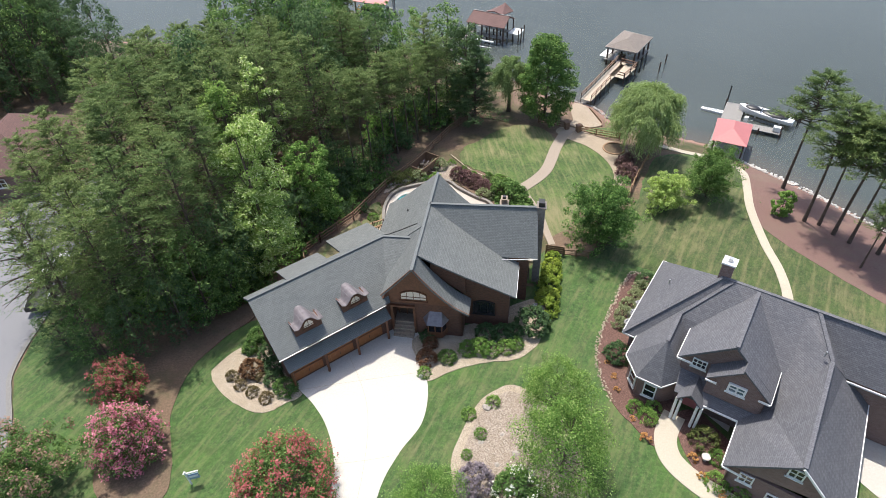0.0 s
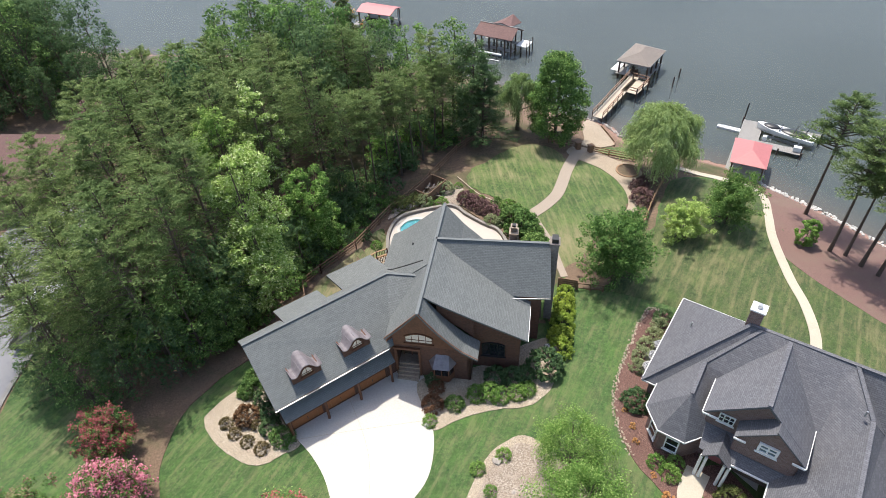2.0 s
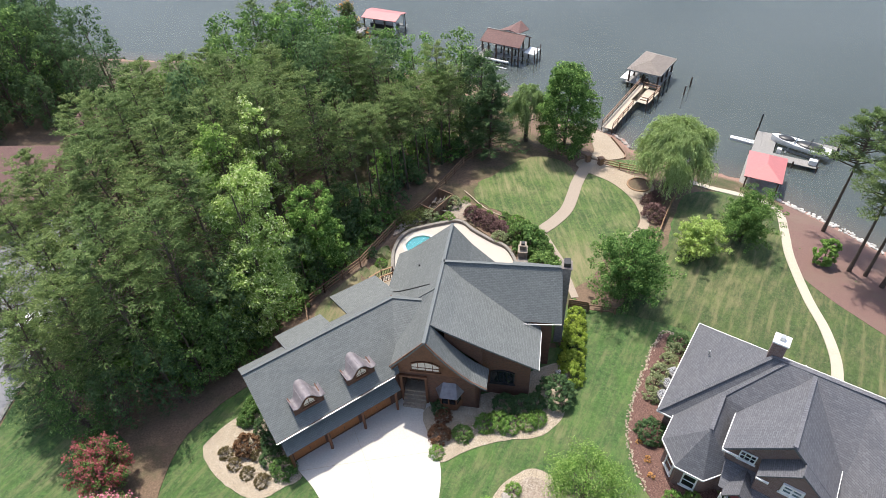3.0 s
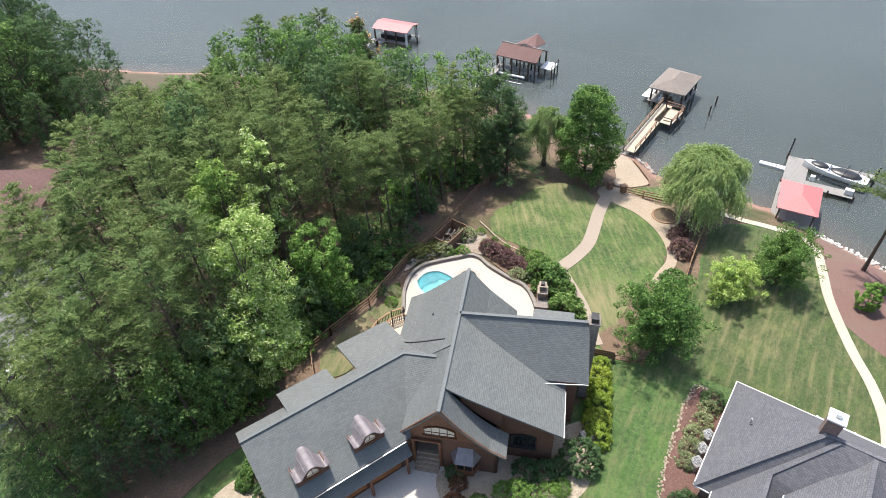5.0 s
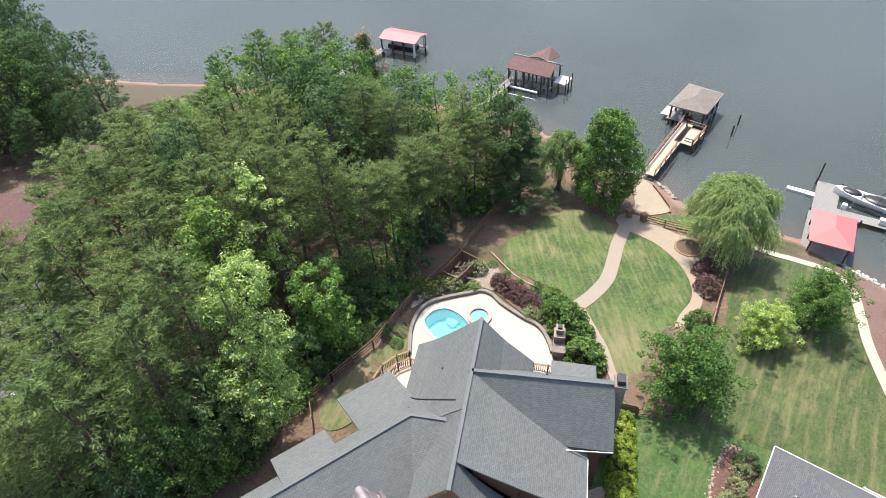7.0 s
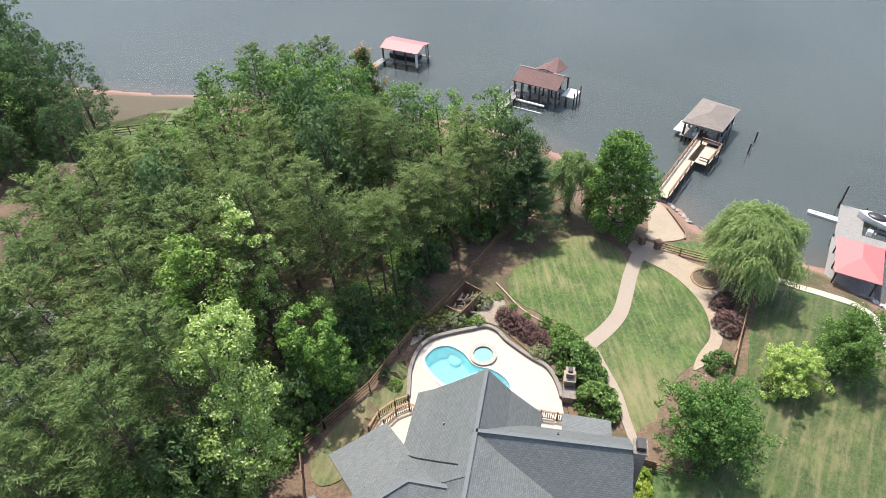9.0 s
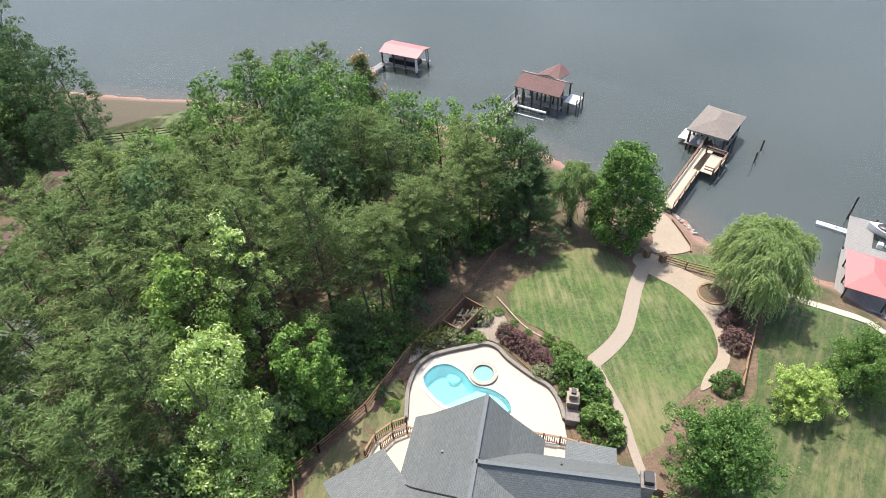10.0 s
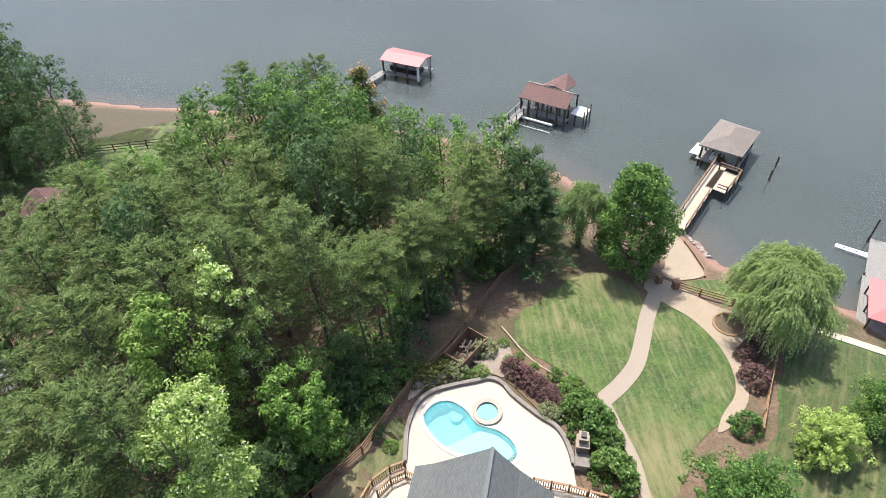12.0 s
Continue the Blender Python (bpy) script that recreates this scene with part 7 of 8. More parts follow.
def motor_boat(at, heading, z):
    """A runabout on its lift: hull by sections, deck, two dark covers, windscreen."""
    ob = thing("motor_boat", (at[0], at[1], z - 0.4), "white motor boat with black covers on a boat lift", "boat")
    d = Vector((math.cos(heading), math.sin(heading), 0))
    s = Vector((-d.y, d.x, 0))
    o = Vector((at[0], at[1], z))
    bm = bmesh.new()
    secs = [(-3.6, 0.82, 0.7), (-3.2, 0.95, 0.7), (-1.5, 1.02, 0.75), (0.5, 1.0, 0.82), (2.0, 0.8, 0.9), (3.0, 0.46, 0.97), (3.6, 0.07, 1.0)]
    rings = []
    for x, w, h in secs:
        prof = [(-w, h), (-w * 0.96, h * 0.55), (-w * 0.72, 0.12), (0, -0.12 if x < 2.5 else 0.25), (w * 0.72, 0.12), (w * 0.96, h * 0.55), (w, h)]
        rings.append([bm.verts.new(o + d * x + s * a + Vector((0, 0, b))) for a, b in prof])
    for r0, r1 in zip(rings, rings[1:]):
        for k in range(6):
            bm.faces.new((r0[k], r1[k], r1[k + 1], r0[k + 1]))
    bm.faces.new(rings[0])
    bmesh.ops.recalc_face_normals(bm, faces=bm.faces[:])
    hull = part("hull", bm, M_WHITE, ob, "glossy white hull")
    bm = bmesh.new()
    slab(bm, [o + d * x + s * w * 0.98 + Vector((0, 0, h)) for x, w, h in secs] + [o + d * x - s * w * 0.98 + Vector((0, 0, h)) for x, w, h in secs[::-1]], 0.05)
    part("deck", bm, M_WHITE, ob)
    for x0, x1, w in ((-2.9, 0.6, 0.9), (0.75, 2.9, 0.68)):
        bm = bmesh.new()
        c, L = (x0 + x1) / 2, (x1 - x0) / 2
        rows = []
        for j in range(4):
            f = math.cos(j / 3 * math.pi / 2 * 0.98)
            rows.append([bm.verts.new(o + d * (c + L * f * math.cos(a)) + s * (w * f * math.sin(a)) + Vector((0, 0, 0.84 + 0.02 * (c + 1) + 0.28 * math.sin(j / 3 * math.pi / 2)))) for a in [2 * math.pi * k / 20 for k in range(20)]])
        for r0, r1 in zip(rows, rows[1:]):
            for k in range(20):
                bm.faces.new((r0[k], r0[(k + 1) % 20], r1[(k + 1) % 20], r1[k]))
        bm.faces.new(rows[-1])
        part("cover", bm, M_BLACK, ob, "black canvas cover", smooth=True)
    bm = bmesh.new()
    beam(bm, o + d * 0.65 + s * 0.8 + Vector((0, 0, 1.1)), o + d * 0.65 - s * 0.8 + Vector((0, 0, 1.1)), 0.05, 0.35)
    part("windscreen", bm, M_GLASS, ob)
    for x in (-2.2, -0.9):
        bm = bmesh.new()
        tube(bm, [o + d * x + s * 1.0 + Vector((0, 0, 0.8)), o + d * (x - 0.3) + s * 0.7 + Vector((0, 0, 1.7)), o + d * (x - 0.3) - s * 0.7 + Vector((0, 0, 1.7)), o + d * x - s * 1.0 + Vector((0, 0, 0.8))], 0.035, 6)
        part("tower_bar", bm, M_BLACK, ob)
    bm = bmesh.new()
    for q in (-0.8, 0.8):
        beam(bm, o + d * 2 + s * q - Vector((0, 0, 0.25)), o - d * 2.8 + s * q - Vector((0, 0, 0.25)), 0.2, 0.25)
    for x in (1.2, -2.0):
        beam(bm, o + d * x + s * 1.5 - Vector((0, 0, 0.4)), o + d * x - s * 1.5 - Vector((0, 0, 0.4)), 0.2, 0.2)
    part("lift_cradle", bm, M_METAL, ob, "galvanised lift cradle")
    return ob


motor_boat((44.0, 74.2), math.atan2(76.7 - 71.8, 40.8 - 46.6), -5.2)

# ---- things round the houses ----
def ac_unit(x, y, size, label):
    z = gz(x, y) + 0.08
    ob = thing("air_conditioner", (x, y, z), label, "air conditioner", "air conditioners")
    bm = bmesh.new()
    box(bm, (x, y, z + size * 0.5), (size, size, size), 0.3)
    bmesh.ops.bevel(bm, geom=bm.edges[:], offset=0.05, segments=2, affect="EDGES")
    part("casing", bm, M_GREYPAINT, ob)
    bm = bmesh.new()
    tube(bm, [(x, y, z + size), (x, y, z + size + 0.03)], size * 0.4, 18)
    part("fan_grille", bm, M_BLACK, ob)
    for k in range(3):
        bm = bmesh.new()
        curb(bm, ring_points(Vector((x, y)), size * (0.14 + 0.12 * k), 16), 0.03, z + size + 0.03, z + size + 0.05)
        part("grille_ring", bm, M_METAL, ob)
    bm = bmesh.new()
    box(bm, (x, y, z - 0.05), (size + 0.2, size + 0.2, 0.1), 0.3)
    part("pad", bm, M_KERB, ob)
    return ob


for x, y in ((16.7, 36.9), (15.9, 35.8), (15.2, 34.7)):
    ac_unit(x, y, 0.8, "pale grey air conditioning unit beside the brick house")
ac_unit(7.7, 36.7, 0.8, "grey air conditioning unit beside the brown house")

sign = thing("yard_sign", (-18.0, 21.4, gz(-18, 21.4)), "white and blue yard sign on a hanging post", "sign")
z = gz(-18, 21.4)
for name, m, p, q, w, h in (("post", M_WHITE, (-18.3, 21.4, z - 0.1), (-18.3, 21.4, z + 1.7), 0.1, 0.1), ("arm", M_WHITE, (-18.45, 21.35, z + 1.5), (-17.5, 21.6, z + 1.5), 0.08, 0.08), ("board", M_BLUE, (-18.2, 21.4, z + 1.0), (-17.55, 21.58, z + 1.0), 0.04, 0.65), ("stripe", M_WHITE, (-18.15, 21.38, z + 1.05), (-17.6, 21.53, z + 1.05), 0.07, 0.16)):
    bm = bmesh.new()
    beam(bm, p, q, w, h)
    part(name, bm, m, sign)


def car(x, y, heading, paint, label):
    z = gz(x, y) + 0.08
    ob = thing("car", (x, y, z), label, "car")
    d = Vector((math.cos(heading), math.sin(heading), 0))
    s = Vector((-d.y, d.x, 0))
    o = Vector((x, y, z))

    def loft(rows):
        bm = bmesh.new()
        rings = [[bm.verts.new(o + d * a + s * b + Vector((0, 0, h))) for a, b in ((-l, -w), (r, -w), (r, w), (-l, w))] for l, r, w, h in rows]
        for r0, r1 in zip(rings, rings[1:]):
            for k in range(4):
                bm.faces.new((r0[k], r0[(k + 1) % 4], r1[(k + 1) % 4], r1[k]))
        bm.faces.new(rings[0][::-1])
        bm.faces.new(rings[-1])
        bmesh.ops.bevel(bm, geom=bm.edges[:], offset=0.05, segments=2, affect="EDGES")
        return bm
    part("body", loft([(2.2, 2.25, 0.86, 0.3), (2.3, 2.35, 0.92, 0.6), (2.2, 2.2, 0.88, 0.95)]), paint, ob)
    part("glasshouse", loft([(1.9, 1.1, 0.82, 0.94), (1.5, 0.55, 0.68, 1.42)]), M_GLASS, ob, "dark car windows")
    part("roof", loft([(1.5, 0.55, 0.7, 1.42), (1.42, 0.45, 0.64, 1.5)]), paint, ob)
    for a in (-1.4, 1.4):
        for b in (-0.88, 0.88):
            bm = bmesh.new()
            c = o + d * a + s * b + Vector((0, 0, 0.33))
            tube(bm, [c - s * 0.11, c + s * 0.11], 0.33, 16)
            wheel = part("wheel", bm, M_BLACK, ob)
            bm = bmesh.new()
            tube(bm, [c - s * 0.12, c + s * 0.12], 0.19, 12)
            part("rim", bm, M_METAL, wheel)
    for b in (-0.6, 0.6):
        bm = bmesh.new()
        box(bm, o + d * 2.31 + s * b + Vector((0, 0, 0.68)), (0.08, 0.35, 0.14), heading)
        part("headlight", bm, M_PALEGLASS, ob)
        bm = bmesh.new()
        box(bm, o - d * 2.27 + s * b + Vector((0, 0, 0.72)), (0.08, 0.3, 0.14), heading)
        part("tail_light", bm, M_REDROOF, ob)
    return ob


car(-38.1, 43.4, 1.25, M_WHITE, "white parked car on the street")


def trailer(x, y, turn):
    """An open utility trailer with low sides, two wheels and a drawbar."""
    z = gz(x, y) + 0.06
    ob = thing("utility_trailer", (x, y, z), "dark open utility trailer parked behind the white car", "trailer")
    m = pose(x, y, z, 0, 0, math.degrees(turn))
    for name, c, q, mat in (("floor", (0, 0, 0.5), (3.2, 1.7, 0.08), M_BLACK), ("side_panel", (0, 0.88, 0.75), (3.2, 0.06, 0.5), M_METAL), ("side_panel", (0, -0.88, 0.75), (3.2, 0.06, 0.5), M_METAL),
                            ("front_panel", (1.63, 0, 0.75), (0.06, 1.82, 0.5), M_BLACK), ("tailgate", (-1.63, 0, 0.75), (0.06, 1.82, 0.5), M_BLACK), ("drawbar", (2.2, 0, 0.46), (1.1, 0.1, 0.08), M_BLACK)):
        bm = bmesh.new()
        box(bm, c, q)
        bmesh.ops.bevel(bm, geom=bm.edges[:], offset=0.015, segments=1, affect="EDGES")
        bm.transform(m)
        part(name, bm, mat, ob)
    for side in (-1, 1):
        bm = bmesh.new()
        tube(bm, [Vector((0, side * 0.95, 0.3)), Vector((0, side * 1.03, 0.3)), Vector((0, side * 1.1, 0.3)), Vector((0, side * 1.16, 0.3))], [0.26, 0.31, 0.31, 0.26], 14)
        bm.transform(m)
        part("wheel", bm, M_BLACK, ob)
    return ob


trailer(-37.5, 39.6, radians(100))


def hip_house(cx, cy, w, l, turn, eave, peak, label, category="house"):
    z = gz(cx, cy)
    ob = thing("house", (cx, cy, z - 0.2), label, category)
    c, s = math.cos(turn), math.sin(turn)
    T = lambda a, b, h: Vector((cx + a * c - b * s, cy + a * s + b * c, h))
    for k, (p, q) in enumerate(((( -w, -l), (w, -l)), ((w, -l), (w, l)), ((w, l), (-w, l)), ((-w, l), (-w, -l)))):
        bm = bmesh.new()
        a, b = T(*p, 0), T(*q, 0)
        wall(bm, xy(a), xy(b), z - 0.2, eave, 0.25)
        part("wall", bm, M_BRICK_NB, ob)
        m = a.lerp(b, 0.4)
        dd = (b - a).normalized()
        window(ob, xy(m), xy(dd), 1.2, 1.1, eave - 1.7, (2, 2))
    e = 0.5
    k = max(l - w, 0.0)
    A, Bq, Cq, D = T(-w - e, -l - e, eave), T(w + e, -l - e, eave), T(w + e, l + e, eave), T(-w - e, l + e, eave)
    r0, r1 = T(0, -k - 0.01, peak), T(0, k + 0.01, peak)
    for pts in ([A, Bq, r0], [Bq, Cq, r1, r0], [Cq, D, r1], [D, A, r0, r1]):
        bm = bmesh.new()
        slab(bm, pts, 0.14)
        part("roof", bm, M_SHINGLE_RED, ob, "brown-red shingle roof slope")
    return ob


hip_house(-50.5, 62.5, 4.2, 6.0, 0.15, 1.6, 5.0, "tan house with a brown-red hip roof among the trees")
hip_house(-47.5, 77.0, 1.8, 1.8, 0.2, 0.9, 2.8, "small outbuilding with a brown-red hip roof", "outbuilding")

# ---- the wood ----
rng0 = np.random.default_rng(11)
KINDS = {
    "pine": [conifer("pine_tree", 16, 3.9, 0.29, L_PINE, "tall green pine tree in the dense wood", s, 80, 9, 10, low=0.34, taper=0.62) for s in (1, 2, 3)],
    "oak": [plant("broadleaf_tree", "broad", 14, 3.6, 0.31, L_OAK, "leafy green broadleaf tree in the wood", seed=s, clumps=150, per=26, trunk=0.2) for s in (4, 5)],
    "deep": [plant("broadleaf_tree", "broad", 13, 3.4, 0.31, L_DEEP, "dark green broadleaf tree in the wood", seed=s, clumps=130, per=28, trunk=0.18) for s in (6, 7)],
    "bright": [plant("broadleaf_tree", "tall", 13, 2.8, 0.31, L_BRIGHT, "bright green broadleaf tree in the wood", seed=s, clumps=140, per=28, trunk=0.17) for s in (8, 9)],
    "slim": [conifer("pine_tree", 14, 2.7, 0.24, L_PINE, "slim pine with a bare trunk and high crown", s, 46, 8, 15, low=0.56, taper=0.45, trunk=0.13) for s in (12, 13)],
}
# lighter copies of the same kinds for the far side of the wood
FAR = {
    "pine": [conifer("pine_tree", 15, 3.9, 0.36, L_PINE, "tall green pine tree in the dense wood", s, 56, 8, 10, low=0.34, taper=0.6) for s in (14, 15)],
    "oak": [plant("broadleaf_tree", "broad", 14, 3.7, 0.33, L_OAK, "leafy green broadleaf tree in the wood", seed=s, clumps=120, per=26, trunk=0.18) for s in (16, 17)],
    "deep": [plant("broadleaf_tree", "broad", 13, 3.4, 0.32, L_DEEP, "dark green broadleaf tree in the wood", seed=18, clumps=110, per=26, trunk=0.16)],
    "bright": [plant("broadleaf_tree", "tall", 13, 2.9, 0.32, L_BRIGHT, "bright green broadleaf tree in the wood", seed=19, clumps=110, per=26, trunk=0.15)],
}
GROWN = {"pine": 15.6, "oak": 13.6, "deep": 12.6, "bright": 13.0, "slim": 13.6}


def inside(poly, x, y):
    c = False
    for (ax, ay), (bx, by) in zip(poly, poly[1:] + poly[:1]):
        if (ay > y) != (by > y) and x < (bx - ax) * (y - ay) / (by - ay) + ax:
            c = not c
    return c


WOOD = [(-21, 41.5), (-19, 45), (-18.6, 49), (-17.6, 53.5), (-14.6, 58), (-10.6, 62), (-5.8, 66), (-2, 70.5), (1.0, 73), (0.5, 75.5), (-3, 77.5), (-7, 79), (-11, 80), (-14, 84), (-19, 85), (-25, 84.5),
        (-26.5, 79), (-28, 73), (-30.5, 67.5), (-36, 65), (-39, 63), (-37, 58), (-33.5, 52), (-33.5, 43), (-31, 38), (-26, 38.5), (-23, 39.5)]
FAR_WOOD = [(-57, 82), (-56, 88), (-60, 96), (-64, 103), (-78, 106), (-88, 100), (-88, 80), (-66, 74)]
LOW_WOOD = [(-24, 89), (-13, 87.5), (-3, 82), (2, 78), (5.5, 79.5), (2, 87), (-8, 93), (-20, 97), (-27, 95)]
SPECIAL = [(-16.6, 43.2), (4.0, 72.8), (-20.4, 50.6), (-13.4, 50.2), (3.6, 69), (-13.6, 86), (-17.8, 53.6)]


def canopy(x, y):
    """The wood's height above the datum: highest in its middle, lower towards the lake and the lawn."""
    return 16.0 - (0.145 if x > -9 else 0.12) * math.hypot(x + 22.5, y - 54)


def grow(kind, x, y, top, turn=None, far=False):
    """A tree of the wood that reaches up to the height top."""
    pick = FAR[kind] if far and kind in FAR else KINDS[kind]
    ob = pick[int(abs(x * 7.3 + y * 3.1)) % len(pick)]
    h = (top - gz(x, y)) / GROWN[kind]
    size = min(max(h, 0.55), 1.08)
    return stand(ob, x, y, size, turn, tall=h / size)


FRONT = [("oak", -28.4, 32.4, 5.5), ("pine", -26.2, 85.2, 12.6), ("pine", -22.4, 86.2, 12.0), ("pine", -18.8, 86.6, 12.8), ("oak", -15.8, 83.4, 12.0), ("pine", -29.0, 80.0, 11.0), ("oak", -29.8, 75.5, 9.5), ("deep", -48.6, 86.4, 7.0), ("deep", -52.4, 92.0, 10.0), ("deep", -61.0, 88.0, 13.0),
         ("pine", -29.8, 39.2, 12.6), ("pine", -25.8, 40.0, 14.6), ("pine", -32.6, 36.8, 12.0), ("pine", -27.2, 35.6, 12.2), ("pine", -24.2, 36.8, 14.2), ("pine", -21.6, 40.0, 14.6), ("pine", -29.6, 33.2, 10.6), ("pine", -33.7, 42.4, 12.8), ("pine", -33.4, 46.5, 13.6),
         ("pine", -30.8, 51.0, 14.5), ("pine", -34.0, 58.0, 14.0), ("pine", -36.6, 46.0, 12.6), ("pine", -37.2, 50.6, 12.6), ("pine", -30.4, 44.6, 13.6), ("oak", -21.3, 37.2, 8.0), ("deep", -19.4, 40.2, 8.5), ("deep", -26.0, 33.4, 5.0), ("deep", -22.6, 35.0, 6.0), ("oak", -19.2, 38.4, 5.5), ("deep", -32.0, 33.4, 4.0),
         ("deep", -51.0, 83.4, 6.0), ("deep", -54.5, 86.0, 9.0), ("deep", -57.0, 91.0, 11.0), ("deep", -55.0, 80.0, 6.0), ("bright", -44.4, 81.4, 2.6), ("slim", -9.6, 60.6, 10.0), ("slim", -6.6, 64.6, 9.0), ("deep", -11.8, 56.6, 4.5), ("bright", -8.0, 63.4, 4.4), ("deep", -3.6, 69.0, 3.0), ("oak", -13.6, 54.6, 5.5), ("deep", -14.6, 47.6, 4.5)]
spots = [q[1:3] for q in FRONT]
tries = 0
while len(spots) < 178 and tries < 20000:
    tries += 1
    x, y = rng0.uniform(-88, 6), rng0.uniform(36, 106)
    if (x + 16.6) ** 2 + (y - 43.2) ** 2 < 16 or (x + 20.6) ** 2 + (y - 49.6) ** 2 < 8 or (x + 13.4) ** 2 + (y - 50.2) ** 2 < 12:
        continue
    if (x + 49) ** 2 + (y - 61) ** 2 < 49 or (x + 47.5) ** 2 + (y - 77) ** 2 < 20 or any((x - a) ** 2 + (y - b) ** 2 < 7 for a, b in SPECIAL):
        continue
    if (inside(WOOD, x, y) or inside(FAR_WOOD, x, y) or inside(LOW_WOOD, x, y)) and all((x - a) ** 2 + (y - b) ** 2 > 3.3 ** 2 for a, b in spots):
        spots.append((x, y))
for x, y in spots[len(FRONT):]:
    low, away = inside(LOW_WOOD, x, y), inside(FAR_WOOD, x, y)
    kind = rng0.choice(["pine", "oak", "deep", "bright"], p=[0.0, 0.5, 0.3, 0.2] if low else [0.0, 0.1, 0.9, 0.0] if away else [0.89, 0.08, 0.03, 0.0] if y < 66 else [0.46, 0.26, 0.22, 0.06] if y < 75 else [0.2, 0.36, 0.1, 0.34])
    if x > -13 and 54 < y < 72 and not low:
        kind = "slim"
        if rng0.random() < 0.45:
            continue
    top = rng0.uniform(1.5, 5.0) if low else rng0.uniform(9, 14) if away else canopy(x, y) + rng0.uniform(-1.6, 0.8)
    grow(kind, x, y, top, rng0.uniform(0, 360), y > 68 or x < -36)

# slim bare-stemmed trees along the fence
for x, y, top in ((-8.6, 60.4, 10.5), (-7.2, 62.4, 9.5), (-5.9, 64.0, 10.5), (-4.6, 65.8, 9.0), (-3.5, 67.4, 9.8), (-2.0, 69.2, 8.4), (-10.4, 58.6, 11.5), (-1.0, 71.2, 9.5)):
    grow("slim", x, y, top)
stand(plant("broadleaf_tree", "tall", 12.4, 2.9, 0.27, L_DEEP, "tall oval broadleaf tree behind the dark conifer", seed=56, clumps=150, per=60, trunk=0.2), 2.8, 73.6)

# trees that stand out
stand(plant("poplar_tree", "lobed", 16.0, 3.2, 0.2, L_POPLAR, "tall poplar with pale silvery green leaves", seed=51, clumps=460, per=46, trunk=0.22), -16.6, 43.2, turn=0)
stand(plant("broadleaf_tree", "broad", 16.4, 2.9, 0.24, L_FRESH, "lime-green tree standing out of the wood", seed=52, clumps=150, per=60, trunk=0.18), -20.4, 50.6)
stand(plant("poplar_tree", "tall", 16.8, 1.9, 0.25, L_POPLAR, "slender pale-leaved tree in the wood", seed=57, clumps=90, per=50, trunk=0.16), -17.8, 53.6)
stand(plant("broadleaf_tree", "tall", 9.4, 2.1, 0.26, L_NEAR, "bright green tree at the edge of the wood", seed=53, clumps=120, per=70, trunk=0.14), -13.4, 50.2)
stand(conifer("spruce_tree", 10.0, 4.0, 0.32, L_DEEP, "dark green conifer at the edge of the wood", 54, 90, 10, 14, low=0.06, taper=0.8, trunk=0.2), 4.0, 71.6)
stand(plant("pine_tree", "pine", 14.5, 3.0, 0.3, L_OLIVE, "pine tree with an orange-tinted top", seed=55, clumps=110, per=70, spray=True, aspect=0.3, trunk=0.16, flower=L_ORANGE, flower_share=0.05), -13.6, 86.0)
tallpine = [conifer("pine_tree", 12.5, 2.8, 0.26, L_PINE, "tall bare-stemmed pine with a high tufted crown", s, 60, 9, 18, low=0.58, taper=0.4, limb=1.3) for s in (61, 62)]
for k, (x, y, q) in enumerate(((38.7, 56.8, 1.14), (37.7, 49.9, 1.14), (39.0, 49.3, 1.05), (39.7, 47.7, 1.18), (40.6, 46.3, 1.1), (42.6, 44.6, 1.08), (39.6, 42.4, 0.64))):
    stand(tallpine[k % 2], x, y, q)
stand(plant("sapling", "broad", 3.0, 1.1, 0.18, L_BRIGHT, "young bright green tree in red mulch", seed=63, clumps=60, per=110, trunk=0.06), 35.6, 51.0)

# yard trees
maple = plant("maple_tree", "ragged", 8.0, 3.8, 0.2, L_YARD, "round leafy green yard tree on the lawn", seed=21, clumps=420, per=52, trunk=0.15)
stand(maple, 14.9, 45.7, 1.0)
stand(plant("maple_tree", "ragged", 4.5, 2.55, 0.19, L_LIME, "small light green round tree on the lawn", seed=28, clumps=240, per=44, trunk=0.1), 23.4, 51.8, 1.0)
stand(maple, 28.7, 54.2, 0.8, 140)
bigtree = plant("maple_tree", "broad", 11.6, 3.4, 0.27, L_YARD, "tall leafy green tree near the shore", seed=22, clumps=340, per=70, trunk=0.2)
stand(bigtree, 13.3, 72.5)
stand(willow("willow_tree", 7.6, 4.1, "weeping willow with trailing pale green strands", 23, 100, 36), 24.1, 64.5, 1.15)
stand(willow("willow_tree", 7.8, 2.7, "weeping willow at the edge of the wood", 24, 46, 28), 8.8, 75.2)
near = plant("crape_myrtle_tree", "broad", 6.5, 2.9, 0.13, L_NEAR, "bright green leafy tree in the gravel bed", seed=25, clumps=270, per=64, trunk=0.12)
stand(near, 7.6, 26.2, 0.9)
stand(near, 7.4, 21.6, 1.08)
myrtle = plant("crape_myrtle_tree", "dome", 4.4, 2.1, 0.14, L_OAK, "crape myrtle tree covered in pink blossom", seed=26, clumps=190, per=42, trunk=0.08, flower=L_PINK, flower_share=1.0)
stand(myrtle, -23.2, 24.0, 1.2)
stand(plant("crape_myrtle_tree", "ragged", 4.3, 2.1, 0.14, L_OAK, "crape myrtle tree with dark red blossom", seed=27, clumps=190, per=42, trunk=0.08, flower=L_CRIMSON, flower_share=0.9), -25.2, 28.2, 1.05)
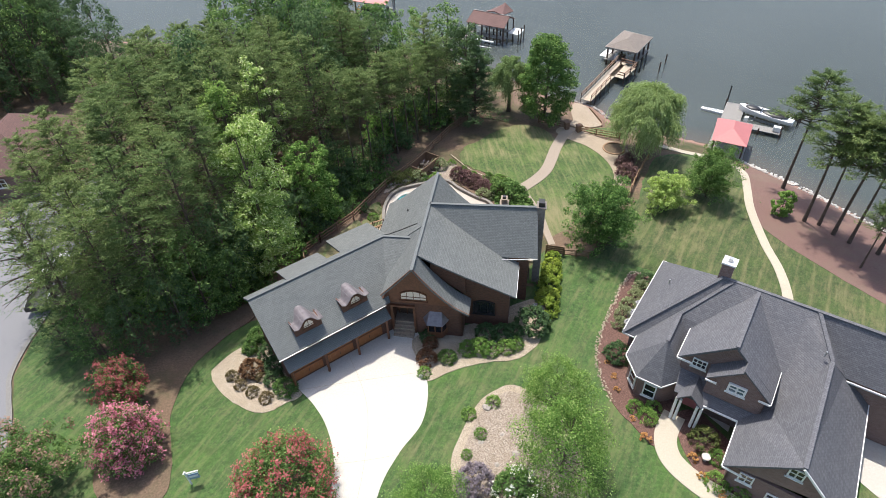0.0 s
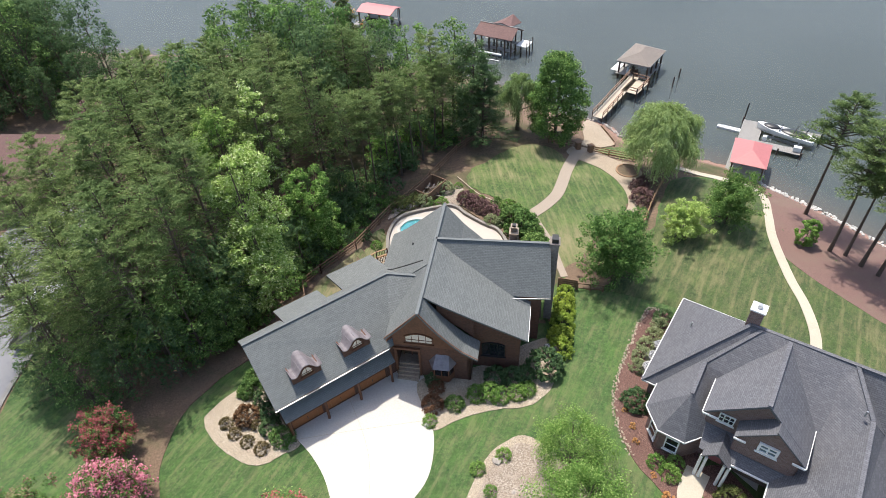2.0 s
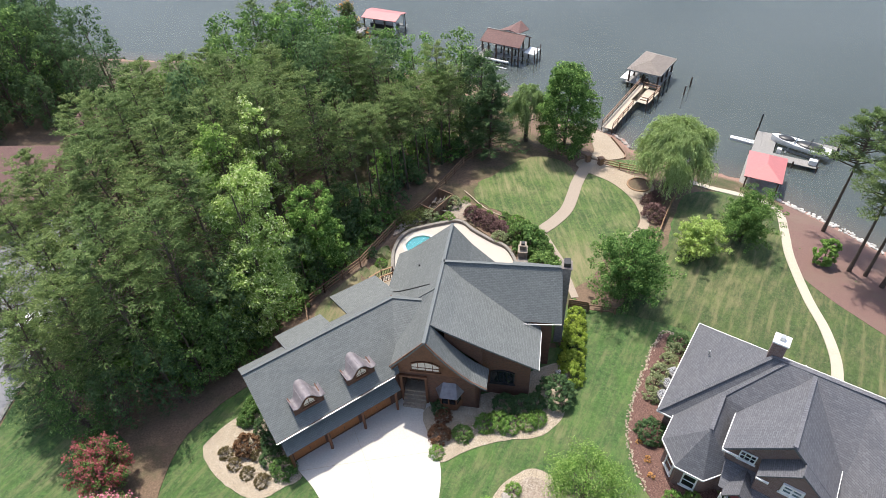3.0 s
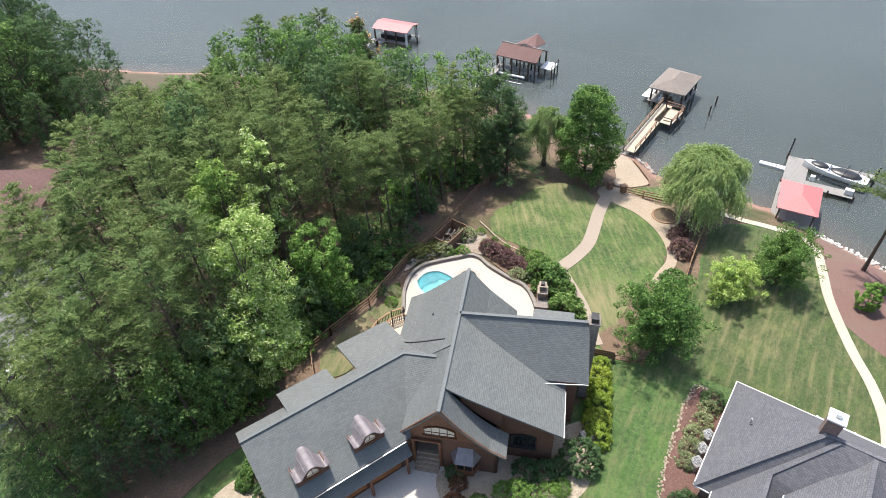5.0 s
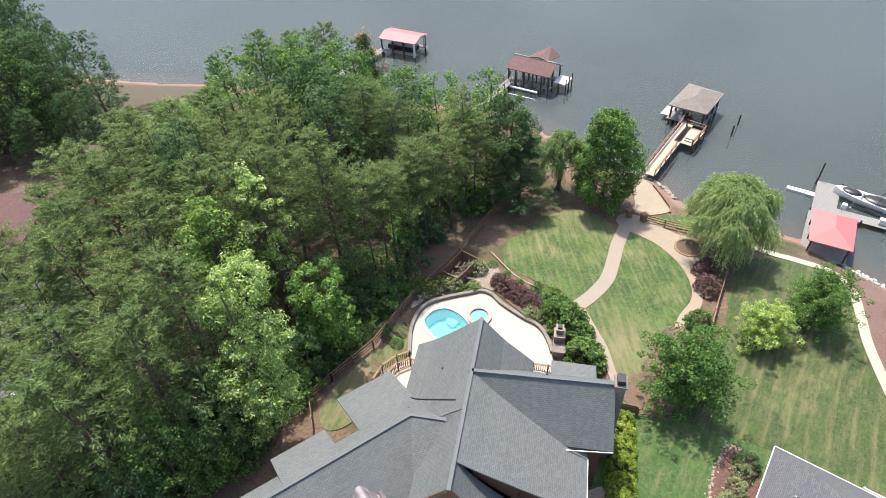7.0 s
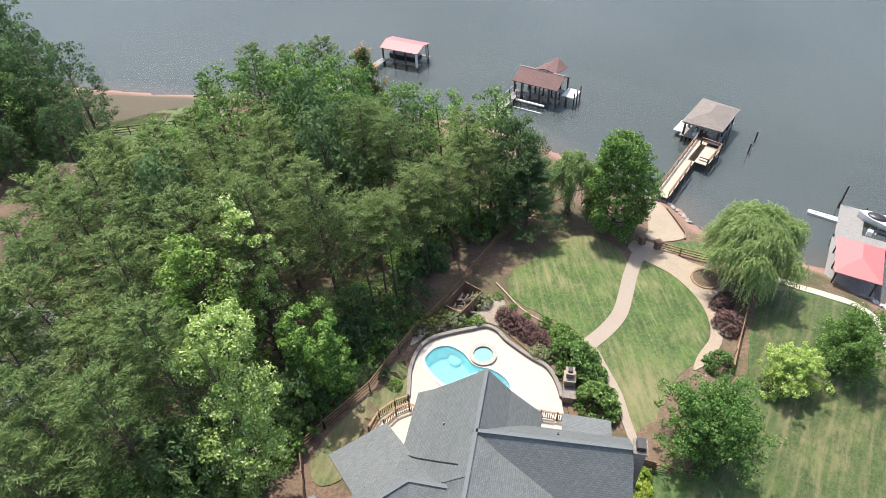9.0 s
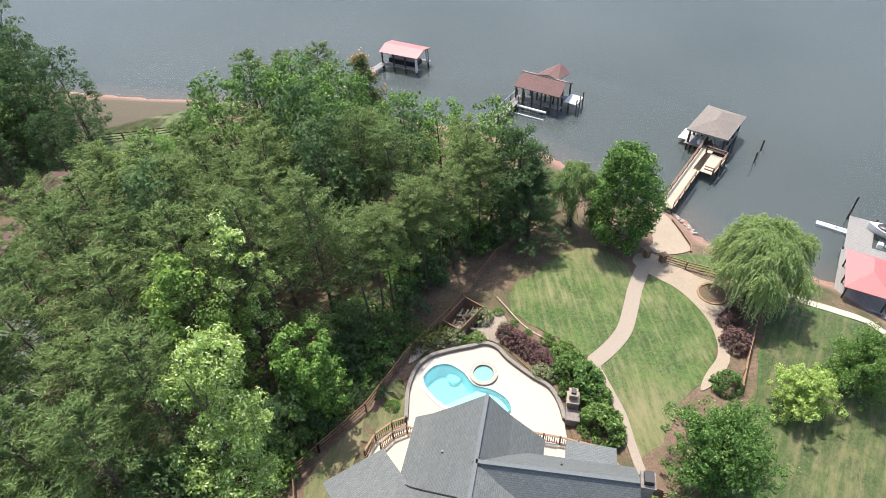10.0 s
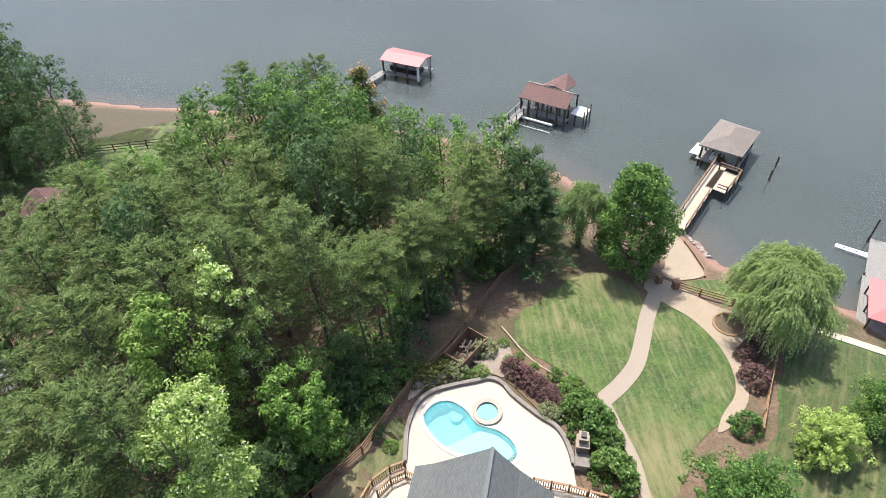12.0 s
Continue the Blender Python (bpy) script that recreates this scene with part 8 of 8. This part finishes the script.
stand(plant("crape_myrtle_tree", "dome", 5.6, 3.5, 0.17, L_OAK, "wide crape myrtle tree with red blossom on top", seed=30, clumps=330, per=46, trunk=0.1, flower=L_RED, flower_share=0.4), -11.2, 20.6)
stand(plant("crape_myrtle_tree", "ragged", 4.2, 2.7, 0.14, L_OAK, "crape myrtle tree with fading blossom", seed=29, clumps=240, per=46, trunk=0.08, flower=L_FADED, flower_share=0.3), -28.6, 21.4, 1.3)
stand(near, -1.6, 18.6, 0.8)

# undergrowth along the edge of the wood
EDGE = [(-36.5, 44), (-34, 40.5), (-30, 37), (-26, 37.4), (-20.8, 38.0), (-18.0, 39.9), (-16.5, 42.5), (-14.8, 46.0), (-12.2, 50.6), (-9.6, 55), (-7.0, 59), (-4.4, 63), (-1.6, 67.4), (1.4, 71.4)]
brush = [plant("undergrowth_bush", "dome", 2.6, 1.6, 0.23, m, "leafy green undergrowth bush at the wood edge", "bush", s, 36, 16, trunk=0.06, limbs=6) for s, m in ((71, L_OAK), (72, L_DEEP), (73, L_BRIGHT))]
rngu = np.random.default_rng(9)
line = spline(EDGE, False, 6)
for k, p in enumerate(line):
    for d in (0.4, 2.2, 4.4):
        if rngu.random() < (0.32 if 57 < p.y < 69 else 0.9 if p.x > -22 and p.y < 48 else 0.7):
            if d < 1 and 58 < p.y < 69:
                continue
            t = (line[min(k + 1, len(line) - 1)] - line[max(k - 1, 0)]).normalized()
            q = p + Vector((-t.y, t.x)) * (d + rngu.uniform(-0.6, 0.6))
            stand(brush[rngu.integers(3)], q.x, q.y, rngu.uniform(0.6, 1.2) * (1 + 0.16 * d), rngu.uniform(0, 360))

for k, p in enumerate(line):
    if 48 < p.y < 59.5:
        t = (line[k + 1] - line[k - 1]).normalized()
        q = p - Vector((-t.y, t.x)) * rngu.uniform(0.0, 0.95)
        stand(brush[rngu.integers(3)], q.x, q.y, rngu.uniform(0.5, 0.75), rngu.uniform(0, 360))

# a nearly bare pine leaning over the street
stand(conifer("pine_tree", 12, 4.2, 0.26, L_DEEP, "sparse pine with bare dark branches over the street", 81, 70, 7, 5, low=0.25, taper=0.4, limb=1.6, trunk=0.2, rise=0.1), -35.0, 38.2)

# trees that close the wood towards the lawns and the clearing
for kind, x, y, top in FRONT:
    grow(kind, x, y, top)

# ---- shrubs ----
def shrub(label, leaf_mat, seed, leaf=0.14, clumps=76, per=16, h=1.15, r=0.78, kind="ball", flower=None, share=0.2, name="shrub"):
    return plant(name, kind, h, r, leaf, leaf_mat, label, "shrub", seed, clumps, per, trunk=0.05, limbs=14, flower=flower, flower_share=share)


S_GREEN = shrub("rounded leafy green shrub in the bed", L_OAK, 31)
S_DEEP = shrub("dense dark green shrub in the bed", L_DEEP, 32)
S_OLIVE = shrub("clipped olive green ball shrub in gravel", L_OLIVE, 33, 0.11, 76, 18)
S_BROWN = shrub("clipped olive-brown ball shrub in gravel", L_BROWN, 42, 0.11, 76, 18)
S_RUST = shrub("rounded rusty brown shrub in gravel", L_RUST, 34)
S_PURPLE = shrub("dense purple-leaved shrub beside the lawn", L_PURPLE, 35, 0.12, 80, 18)
S_YELLOW = shrub("golden yellow-green hedge shrub beside the house", L_YELLOW, 36, 0.13, 84, 18)
S_BRIGHT = shrub("bright green rounded shrub in the bed", L_BRIGHT, 37, 0.1, 80, 20)
S_PALE = shrub("pale variegated shrub in the bed", L_VARIEG, 38, 0.13)
S_ORANGE = shrub("small orange-tinted shrub in mulch", L_ORANGE, 39, 0.1, 20, 40, 0.6, 0.4)
S_LILAC = shrub("airy grey-purple shrub in gravel", L_LILAC, 40, 0.1, 80, 26)
S_WHITE = shrub("shrub scattered with white blossom", L_OAK, 41, 0.14, 110, 32, 1.6, 1.1, flower=L_WHITE, share=0.12)

for ob, rows in (
    (S_BROWN, [(-17.7, 30.4, 0.75), (-16.8, 29.5, 0.75), (-15.7, 28.8, 0.75), (-14.5, 28.2, 0.8), (-15.3, 30.2, 0.7)]),
    (S_OLIVE, [(17.9, 23.6, 1.5), (-6.1, 57.1, 1.35), (-5.6, 57.9, 1.3), (-4.5, 57.9, 1.35), (-4.1, 58.7, 1.2), (6.4, 57.0, 1.1)]),
    (S_RUST, [(-16.2, 30.9, 1.35), (-2.0, 31.6, 1.15), (-1.7, 33.2, 0.9)]),
    (S_DEEP, [(-14.4, 31.2, 1.2), (-15.2, 32.6, 1.2), (-14.2, 29.9, 1.1), (7.0, 34.9, 2.1), (-1.9, 33.9, 1.0), (3.0, 34.1, 1.3), (4.4, 34.0, 1.3), (5.4, 34.2, 1.2), (18.2, 40.2, 1.3), (13.6, 31.6, 1.5), (-9.2, 52.4, 1.0)]),
    (S_GREEN, [(7.0, 53.4, 2.5), (8.0, 49.6, 2.3), (6.2, 54.6, 2.0), (7.3, 53.6, 2.0), (8.0, 52.2, 1.7), (7.9, 50.2, 1.7), (8.6, 49.0, 1.6), (6.9, 55.6, 1.6), (5.6, 56.2, 1.3), (-13.1, 29.1, 1.3), (-16.5, 33.4, 1.25), (-16.4, 34.6, 1.2), (-16.9, 33.2, 0.9), (-0.3, 31.7, 1.05), (18.7, 53.8, 1.6), (4.8, 58.2, 0.9)]),
    (S_BRIGHT, [(1.4, 32.5, 1.1), (2.4, 32.6, 1.25), (3.2, 32.3, 1.1), (4.6, 32.6, 1.1), (5.4, 32.9, 1.0), (0.7, 61.4, 0.7), (2.1, 60.1, 0.6), (3.2, 59.0, 0.6), (6.0, 57.0, 1.3), (-2.2, 30.2, 0.8), (13.8, 26.6, 0.9), (14.5, 25.7, 1.0), (15.1, 26.5, 0.9), (18.5, 22.3, 0.95), (17.7, 20.5, 1.1), (19.0, 19.6, 1.0), (2.0, 24.6, 0.7), (1.2, 26.3, 0.8), (3.1, 27.3, 0.8), (0.9, 23.0, 0.6), (-8.0, 51.4, 0.8), (-2.4, 57.9, 0.9), (-1.2, 58.1, 1.0)]),
    (S_YELLOW, [(8.5, 36.8, 1.5), (8.8, 38.2, 1.5), (9.2, 39.6, 1.45), (9.5, 41.0, 1.4), (9.8, 42.4, 1.3), (10.1, 43.6, 1.1)]),
    (S_PURPLE, [(1.4, 58.6, 1.35), (2.3, 57.8, 1.35), (3.2, 57.0, 1.35), (4.1, 56.1, 1.35), (4.9, 55.3, 1.2), (21.2, 60.9, 1.4), (20.9, 58.4, 1.75), (21.9, 61.9, 1.1)]),
    (S_PALE, [(17.6, 39.4, 1.1), (16.8, 38.3, 1.1), (15.9, 37.2, 1.1), (15.2, 36.1, 1.1), (14.6, 35.0, 1.0), (-3.2, 58.2, 1.3), (-0.8, 60.6, 1.35), (4.0, 54.6, 1.2), (4.9, 54.4, 1.0), (1.2, 59.4, 0.9)]),
    (S_ORANGE, [(12.9, 29.6, 0.8), (12.8, 28.3, 0.8), (13.4, 25.7, 0.7), (13.9, 24.0, 1.2), (16.8, 22.4, 1.1), (17.0, 21.0, 1.1), (12.6, 31.0, 0.7), (17.9, 19.7, 0.9)]),
    (S_LILAC, [(1.4, 20.9, 1.7), (0.6, 19.6, 1.2)]),
    (S_WHITE, [(4.1, 20.0, 1.5), (3.2, 17.8, 1.4), (5.0, 18.2, 1.4)]),
):
    for x, y, k in rows:
        if k > 0:
            stand(ob, x, y, k)

# edging stones, shore rocks and bed boulders
def boulder(rng, r):
    bm = bmesh.new()
    bmesh.ops.create_icosphere(bm, subdivisions=1, radius=r)
    for v in bm.verts:
        v.co *= rng.uniform(0.75, 1.2)
        v.co.z *= 0.65
    return bm


def rock_meshes(n, r, material, name="stone"):
    rng = np.random.default_rng(77)
    out = []
    for k in range(n):
        bm = boulder(rng, r)
        me = bpy.data.meshes.new(name)
        bm.to_mesh(me)
        bm.free()
        me.materials.append(material)
        out.append(me)
    return out


def stone_row(name, label, line, width, count, r, material, category):
    rng = np.random.default_rng(len(line) * 7 + count)
    meshes = rock_meshes(6, r, material)
    pts = spline(line, False, 10)
    cum = np.cumsum([0] + [(q - p).length for p, q in zip(pts, pts[1:])])
    ob = thing(name, (pts[0].x, pts[0].y, gz(*pts[0])), label, category)
    for k in range(count):
        s = rng.uniform(0, cum[-1]) if width > 0.4 else cum[-1] * (k + 0.5) / count
        i = min(int(np.searchsorted(cum, s)) - 1, len(pts) - 2)
        i = max(i, 0)
        p = pts[i].lerp(pts[i + 1], (s - cum[i]) / (cum[i + 1] - cum[i]))
        d = (pts[i + 1] - pts[i]).normalized()
        p = p + Vector((-d.y, d.x)) * rng.uniform(-width, width) / 2
        st = new("stone", meshes[rng.integers(6)])
        st.parent = ob
        st.location = Vector((p.x, p.y, gz(p.x, p.y) + 0.1)) - ob.location
        st.rotation_euler = (rng.uniform(0, 0.4), rng.uniform(0, 0.4), rng.uniform(0, 6.28))
        k2 = rng.uniform(0.7, 1.4)
        st.scale = (k2, k2, k2)
    return ob


stone_row("stone_edging", "pale stone edging along the mulch bed", [(18.2, 41.3), (17.3, 41.6), (15.5, 39.2), (14, 36.4), (12.4, 33.2), (11.8, 30.3), (12.2, 27.2)], 0.39, 190, 0.085, M_GRAVEL, "edging")
stone_row("rock_bank", "strip of white riprap rocks along the shore", [(36.3, 64.6), (38, 62.9), (41.2, 59.4), (42.9, 56.6), (45.9, 51.7), (50, 46)], 1.1, 290, 0.17, M_WHITEROCK, "rocks")
stone_row("stone_edging", "stones standing behind the pool hedge", [(-6.7, 56.4), (-5.4, 57.4), (-3.8, 58.2), (-2.2, 58.6)], 0.5, 22, 0.28, M_ROCK, "stones")
stone_row("stone_edging", "stones along the shore landing", [(14.6, 83.4), (17.5, 81.6), (20.4, 80), (22.2, 77.6), (23, 75.4)], 0.7, 70, 0.2, M_ROCK, "stones")
for x, y, r in ((2.6, 26.9, 0.4), (2.0, 24.0, 0.25), (3.6, 24.6, 0.22), (4.4, 23.0, 0.3), (3.0, 22.2, 0.25)):
    bm = boulder(np.random.default_rng(int(x * 10)), r)
    bmesh.ops.translate(bm, verts=bm.verts, vec=(x, y, gz(x, y) + r * 0.3))
    solid("boulder", bm, M_ROCK, "weathered grey boulder in the gravel bed", "boulder", "bed boulders")

# bird bath in the front bed
BX, BY = 17.6, 22.3
z = gz(BX, BY) + 0.1
bb = thing("bird_bath", (BX, BY, z), "pale stone bird bath in the mulch bed", "bird bath")
bm = bmesh.new()
tube(bm, [(BX, BY, z - 0.05), (BX, BY, z + 0.06), (BX, BY, z + 0.36)], [0.18, 0.1, 0.08], 12)
part("pedestal", bm, M_ROCK, bb)
bm = bmesh.new()
tube(bm, [(BX, BY, z + 0.34), (BX, BY, z + 0.4), (BX, BY, z + 0.45)], [0.14, 0.28, 0.31], 20)
part("bowl", bm, M_WHITEROCK, bb)
bm = bmesh.new()
tube(bm, [(BX, BY, z + 0.452), (BX, BY, z + 0.458)], 0.24, 18)
part("water", bm, M_PALEGLASS, bb)

# plants that were drawn up but never planted
for ob in PLANTS:
    if ob not in STAND:
        for child in list(ob.children):
            bpy.data.objects.remove(child)
        bpy.data.objects.remove(ob)
